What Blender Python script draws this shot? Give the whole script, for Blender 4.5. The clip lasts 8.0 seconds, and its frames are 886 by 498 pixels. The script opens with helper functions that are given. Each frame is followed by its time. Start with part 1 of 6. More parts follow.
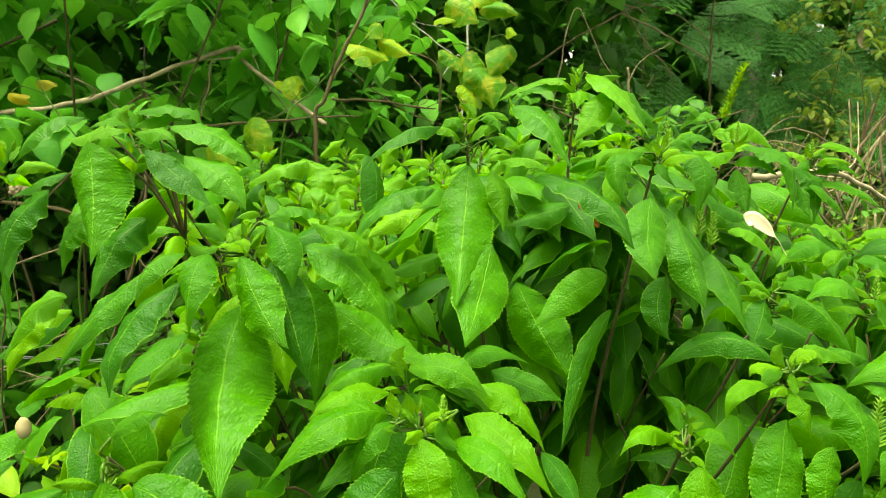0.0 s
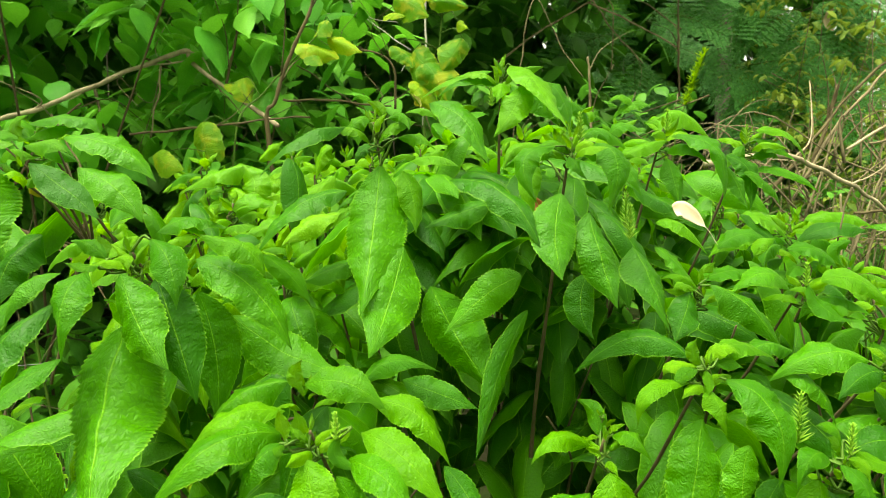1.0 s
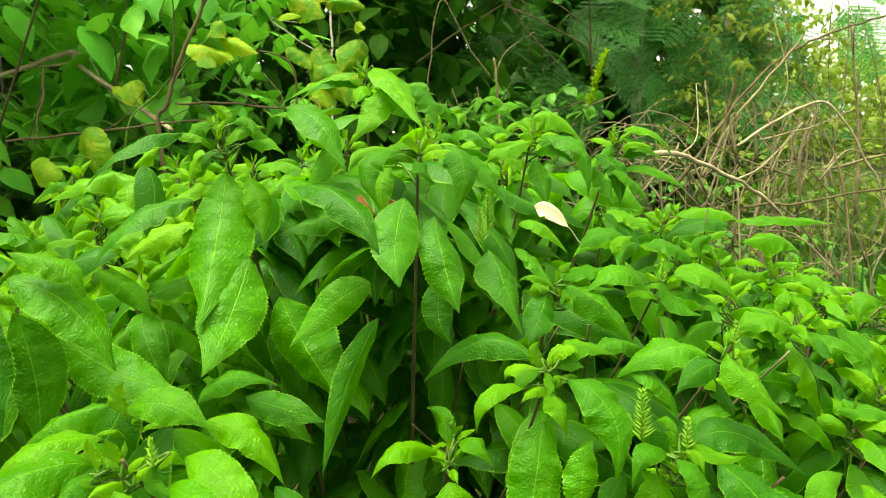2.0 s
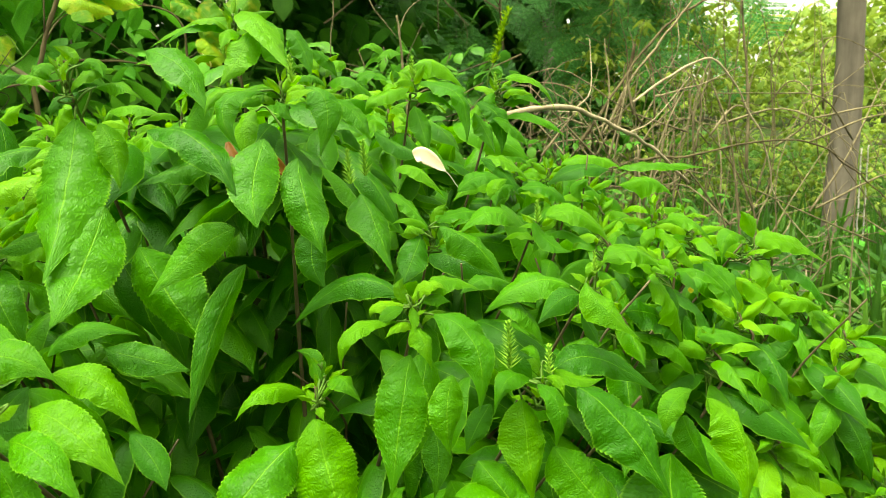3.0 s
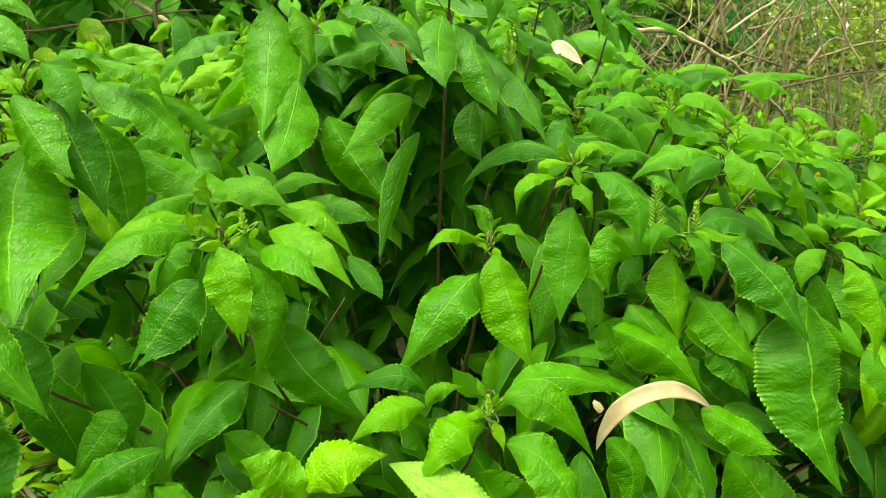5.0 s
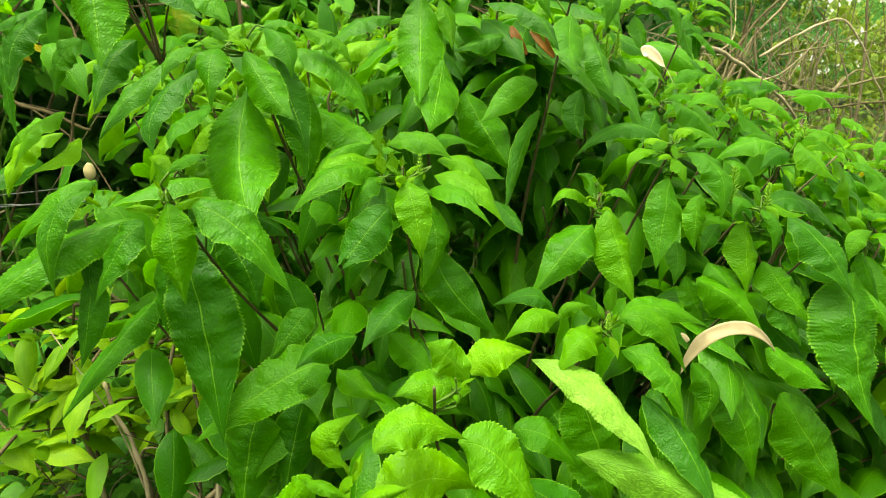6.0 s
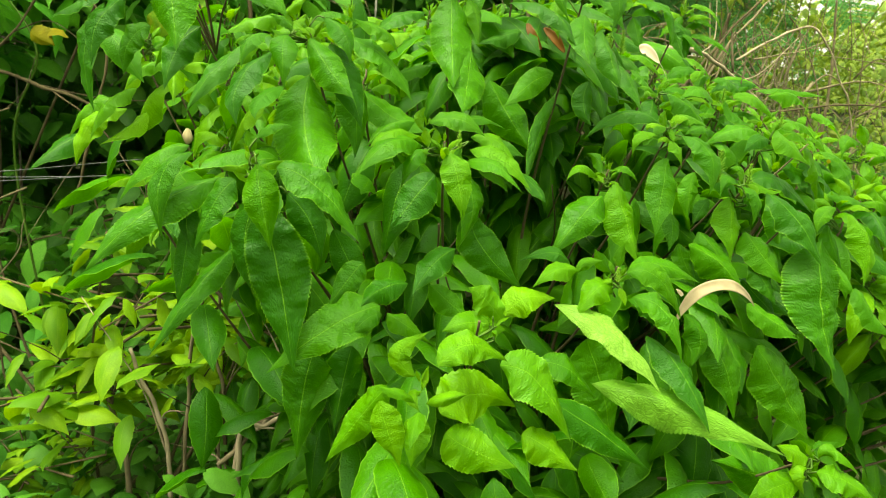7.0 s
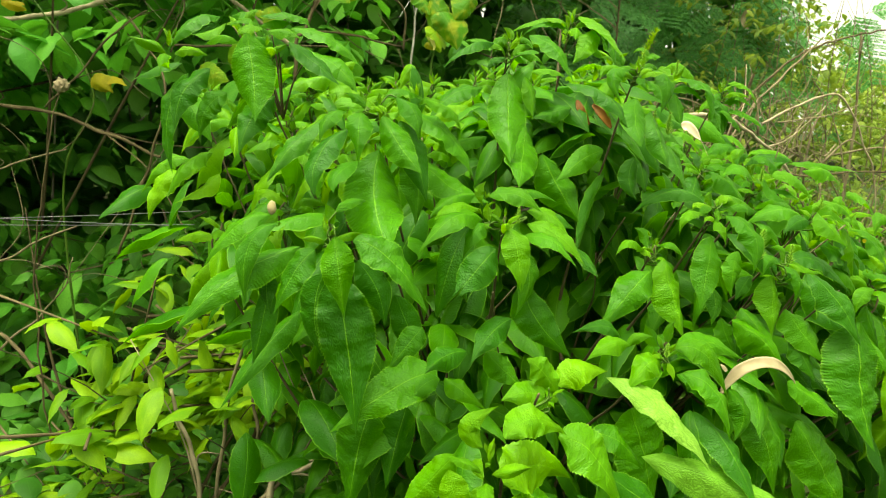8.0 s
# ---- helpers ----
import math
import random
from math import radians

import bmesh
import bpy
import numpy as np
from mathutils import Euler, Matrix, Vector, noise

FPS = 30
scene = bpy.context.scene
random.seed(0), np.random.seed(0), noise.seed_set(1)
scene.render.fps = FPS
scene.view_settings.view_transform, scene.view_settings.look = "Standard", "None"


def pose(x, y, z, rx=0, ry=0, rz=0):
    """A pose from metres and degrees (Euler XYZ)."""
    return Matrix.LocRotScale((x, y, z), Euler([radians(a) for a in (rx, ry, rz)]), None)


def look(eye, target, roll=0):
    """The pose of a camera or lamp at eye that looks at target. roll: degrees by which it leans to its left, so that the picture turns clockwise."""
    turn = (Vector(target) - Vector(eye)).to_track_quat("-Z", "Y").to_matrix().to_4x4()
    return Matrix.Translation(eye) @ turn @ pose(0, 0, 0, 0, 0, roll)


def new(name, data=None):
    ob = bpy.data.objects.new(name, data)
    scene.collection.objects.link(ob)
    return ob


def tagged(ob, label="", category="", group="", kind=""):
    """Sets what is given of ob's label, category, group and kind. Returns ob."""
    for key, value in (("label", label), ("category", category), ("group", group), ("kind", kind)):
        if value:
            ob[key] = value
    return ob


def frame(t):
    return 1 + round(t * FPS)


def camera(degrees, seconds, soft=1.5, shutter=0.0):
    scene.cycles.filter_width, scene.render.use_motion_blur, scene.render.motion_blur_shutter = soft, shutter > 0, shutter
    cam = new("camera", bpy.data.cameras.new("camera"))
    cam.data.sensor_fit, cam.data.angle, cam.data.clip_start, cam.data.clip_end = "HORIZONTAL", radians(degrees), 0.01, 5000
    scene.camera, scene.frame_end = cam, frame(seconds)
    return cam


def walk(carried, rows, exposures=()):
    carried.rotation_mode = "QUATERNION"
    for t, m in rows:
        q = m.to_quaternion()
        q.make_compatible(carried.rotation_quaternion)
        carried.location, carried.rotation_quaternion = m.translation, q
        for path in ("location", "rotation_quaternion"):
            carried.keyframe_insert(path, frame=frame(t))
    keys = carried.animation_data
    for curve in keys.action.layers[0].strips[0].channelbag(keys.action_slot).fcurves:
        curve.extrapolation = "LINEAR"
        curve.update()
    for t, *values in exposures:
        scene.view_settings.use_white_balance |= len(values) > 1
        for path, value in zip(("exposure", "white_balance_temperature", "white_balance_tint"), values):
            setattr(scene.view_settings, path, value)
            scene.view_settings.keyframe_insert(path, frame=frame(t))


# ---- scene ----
cam = camera(68.4, 8.0, 0.8)
cam.data.dof.use_dof, cam.data.dof.focus_distance, cam.data.dof.aperture_fstop = True, 0.66, 15.0
PATH = [
    (0, (0.008, 0.004, 1.298), (-0.009, 1.98, 0.987), 0.3),
    (0.5, (0.043, 0.021, 1.3), (0.054, 1.997, 0.991), -0.6),
    (1, (0.077, 0.03, 1.3), (0.101, 2.003, 0.976), -1.9),
    (1.5, (0.114, 0.038, 1.302), (0.237, 2.006, 0.973), -2.1),
    (2, (0.152, 0.039, 1.3), (0.375, 1.999, 0.97), -2.7),
    (2.2, (0.163, 0.038, 1.302), (0.433, 1.986, 0.937), -3.1),
    (3.3, (0.211, 0.024, 1.26), (0.691, 1.91, 0.797), -3.8),
    (3.5, (0.219, 0.026, 1.251), (0.693, 1.905, 0.759), -4.5),
    (4, (0.21, 0.018, 1.234), (0.631, 1.894, 0.682), -4.7),
    (4.5, (0.163, -0.008, 1.224), (0.542, 1.88, 0.683), -4.6),
    (5, (0.087, -0.038, 1.216), (0.344, 1.867, 0.662), -3.9),
    (5.2, (0.058, -0.051, 1.212), (0.275, 1.858, 0.659), -3.1),
    (6.5, (-0.108, -0.218, 1.191), (0.209, 1.686, 0.668), 2.0),
    (7, (-0.136, -0.251, 1.187), (0.206, 1.645, 0.649), 1.8),
    (7.5, (-0.171, -0.267, 1.201), (0.145, 1.646, 0.71), 2.5),
    (8, (-0.195, -0.27, 1.228), (0.112, 1.659, 0.801), 3.8),
]
walk(cam, [(t, look(eye, target, roll)) for t, eye, target, roll in PATH],
     [(0, 2.84, 7300, 2), (3.5, 2.88, 7300, 2), (5.2, 2.79, 7300, 2), (8, 2.68, 7300, 2)])

# ---- light ----
world = bpy.data.worlds.new("world")
scene.world = world
world.use_nodes = True
wn = world.node_tree.nodes
sky = wn.new("ShaderNodeTexSky")
sky.sky_type = "NISHITA"
sky.sun_disc = False
sky.sun_elevation = radians(70)
sky.sun_rotation = radians(200)
sky.air_density, sky.dust_density, sky.ozone_density = 0.25, 9.0, 0.1
cloud = wn.new("ShaderNodeMix")
cloud.data_type = "RGBA"
cloud.inputs[0].default_value = 0.75
cloud.inputs[7].default_value = (2.0, 2.03, 1.70, 1)
world.node_tree.links.new(sky.outputs["Color"], cloud.inputs[6])
world.node_tree.links.new(cloud.outputs[2], wn["Background"].inputs["Color"])
wn["Background"].inputs["Strength"].default_value = 0.15
sun = new("sun", bpy.data.lights.new("sun", "SUN"))
sun.data.energy, sun.data.angle, sun.data.color = 1.75, radians(40), (1.0, 0.97, 0.90)
sun.matrix_world = look((-1.0, 0.10, 4.5), (0, 0.3, 0.6))


# ---- materials ----
def tree(name):
    m = bpy.data.materials.new(name)
    m.use_nodes = True
    return m, m.node_tree.nodes, m.node_tree.links, m.node_tree.nodes["Principled BSDF"]


def calc(nodes, links, op, a, b=None, c=None):
    n = nodes.new("ShaderNodeMath")
    n.operation = op
    for i, v in enumerate((a, b, c)):
        if v is None:
            continue
        if isinstance(v, (int, float)):
            n.inputs[i].default_value = v
        else:
            links.new(v, n.inputs[i])
    return n.outputs[0]


def blend(nodes, links, fac, a, b, mode="MIX"):
    n = nodes.new("ShaderNodeMix")
    n.data_type, n.blend_type = "RGBA", mode
    for i, v in ((0, fac), (6, a), (7, b)):
        if isinstance(v, (int, float)):
            n.inputs[i].default_value = v
        elif isinstance(v, tuple):
            n.inputs[i].default_value = (*v, 1)
        else:
            links.new(v, n.inputs[i])
    return n.outputs[2]


def ramp(nodes, links, value, lo, hi, to0=0.0, to1=1.0):
    n = nodes.new("ShaderNodeMapRange")
    n.interpolation_type = "SMOOTHSTEP"
    links.new(value, n.inputs[0])
    for i, v in enumerate((lo, hi, to0, to1)):
        n.inputs[i + 1].default_value = v
    return n.outputs[0]


def noise_of(nodes, links, scale, detail=3, coord=None):
    n = nodes.new("ShaderNodeTexNoise")
    n.inputs["Scale"].default_value, n.inputs["Detail"].default_value = scale, detail
    if coord is not None:
        links.new(coord, n.inputs["Vector"])
    return n.outputs["Fac"]


def pos_warp(n, l):
    """Leaf coordinates shifted by each object's random, so that no two blotch patterns are alike."""
    add = n.new("ShaderNodeVectorMath")
    add.operation = "MULTIPLY_ADD"
    add.inputs[1].default_value = (40, 40, 40)
    l.new(n.new("ShaderNodeObjectInfo").outputs["Random"], add.inputs[0])
    l.new(n.new("ShaderNodeUVMap").outputs[0], add.inputs[2])
    return add.outputs[0]


def leaf_material(name, deep, bright, vein, glow, through_part=0.40, rough=0.44, relief=1.0, spots=0.0, net=0.0, gloss=0.14, rim=None):
    """Leaf with midrib, side veins, quilted relief and see-through light; UV x runs across, y from stalk to tip."""
    m, n, l, bsdf = tree(name)
    uv = n.new("ShaderNodeUVMap").outputs[0]
    sep = n.new("ShaderNodeSeparateXYZ")
    l.new(uv, sep.inputs[0])
    u = calc(n, l, "ABSOLUTE", calc(n, l, "MULTIPLY_ADD", sep.outputs[0], 2.0, -1.0))
    v = sep.outputs[1]
    pos = n.new("ShaderNodeTexCoord").outputs["Object"]
    wob = noise_of(n, l, 9.0, 2, uv)
    q = calc(n, l, "MULTIPLY_ADD", calc(n, l, "POWER", u, 1.25), -1.35, calc(n, l, "MULTIPLY_ADD", v, 8.5, calc(n, l, "MULTIPLY", wob, 0.5)))
    side = calc(n, l, "ABSOLUTE", calc(n, l, "SUBTRACT", calc(n, l, "FRACT", q), 0.5))
    side_line = ramp(n, l, side, 0.44, 0.5)
    mid_line = ramp(n, l, u, 0.008, 0.035, 1.0, 0.0)
    vor = n.new("ShaderNodeTexVoronoi")
    vor.feature = "DISTANCE_TO_EDGE"
    vor.inputs["Scale"].default_value = 1.0
    stretch = n.new("ShaderNodeVectorMath")
    stretch.operation = "MULTIPLY"
    stretch.inputs[1].default_value = (7.5, 27, 1)
    l.new(uv, stretch.inputs[0])
    warp = n.new("ShaderNodeTexNoise")
    warp.inputs["Scale"].default_value, warp.inputs["Detail"].default_value = 14.0, 2
    l.new(uv, warp.inputs["Vector"])
    shift = n.new("ShaderNodeVectorMath")
    shift.operation = "MULTIPLY_ADD"
    shift.inputs[1].default_value = (1.6, 1.6, 1.6)
    l.new(warp.outputs["Color"], shift.inputs[0])
    l.new(stretch.outputs[0], shift.inputs[2])
    l.new(shift.outputs[0], vor.inputs["Vector"])
    cell = ramp(n, l, vor.outputs["Distance"], 0.0, 0.16)
    rnd = n.new("ShaderNodeObjectInfo").outputs["Random"]
    isl = n.new("ShaderNodeNewGeometry").outputs["Random Per Island"]
    mix_rnd = calc(n, l, "FRACT", calc(n, l, "ADD", rnd, isl))
    patch = noise_of(n, l, 3.0, 4, uv)
    tone = calc(n, l, "MULTIPLY_ADD", patch, 0.9, calc(n, l, "MULTIPLY_ADD", mix_rnd, 0.9, -0.45))
    col = blend(n, l, ramp(n, l, tone, 0.1, 0.9), deep, bright)
    col = blend(n, l, calc(n, l, "MULTIPLY", ramp(n, l, cell, 0.0, 0.7, 1.0, 0.0), 0.32 + net), col, tuple(x * 0.6 for x in deep))
    col = blend(n, l, calc(n, l, "MULTIPLY", side_line, 0.16 if net else 0.05), col, tuple(x * 0.7 for x in deep) if net else vein)
    col = blend(n, l, calc(n, l, "MULTIPLY", mid_line, 0.42), col, rim or vein)
    # pale margin, with light caught on the curled edge put into its colour
    col = blend(n, l, calc(n, l, "MULTIPLY", ramp(n, l, u, 0.93, 0.985), 0.42), col, rim or vein)
    if spots:
        sp = ramp(n, l, noise_of(n, l, 3.5, 6, pos_warp(n, l)), 0.48, 0.66)
        col = blend(n, l, calc(n, l, "MULTIPLY", sp, spots), col, (0.34, 0.34, 0.02))
    l.new(col, bsdf.inputs["Base Color"])
    bsdf.inputs["Roughness"].default_value = rough
    bsdf.inputs["Specular IOR Level"].default_value = gloss
    soft_cell = ramp(n, l, vor.outputs["Distance"], 0.0, 0.42)
    rib = ramp(n, l, side, 0.30, 0.5)
    height = calc(n, l, "SUBTRACT", calc(n, l, "MULTIPLY", soft_cell, 0.75), calc(n, l, "ADD", calc(n, l, "MULTIPLY", rib, 0.30), calc(n, l, "MULTIPLY", mid_line, 0.5)))
    bump = n.new("ShaderNodeBump")
    bump.inputs["Strength"].default_value = 1.0 * relief
    bump.inputs["Distance"].default_value = 0.00052
    l.new(height, bump.inputs["Height"])
    l.new(bump.outputs[0], bsdf.inputs["Normal"])
    trans = n.new("ShaderNodeBsdfTranslucent")
    l.new(blend(n, l, 0.5, col, glow), trans.inputs["Color"])
    l.new(bump.outputs[0], trans.inputs["Normal"])
    mixs = n.new("ShaderNodeMixShader")
    mixs.inputs[0].default_value = through_part
    l.new(bsdf.outputs[0], mixs.inputs[1])
    l.new(trans.outputs[0], mixs.inputs[2])
    l.new(mixs.outputs[0], n["Material Output"].inputs["Surface"])
    return m


def rough_material(name, dark, light, scale, rough=0.85, relief=0.6, stretch=(1, 1, 1), distance=0.003):
    """Bark, twig, soil or dry matter: two noises for tone and relief."""
    m, n, l, bsdf = tree(name)
    pos = n.new("ShaderNodeTexCoord").outputs["Object"]
    st = n.new("ShaderNodeVectorMath")
    st.operation = "MULTIPLY"
    st.inputs[1].default_value = stretch
    l.new(pos, st.inputs[0])
    fine = noise_of(n, l, scale, 6, st.outputs[0])
    coarse = noise_of(n, l, scale * 0.13, 3, pos)
    isl = n.new("ShaderNodeNewGeometry").outputs["Random Per Island"]
    tone = calc(n, l, "ADD", calc(n, l, "MULTIPLY", fine, 0.55), calc(n, l, "MULTIPLY_ADD", coarse, 0.5, calc(n, l, "MULTIPLY_ADD", isl, 0.4, -0.2)))
    l.new(blend(n, l, ramp(n, l, tone, 0.25, 0.8), dark, light), bsdf.inputs["Base Color"])
    bsdf.inputs["Roughness"].default_value = rough
    bsdf.inputs["Specular IOR Level"].default_value = 0.15
    bump = n.new("ShaderNodeBump")
    bump.inputs["Strength"].default_value, bump.inputs["Distance"].default_value = relief, distance
    l.new(fine, bump.inputs["Height"])
    l.new(bump.outputs[0], bsdf.inputs["Normal"])
    return m


LEAF = {
    "m": leaf_material("mature_leaf", (0.0155, 0.096, 0.0005), (0.044, 0.188, 0.0008), (0.07, 0.217, 0.0084), (0.112, 0.406, 0.0014), rim=(0.19, 0.44, 0.02)),
    "y": leaf_material("young_leaf", (0.028, 0.140, 0.0006), (0.074, 0.240, 0.0012), (0.1258, 0.3478, 0.00888), (0.1924, 0.555, 0.00222), 0.46, rim=(0.19, 0.44, 0.02)),
    # new leaves; on rear shoots this paleness stands for light from behind
    "l": leaf_material("new_and_backlit_leaf", (0.054, 0.200, 0.0012), (0.112, 0.300, 0.0018), (0.1848, 0.363, 0.0264), (0.231, 0.495, 0.0033), rim=(0.19, 0.44, 0.02)),
    "v": leaf_material("pale_veined_leaf", (0.105, 0.280, 0.018), (0.190, 0.385, 0.045), (0.05, 0.18, 0.006), (0.24, 0.50, 0.03), net=0.35),
}
THICKET_LEAF = leaf_material("thicket_leaf", (0.060, 0.275, 0.022), (0.145, 0.44, 0.040), (0.10, 0.28, 0.03), (0.126, 0.42, 0.012), 0.36, 0.45, 1.0)
# darker copy of the thicket leaf, deep shade put into its colour
SHADE_TONED_LEAF = leaf_material("shade_toned_leaf", (0.025, 0.108, 0.008), (0.064, 0.205, 0.014), (0.058, 0.175, 0.02), (0.08, 0.30, 0.022), 0.34, 0.5, 0.5)
LIME_LEAF = leaf_material("lime_leaf", (0.070, 0.200, 0.004), (0.200, 0.370, 0.008), (0.19, 0.33, 0.02), (0.28, 0.50, 0.005), 0.42, 0.5, 0.6)
VINE_LEAF = leaf_material("yellowing_vine_leaf", (0.045, 0.190, 0.004), (0.190, 0.360, 0.006), (0.18, 0.3, 0.045), (0.2625, 0.4125, 0.015), 0.42, 0.5, 1.4, 0.55)
YELLOW_LEAF = leaf_material("yellow_leaf", (0.20, 0.21, 0.006), (0.36, 0.32, 0.012), (0.33, 0.31, 0.05), (0.42, 0.38, 0.013), 0.4, 0.5, 1.0, 0.5)
FEATHER_LEAF = leaf_material("feathery_leaf", (0.028, 0.130, 0.022), (0.066, 0.225, 0.036), (0.085, 0.27, 0.07), (0.14, 0.46, 0.07), 0.3, 0.55, 0.2)
GRASS = leaf_material("grass_blade", (0.0182, 0.0735, 0.007), (0.056, 0.147, 0.0126), (0.084, 0.196, 0.035), (0.126, 0.294, 0.021), 0.35, 0.5, 0.4)
FAR_LEAF = leaf_material("far_leaf", (0.075, 0.150, 0.018), (0.190, 0.265, 0.032), (0.18, 0.26, 0.04), (0.25, 0.38, 0.03), 0.35, 0.6, 0.3)
STEM = rough_material("shrub_stem", (0.030, 0.026, 0.012), (0.090, 0.074, 0.036), 220, 0.6, 0.4, (0.75, 0.75, 0.225), 0.001)
GREEN_STEM = rough_material("green_stalk", (0.0245, 0.07, 0.0056), (0.056, 0.119, 0.0112), 160, 0.55, 0.3, (0.7, 0.7, 0.21), 0.0006)
SPIKE = rough_material("flower_spike", (0.085, 0.235, 0.012), (0.20, 0.38, 0.030), 300, 0.6, 0.3, (1.08, 1.08, 1.08), 0.0006)
TWIG = rough_material("dead_twig", (0.045, 0.038, 0.018), (0.165, 0.145, 0.078), 90, 0.9, 0.8, (0.5456, 0.62, 0.2108), 0.003)
PALE_TWIG = rough_material("pale_dead_twig", (0.11, 0.092, 0.052), (0.33, 0.29, 0.18), 90, 0.9, 0.8, (0.5456, 0.62, 0.2108), 0.003)
BROWN_TWIG = rough_material("brown_twig", (0.026, 0.021, 0.009), (0.085, 0.072, 0.032), 90, 0.85, 0.8, (0.528, 0.6, 0.204), 0.003)
BARK = rough_material("trunk_bark", (0.050, 0.045, 0.034), (0.155, 0.140, 0.105), 40, 0.9, 0.8, (0.5456, 0.62, 0.07905), 0.008)
DRY = rough_material("dry_leaf", (0.14, 0.115, 0.05), (0.28, 0.25, 0.145), 60, 0.6, 0.4, (0.72, 0.72, 0.72), 0.0008)
CREAM = rough_material("cream_dry_leaf", (0.27, 0.225, 0.13), (0.50, 0.46, 0.32), 60, 0.6, 0.4, (0.72, 0.72, 0.72), 0.0008)
ORANGE = rough_material("orange_dead_leaf", (0.05, 0.022, 0.002), (0.13, 0.058, 0.004), 60, 0.6, 0.4, (0.7, 0.7, 0.7), 0.0008)
WIRE = rough_material("fence_wire", (0.05, 0.054, 0.054), (0.11, 0.115, 0.115), 200, 0.4, 0.2, (0.5, 0.5, 0.5), 0.0005)
BUD_SKIN = rough_material("bud_skin", (0.14, 0.125, 0.05), (0.26, 0.235, 0.11), 160, 0.6, 0.4, (0.6, 0.6, 0.6), 0.0006)
YELLOW_PETAL = rough_material("yellow_petal", (0.55, 0.50, 0.05), (0.75, 0.72, 0.30), 60, 0.6, 0.3, (0.6, 0.6, 0.6), 0.0006)
PALE = rough_material("pale_stick", (0.27, 0.258, 0.216), (0.42, 0.408, 0.36), 60, 0.7, 0.4, (0.6, 0.6, 0.18), 0.001)


def ground_material():
    m, n, l, bsdf = tree("grassy_ground")
    pos = n.new("ShaderNodeTexCoord").outputs["Object"]
    big = noise_of(n, l, 0.5, 4, pos)
    fine = noise_of(n, l, 14.0, 8, pos)
    grass = blend(n, l, fine, (0.008, 0.022, 0.003), (0.026, 0.046, 0.008))
    soil = blend(n, l, fine, (0.009, 0.009, 0.004), (0.026, 0.025, 0.011))
    l.new(blend(n, l, ramp(n, l, calc(n, l, "MULTIPLY_ADD", fine, 0.3, big), 0.55, 0.8), grass, soil), bsdf.inputs["Base Color"])
    bsdf.inputs["Roughness"].default_value = 0.95
    bsdf.inputs["Specular IOR Level"].default_value = 0.08
    bump = n.new("ShaderNodeBump")
    bump.inputs["Strength"].default_value, bump.inputs["Distance"].default_value = 0.8, 0.03
    l.new(fine, bump.inputs["Height"])
    l.new(bump.outputs[0], bsdf.inputs["Normal"])
    return m


GROUND = ground_material()


# ---- builders ----
def mesh_of(name, verts, faces, uvs=None, material=None, smooth=True):
    """A mesh from arrays; uvs by vertex."""
    me = bpy.data.meshes.new(name)
    me.from_pydata([tuple(p) for p in verts], [], [tuple(f) for f in faces])
    if uvs is not None:
        layer = me.uv_layers.new(name="UVMap")
        loops = np.empty(len(me.loops), dtype=np.int64)
        me.loops.foreach_get("vertex_index", loops)
        layer.data.foreach_set("uv", np.asarray(uvs, dtype=np.float32)[loops].ravel())
    if smooth:
        me.polygons.foreach_set("use_smooth", np.ones(len(me.polygons), dtype=bool))
    if material:
        me.materials.append(material)
    me.update()
    return me


def part(name, me, parent, label="", m=None):
    ob = new(name, me)
    ob.parent = parent
    if m is not None:
        ob.matrix_basis = m
    if label:
        ob["label"] = label
    return ob


def thing(name, at, label, category, group="", kind=""):
    ob = new(name)
    ob.location = at
    ob.empty_display_size = 0.05
    return tagged(ob, label, category, group, kind)


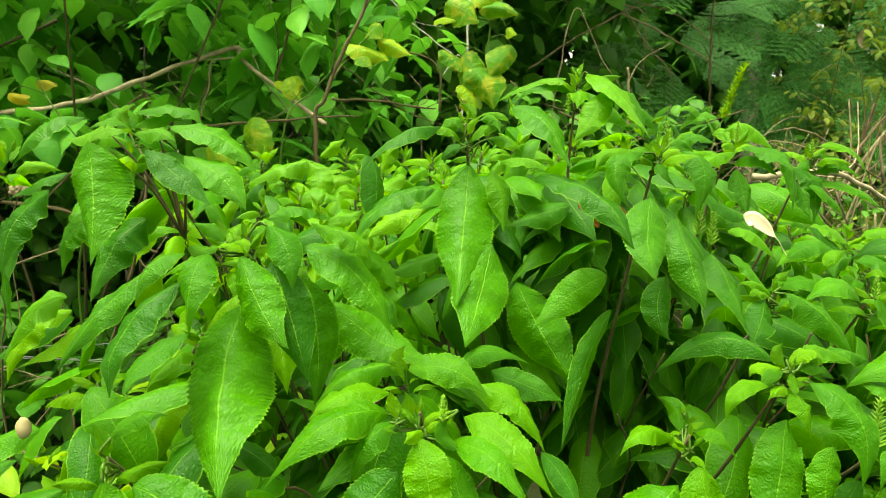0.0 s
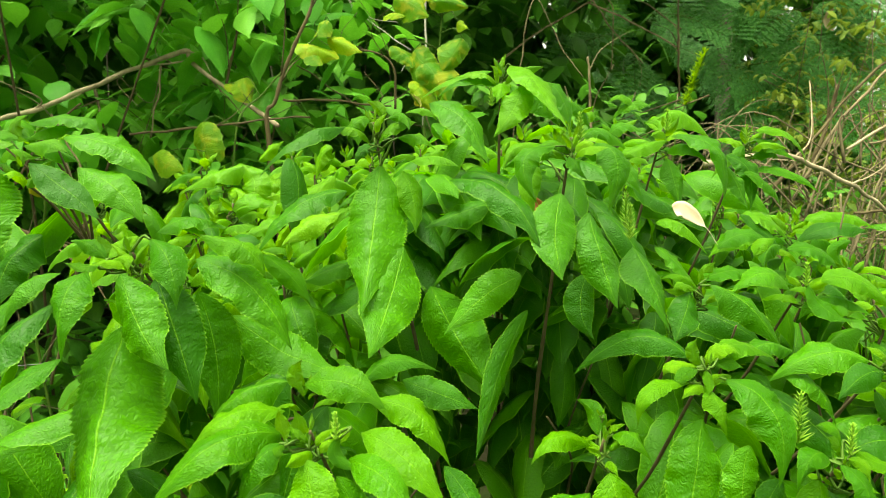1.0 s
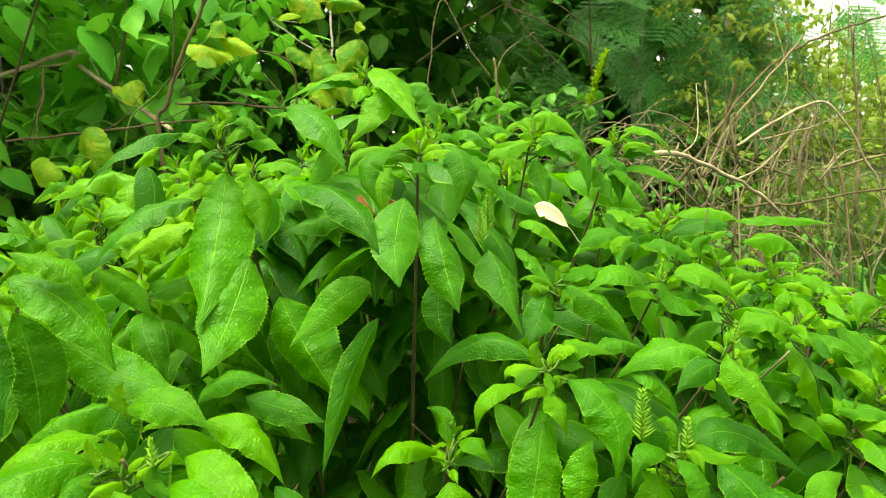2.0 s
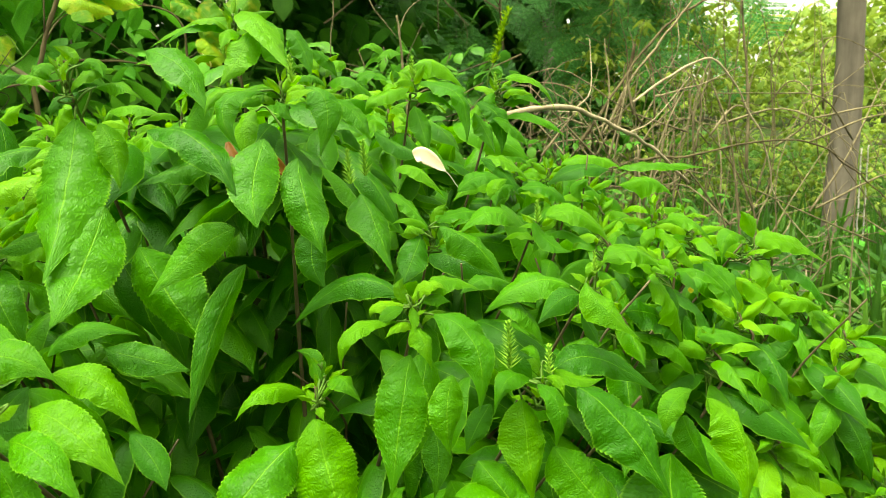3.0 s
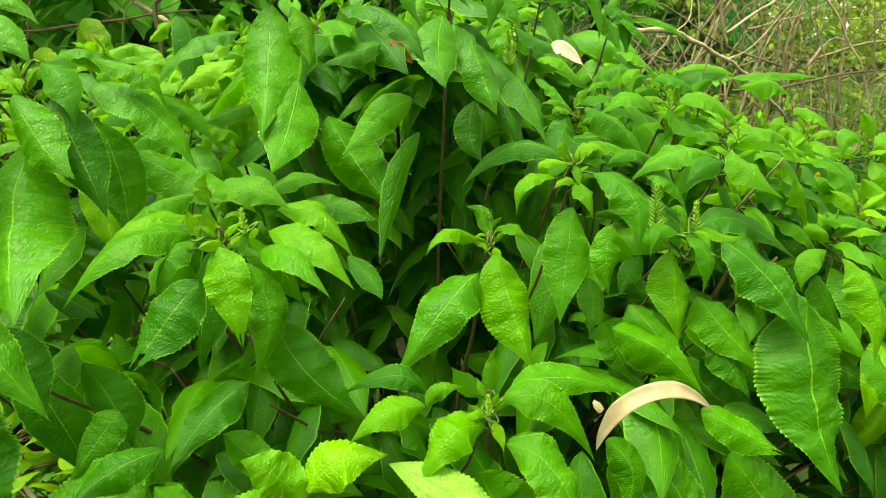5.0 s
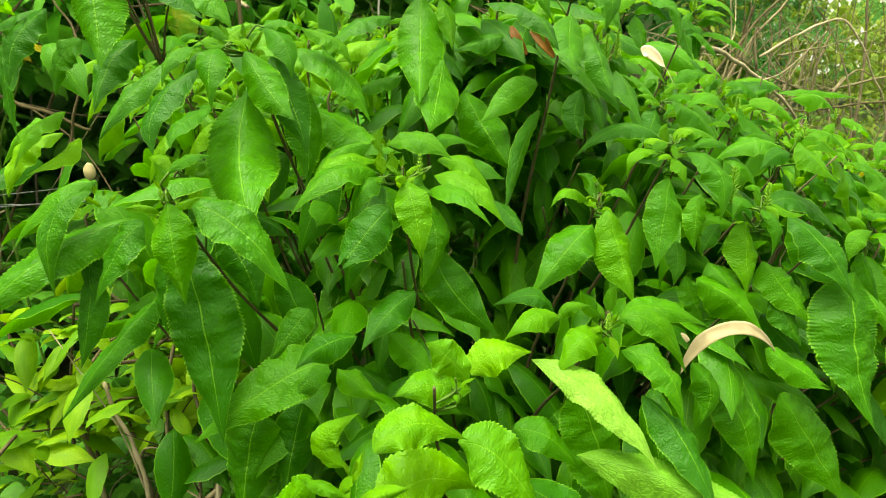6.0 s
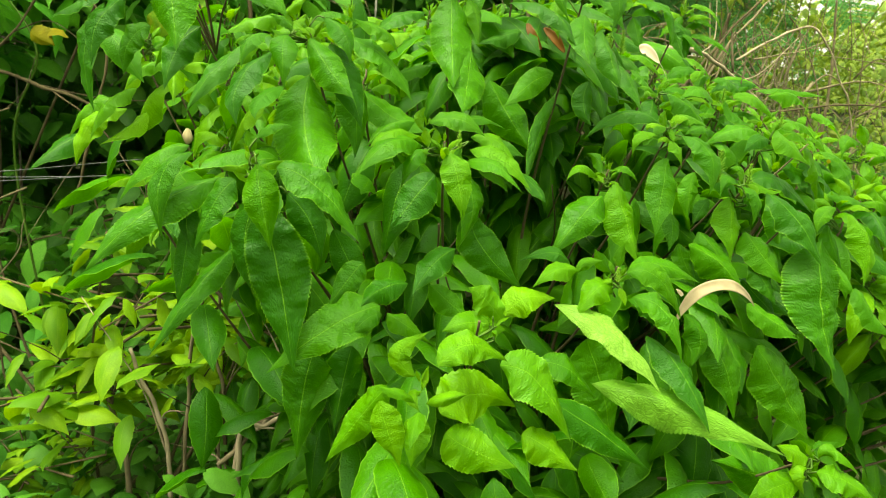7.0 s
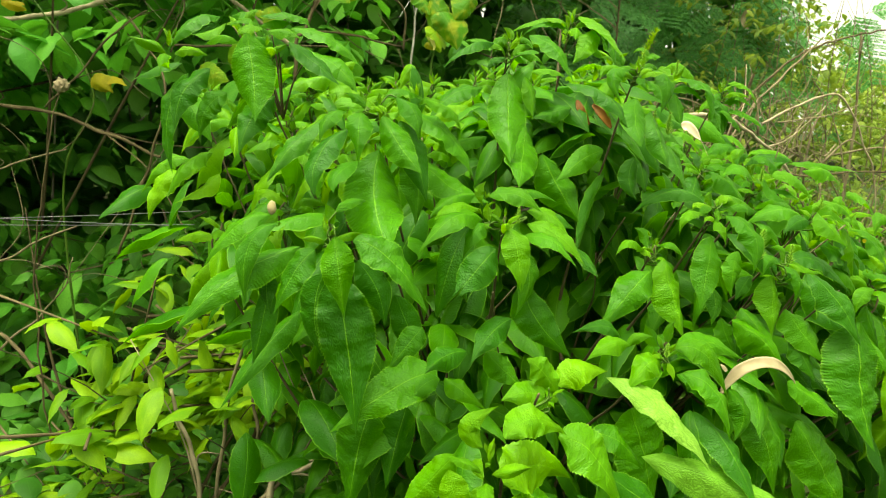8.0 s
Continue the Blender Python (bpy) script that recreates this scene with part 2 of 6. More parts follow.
def blade(nu, nv, arch=0.12, seed=0, teeth=24, serr=0.10, quilt=0.006, side_drop=0.16, wave=0.008, bite=0.0, turn=0.0, broad=0.75, peak=0.85, sweep=0.04, notch=0.0):
    """A leaf of length 1 and width 1, stalk end at 0, tip at (1, 0, 0): arrays of places, faces and UVs.
    Its midrib arches, its halves fall away from the midrib, and its edge is toothed towards the tip."""
    rnd = np.random.RandomState(seed)
    s = np.linspace(0, 1, nv)
    prof = np.maximum(np.sin(np.pi * s ** peak), 0) ** broad
    far = np.clip((s - 0.66) / 0.34, 0, 1)
    prof = prof * (1 - 0.38 * far * far * (3 - 2 * far)) * (1 - 0.25 * np.exp(-s / 0.05))
    prof /= prof.max()
    prof = np.maximum(prof, 0.014)
    t = np.linspace(-1, 1, nu)
    t = np.sign(t) * np.abs(t) ** 0.85
    S, U = np.meshgrid(s, t, indexing="ij")
    ph, ph2, ph3 = rnd.uniform(0, 6.28, 3)
    au = np.abs(U)
    saw = (s * teeth + 0.15 * np.sin(s * 31 + ph)) % 1.0
    tooth = 1 + serr * (saw - 0.45)[:, None] * (au > 0.99) * np.minimum(1, prof * 2.5)[:, None]
    uneven = 1 + 0.05 * np.sin(S * 7 + ph3 + U * 2)
    half = 0.5 * prof[:, None] * tooth * uneven
    X = S - 0.02 * au * prof[:, None]
    Y = U * half + rnd.uniform(-sweep, sweep) * 3 * np.sin(np.pi * S)
    lift = S ** 0.70 * (1 - S)
    Z = arch * lift / lift.max()
    drop = side_drop * (1 + 0.35 * np.sin(S * 5 + ph2 + (U > 0) * 1.4))
    Z -= drop * au ** 1.3 * prof[:, None] * 0.36
    Z += wave * (np.sin(S * 13 + ph + U * 1.2) + 0.6 * np.sin(S * 29 + ph2 - U * 2.0)) * au ** 2 * (0.3 + prof[:, None])
    Z += quilt * np.abs(np.sin(np.pi * (S * 9 - 1.2 * au ** 1.2))) * (1 - au ** 4) * prof[:, None] * np.minimum(1, au * 4)
    Z -= 0.010 * np.exp(-((U * prof[:, None]) / 0.10) ** 2)
    if turn:
        ang = turn * (S - 0.15)
        zc = Z[:, nu // 2][:, None]
        yc = Y[:, nu // 2][:, None]
        dy, dz = (Y - yc) * 0.36, Z - zc
        Y, Z = yc + (dy * np.cos(ang) - dz * np.sin(ang)) / 0.36, zc + dy * np.sin(ang) + dz * np.cos(ang)
    verts = np.stack([X, Y, Z], -1).reshape(-1, 3)
    uvs = np.stack([(U + 1) / 2, S], -1).reshape(-1, 2)
    i = np.arange(nv - 1)[:, None] * nu + np.arange(nu - 1)[None, :]
    faces = np.stack([i, i + nu, i + nu + 1, i + 1], -1).reshape(-1, 4)
    c = verts[faces].mean(1)
    if bite:
        faces = faces[c[:, 0] + 0.12 * np.sin(c[:, 1] * 14) < 1 - bite]
    elif notch:
        e = uvs[faces].mean(1)
        faces = faces[((e[:, 0] - 1.0) / 0.22) ** 2 + ((e[:, 1] - notch) / 0.07) ** 2 + 0.25 * np.sin(e[:, 1] * 90) > 1]
    return verts, faces, uvs


def frame_of(b, t, width, ref, twist=0.0):
    """Pose of a leaf from stalk end b to tip t; its face turns to ref."""
    b, t = Vector(b), Vector(t)
    d = t - b
    length = d.length
    d.normalize()
    nrm = Vector(ref) - d * d.dot(Vector(ref))
    if nrm.length < 1e-3:
        nrm = Vector((0, -1, 0.2)) - d * d.dot(Vector((0, -1, 0.2)))
    nrm.normalize()
    if twist:
        nrm.rotate(Matrix.Rotation(radians(twist), 3, d))
    side = nrm.cross(d)
    m = Matrix.Identity(4)
    for k in range(3):
        m[k][0], m[k][1], m[k][2], m[k][3] = d[k] * length, side[k] * width, nrm[k] * length, b[k]
    return m


def scatter(name, template, mats, material):
    """Many copies of one small mesh joined into one."""
    v, f, uv = template
    mats = np.asarray(mats)
    n, k = len(mats), len(v)
    hom = np.concatenate([v, np.ones((k, 1))], 1)
    verts = np.einsum("nij,kj->nki", mats[:, :3, :], hom).reshape(-1, 3)
    faces = (f[None] + (np.arange(n) * k)[:, None, None]).reshape(-1, f.shape[1])
    return mesh_of(name, verts, faces, np.tile(uv, (n, 1)), material)


def smooth_line(pts, steps=5):
    """Catmull-Rom through the points."""
    p = [Vector(q) for q in pts]
    p = [p[0] * 2 - p[1], *p, p[-1] * 2 - p[-2]]
    out = []
    for i in range(1, len(p) - 2):
        a, b, c, d = p[i - 1:i + 3]
        for k in range(steps):
            t = k / steps
            out.append(0.5 * ((2 * b) + (c - a) * t + (2 * a - 5 * b + 4 * c - d) * t * t + (3 * b - a - 3 * c + d) * t ** 3))
    out.append(p[-2])
    return out


def tubes(name, lines, material, sides=6, knobs=0.0, power=1.0):
    """Tapered round stems along lines of (points, radius at start, radius at end), in one mesh."""
    verts, faces = [], []
    rnd = random.Random(len(lines))
    for pts, r0, r1 in lines:
        base = len(verts)
        n = len(pts)
        for i, p in enumerate(pts):
            p = Vector(p)
            d = (Vector(pts[min(i + 1, n - 1)]) - Vector(pts[max(i - 1, 0)])).normalized()
            x = d.cross(Vector((0.3, 0.9, 0.2))).normalized()
            y = d.cross(x)
            r = (r1 + (r0 - r1) * (1 - i / max(1, n - 1)) ** power) * (1 + knobs * rnd.uniform(-1, 1))
            for k in range(sides):
                a = 2 * math.pi * k / sides
                verts.append(p + x * (math.cos(a) * r) + y * (math.sin(a) * r))
        for i in range(n - 1):
            for k in range(sides):
                q = base + i * sides
                k2 = (k + 1) % sides
                faces.append((q + k, q + k2, q + sides + k2, q + sides + k))
        faces.append(tuple(base + k for k in reversed(range(sides))))
        faces.append(tuple(base + (n - 1) * sides + k for k in range(sides)))
    return mesh_of(name, verts, faces, None, material)


def aim(rng, at, length, width, azimuth, droop, spin=0.0):
    """Numeric pose of a scattered leaf that starts at a place, heads to an azimuth and hangs by droop (radians)."""
    d = Vector((math.cos(azimuth) * math.cos(droop), math.sin(azimuth) * math.cos(droop), -math.sin(droop)))
    out = Vector((math.cos(azimuth), math.sin(azimuth), 0))
    t = Vector(at) + d * length
    return np.array(frame_of(at, t, width, Vector((0, 0, 1)) + out * 0.5, spin))


# ---- the shrub ----
ROOT = Vector((0.16, 0.86, 0.0))
shrub = thing("shrub", ROOT, "bushy shrub with serrated bright green drooping leaves", "shrub")
TO_LOCAL = Matrix.Translation(-ROOT)

ARCHES = (0.05, 0.10, 0.15, 0.21, 0.28, 0.36)
BLADES = {}


def blade_mesh(arch, tint, kind, small=False, bite=0.0):
    a = min(ARCHES, key=lambda q: abs(q - arch))
    key = (a, tint, kind, small, bite)
    if key not in BLADES:
        v, f, uv = blade(9 if small else 13, 53 if small else 121, a, 11 * kind + int(a * 100), teeth=13 if small else 24 + kind, serr=0.16 if small else 0.10, bite=bite,
                         wave=(0.012, 0.018, 0.024, 0.014, 0.020)[kind], side_drop=(0.50, 0.30, 0.42, 0.65, 0.20)[kind], turn=(0.25, -0.45, 0.5, -0.2, 0.1)[kind],
                         broad=dict(m=0.82, y=0.88, l=0.82, v=0.95)[tint], notch=0.55 if kind == 2 and not small and tint == "m" and a > 0.25 else 0.0)
        BLADES[key] = mesh_of("leaf", v, f, uv, LEAF[tint])
    return BLADES[key]


APEX = {
    "M": (0.024, 0.648, 1.320), "P": (0.200, 0.610, 1.300), "T": (0.159, 0.792, 1.380), "V": (0.358, 0.825, 1.308),
    "W": (0.480, 0.865, 1.294), "C": (-0.345, 0.745, 1.325), "D": (-0.155, 0.525, 1.225), "A": (-0.012, 0.446, 1.110),
    "H": (-0.010, 0.480, 1.010), "F": (0.201, 0.495, 1.072), "E": (0.284, 0.508, 1.122), "J": (0.330, 0.635, 1.158),
    "K": (0.376, 0.480, 1.052), "R": (0.470, 0.490, 1.020), "N": (0.450, 0.535, 1.118), "U": (0.770, 0.750, 1.070),
    "X": (0.600, 1.000, 1.165), "G": (0.170, 0.380, 0.985), "Y": (0.000, 0.300, 0.960), "Z": (0.390, 0.500, 0.960),
    "B": (-0.208, 0.388, 1.104), "S": (0.454, 0.673, 1.150), "Q": (0.365, 0.280, 0.797),
}
STEMS = {}
for key, at in APEX.items():
    top = Vector(at)
    low = ROOT.lerp(top, 0.30) + Vector((0, 0.02, -0.06))
    mid = ROOT.lerp(top, 0.66) + Vector((0, 0.10, 0.02))
    near = top + (ROOT - top).normalized() * 0.10 + Vector((0, 0.045, -0.02))
    STEMS[key] = smooth_line([ROOT + Vector((at[0] * 0.08, 0.02 * math.sin(at[0] * 40), 0)), low, mid, near, top], 7)
STALKS = {key: [] for key in APEX}
PLACED = []
BRANCHES = {}


def branch(key):
    if key not in BRANCHES:
        BRANCHES[key] = part("branch", tubes("branch", [([p - ROOT for p in STEMS[key]], 0.0042 if key.startswith("flank") else 0.0080, 0.0014)], STEM, 7, 0.12, 2.2), shrub, "thin woody purplish-brown stem")
    return BRANCHES[key]


def leaf(key, b, t, width, arch, tint, twist=0.0, small=False, bite=0.0):
    """One leaf of a shoot from its stalk end to its tip."""
    b, t = Vector(b), Vector(t)
    out = t - Vector(APEX[key])
    out.z = 0
    ref = Vector((0, -0.40, 0.75)) + (out.normalized() * 0.55 if out.length > 1e-4 else Vector())
    kind = (len(PLACED) * 7 // 3) % 5
    m = TO_LOCAL @ frame_of(b, t, width, ref, twist + ((len(PLACED) * 37) % 17 - 8) * 1.2)
    part("leaf", blade_mesh(arch, tint, kind, small, bite), branch(key), "", m)
    near = min(STEMS[key][-16:], key=lambda p: (p - b - Vector((0, 0, -0.012))).length)
    if 0.004 < (near - b).length < 0.035:
        away = (t - b).normalized() * -0.012
        STALKS[key].append((smooth_line([near, b + away, b + (t - b) * 0.02], 4), 0.0011, 0.0009))
    PLACED.append((b, t, width))


def crown(key, size, pairs, tint="y", at=None, seed=1, flat=0.0):
    """Young leaves round the growing tip of a shoot, in crossed pairs: upright in the middle, arching over and hanging farther out."""
    rng = random.Random(seed * 31 + ord(key[0]))
    c = Vector(at or APEX[key])
    turn = rng.uniform(0, 3.1)
    for i in range(pairs):
        s = i / 4.0
        for k in range(2):
            az = turn + i * 1.571 + k * 3.1416 + rng.uniform(-0.25, 0.25)
            rise = (1.25, 0.75, 0.25, -0.15, -0.5, -0.8)[min(i, 5)] + rng.uniform(-0.2, 0.2) - flat
            ln = size * (0.26, 0.45, 0.70, 0.95, 1.20, 1.4)[min(i, 5)] * rng.uniform(0.85, 1.15)
            d = Vector((math.cos(az) * math.cos(rise), math.sin(az) * math.cos(rise), math.sin(rise)))
            b = c + Vector((d.x, d.y, 0)) * 0.005 - Vector((0, 0, 0.010 * i))
            leaf(key, b, b + d * ln, ln * rng.uniform(0.25, 0.34), (0.10, 0.24, 0.32, 0.32, 0.28, 0.22)[min(i, 5)], "l" if i < 3 else tint if i < 4 or tint == "l" else "m", rng.uniform(-12, 12), i < 3)


def hero(key, b, m, t, width, tint, up=30, side=0.0, bite=0.0):
    """One grown leaf of a shoot, bent along an arc from its stalk end b over m to its tip t; its face turns up by that many degrees."""
    b, m, t = Vector(b), Vector(m), Vector(t)
    bend = m * 2 - (b + t) / 2
    length = (m - b).length + (t - m).length
    rnd = random.Random(len(PLACED) * 13 + 5)
    ref = Vector((side, -math.cos(radians(up)), math.sin(radians(up))))
    teeth = max(9, int(length / 0.0036))
    nu, nv = 11, teeth * 4 + 1
    drop, cup, twist = rnd.uniform(0.28, 0.75), rnd.uniform(0.75, 1.25), rnd.uniform(-0.6, 0.6)
    ph, ph2, ph3 = (rnd.uniform(0, 6.28) for _ in range(3))
    wave = rnd.uniform(0.03, 0.075) * (1.5 if tint in "lv" else 1.0)
    broad = dict(m=0.80, y=0.86, l=0.80, v=0.95)[tint] + rnd.uniform(-0.06, 0.08)
    verts, uvs, faces = [], [], []
    for i in range(nv):
        s = i / (nv - 1)
        p = b * (1 - s) ** 2 + bend * (2 * s * (1 - s)) + t * s * s
        d = ((bend - b) * (1 - s) + (t - bend) * s).normalized()
        n = (ref - d * ref.dot(d)).normalized()
        n.rotate(Matrix.Rotation(twist * (s - 0.3), 3, d))
        across = n.cross(d)
        far = min(1, max(0, (s - 0.62) / 0.38))
        prof = max(0.015, math.sin(math.pi * s ** 0.85) ** broad * (1 - 0.48 * far * far * (3 - 2 * far)) * (1 - 0.3 * math.exp(-s / 0.05))) if 0 < s < 1 else 0.015
        saw = (s * teeth) % 1.0
        for k in range(nu):
            u = -1 + 2 * k / (nu - 1)
            au = abs(u)
            half = width * 0.5 * prof * (1 + 0.05 * math.sin(s * 7 + ph3 + u))
            if k in (0, nu - 1):
                half *= 1 + 0.10 * (saw - 0.45)
            z = -drop * cup * width * 0.5 * au ** 1.25 * prof * (1 + 0.4 * math.sin(s * 5 + ph2 + (u > 0) * 1.4))
            z += wave * width * (math.sin(s * 14 + ph + u) + 0.6 * math.sin(s * 31 + ph2 - 2 * u)) * au * au * prof
            z += 0.018 * width * abs(math.sin(math.pi * (s * 9 - 1.2 * au ** 1.2))) * (1 - au ** 4) * prof * min(1, au * 4)
            z -= 0.03 * width * math.exp(-(u * prof / 0.12) ** 2) * prof
            z += 0.08 * width * prof * noise.noise((p + across * (u * half)) * 42 + Vector((ph, 0, 0))) + 0.04 * width * min(1.0, 0.2 + au) * prof * noise.noise((p + across * (u * half)) * 130)
            verts.append(p + across * (u * half) + n * z - d * (0.05 * width * au * prof) - ROOT)
            uvs.append(((u + 1) / 2, s))
    for i in range(nv - 1):
        for k in range(nu - 1):
            if bite and (i + 0.5) / nv + 0.07 * math.sin(k * 1.3 + ph) > 1 - bite:
                continue
            q = i * nu + k
            faces.append((q, q + nu, q + nu + 1, q + 1))
    part("leaf", mesh_of("leaf", verts, faces, uvs, LEAF[tint]), branch(key))
    near = min(STEMS[key][-20:], key=lambda p: (p - b - Vector((0, 0, -0.015))).length)
    if 0.003 < (near - b).length < 0.03:
        away = (bend - b).normalized() * -0.010
        STALKS[key].append((smooth_line([near, b + away, b + (bend - b) * 0.03], 4), 0.0012, 0.0009))
    PLACED.append((b, t, width))


# grown leaves, shoot by shoot
hero("C", (-0.320, 0.600, 1.301), (-0.309, 0.580, 1.251), (-0.304, 0.560, 1.194), 0.053, "m", 20, 0)
hero("C", (-0.270, 0.660, 1.316), (-0.216, 0.650, 1.307), (-0.179, 0.640, 1.272), 0.039, "m", 60, 0.2)
hero("C", (-0.269, 0.600, 1.294), (-0.233, 0.590, 1.269), (-0.204, 0.580, 1.245), 0.029, "m", 50, 0.2)
hero("C", (-0.249, 0.640, 1.288), (-0.208, 0.620, 1.270), (-0.182, 0.610, 1.238), 0.037, "m", 50, 0.2)
hero("C", (-0.315, 0.680, 1.330), (-0.266, 0.680, 1.335), (-0.243, 0.680, 1.312), 0.027, "y", 65, 0)
hero("C", (-0.289, 0.640, 1.226), (-0.314, 0.620, 1.202), (-0.329, 0.600, 1.151), 0.045, "m", 20, -0.1)
hero("D", (-0.138, 0.520, 1.235), (-0.117, 0.500, 1.220), (-0.111, 0.490, 1.187), 0.027, "y", 50, 0.1)
hero("D", (-0.153, 0.500, 1.213), (-0.133, 0.475, 1.181), (-0.108, 0.460, 1.152), 0.035, "m", 35, -0.2)
hero("D", (-0.132, 0.510, 1.208), (-0.113, 0.490, 1.168), (-0.099, 0.480, 1.118), 0.041, "m", 25, 0.2)
hero("D", (-0.117, 0.550, 1.187), (-0.103, 0.540, 1.135), (-0.105, 0.530, 1.079), 0.040, "m", 20, 0.2)
hero("D", (-0.155, 0.506, 1.173), (-0.160, 0.460, 1.120), (-0.142, 0.400, 1.066), 0.070, "m", 25, 0)
hero("D", (-0.177, 0.500, 1.215), (-0.181, 0.470, 1.201), (-0.180, 0.460, 1.159), 0.031, "y", 45, -0.1)
hero("D", (-0.195, 0.500, 1.215), (-0.215, 0.480, 1.209), (-0.223, 0.470, 1.179), 0.021, "m", 55, -0.4)
hero("D", (-0.210, 0.510, 1.212), (-0.248, 0.480, 1.181), (-0.278, 0.460, 1.135), 0.028, "m", 40, -0.5)
hero("D", (-0.192, 0.480, 1.197), (-0.224, 0.450, 1.166), (-0.225, 0.430, 1.125), 0.036, "m", 35, -0.4)
hero("D", (-0.180, 0.460, 1.163), (-0.202, 0.430, 1.150), (-0.205, 0.410, 1.133), 0.024, "y", 45, -0.3)
hero("D", (-0.112, 0.540, 1.215), (-0.066, 0.530, 1.192), (-0.037, 0.520, 1.144), 0.044, "m", 50, 0.3)
hero("D", (-0.104, 0.530, 1.236), (-0.070, 0.530, 1.224), (-0.055, 0.530, 1.199), 0.023, "y", 60, 0.3)
hero("D", (-0.101, 0.580, 1.158), (-0.054, 0.570, 1.127), (-0.003, 0.560, 1.109), 0.045, "m", 45, 0.2)
hero("D", (-0.081, 0.620, 1.204), (-0.058, 0.620, 1.185), (-0.040, 0.620, 1.156), 0.022, "m", 40, 0.2)
hero("D", (-0.149, 0.560, 1.235), (-0.122, 0.570, 1.245), (-0.092, 0.580, 1.230), 0.024, "y", 70, 0)
hero("H", (-0.165, 0.500, 1.059), (-0.141, 0.490, 1.051), (-0.121, 0.480, 1.038), 0.021, "m", 40, 0.2)
hero("M", (0.028, 0.650, 1.281), (0.022, 0.610, 1.225), (0.014, 0.545, 1.162), 0.054, "m", 15, 0)
hero("M", (0.049, 0.610, 1.208), (0.037, 0.570, 1.169), (0.022, 0.520, 1.135), 0.051, "m", 20, 0.3)
hero("M", (0.048, 0.640, 1.275), (0.058, 0.630, 1.252), (0.060, 0.620, 1.218), 0.025, "y", 35, 0.2)
hero("M", (-0.000, 0.630, 1.316), (-0.039, 0.610, 1.309), (-0.073, 0.600, 1.275), 0.024, "m", 55, -0.3)
hero("M", (-0.006, 0.660, 1.256), (-0.050, 0.640, 1.247), (-0.086, 0.620, 1.205), 0.039, "m", 50, -0.3)
hero("M", (-0.019, 0.700, 1.232), (-0.053, 0.690, 1.222), (-0.078, 0.680, 1.201), 0.028, "l", 50, -0.2)
hero("M", (0.006, 0.660, 1.190), (-0.025, 0.650, 1.182), (-0.053, 0.640, 1.172), 0.026, "m", 40, -0.2)
hero("T", (0.076, 0.740, 1.341), (0.110, 0.710, 1.322), (0.134, 0.680, 1.274), 0.041, "m", 45, 0.2)
hero("P", (0.183, 0.570, 1.255), (0.172, 0.535, 1.225), (0.172, 0.510, 1.194), 0.039, "m", 15, 0)
hero("P", (0.207, 0.570, 1.238), (0.209, 0.540, 1.206), (0.217, 0.520, 1.168), 0.035, "m", 20, 0.2)
hero("P", (0.185, 0.600, 1.293), (0.154, 0.580, 1.283), (0.164, 0.570, 1.246), 0.022, "y", 55, -0.2)
hero("P", (0.220, 0.610, 1.295), (0.236, 0.590, 1.279), (0.225, 0.580, 1.236), 0.030, "y", 40, 0.3)
hero("P", (0.092, 0.600, 1.267), (0.133, 0.560, 1.259), (0.159, 0.530, 1.216), 0.035, "m", 58, 0.1)
hero("P", (0.134, 0.680, 1.238), (0.101, 0.670, 1.230), (0.067, 0.660, 1.218), 0.029, "m", 40, -0.2)
hero("P", (0.177, 0.640, 1.277), (0.165, 0.630, 1.261), (0.169, 0.620, 1.227), 0.023, "y", 35, -0.3)
hero("T", (0.169, 0.790, 1.383), (0.189, 0.730, 1.359), (0.214, 0.680, 1.306), 0.038, "y", 40, 0.3)
hero("T", (0.178, 0.750, 1.359), (0.166, 0.730, 1.335), (0.142, 0.720, 1.303), 0.034, "y", 25, -0.2)
hero("T", (0.152, 0.830, 1.381), (0.115, 0.830, 1.377), (0.066, 0.830, 1.352), 0.022, "y", 65, -0.2)
hero("T", (0.169, 0.820, 1.366), (0.202, 0.810, 1.349), (0.228, 0.800, 1.312), 0.030, "y", 55, 0.2)
hero("V", (0.358, 0.800, 1.298), (0.398, 0.770, 1.283), (0.400, 0.750, 1.226), 0.036, "y", 50, 0.3)
hero("V", (0.350, 0.790, 1.273), (0.356, 0.780, 1.247), (0.359, 0.770, 1.215), 0.025, "m", 30, 0.1)
hero("V", (0.294, 0.740, 1.248), (0.321, 0.730, 1.232), (0.346, 0.720, 1.218), 0.025, "m", 50, 0.1)
hero("V", (0.347, 0.860, 1.314), (0.375, 0.860, 1.317), (0.414, 0.860, 1.289), 0.030, "y", 60, 0.2)
hero("V", (0.334, 0.860, 1.332), (0.315, 0.860, 1.349), (0.298, 0.860, 1.339), 0.018, "y", 60, -0.2)
hero("W", (0.486, 0.860, 1.300), (0.537, 0.870, 1.295), (0.566, 0.880, 1.254), 0.026, "y", 60, 0.2)
hero("W", (0.485, 0.860, 1.249), (0.521, 0.850, 1.251), (0.562, 0.840, 1.221), 0.026, "m", 60, 0.2)
hero("W", (0.441, 0.840, 1.272), (0.466, 0.830, 1.251), (0.465, 0.820, 1.206), 0.032, "m", 40, 0.2)
hero("J", (0.307, 0.700, 1.209), (0.331, 0.690, 1.208), (0.354, 0.680, 1.178), 0.026, "y", 60, 0.2)
hero("J", (0.262, 0.630, 1.197), (0.269, 0.600, 1.175), (0.279, 0.570, 1.128), 0.038, "m", 40, 0.3)
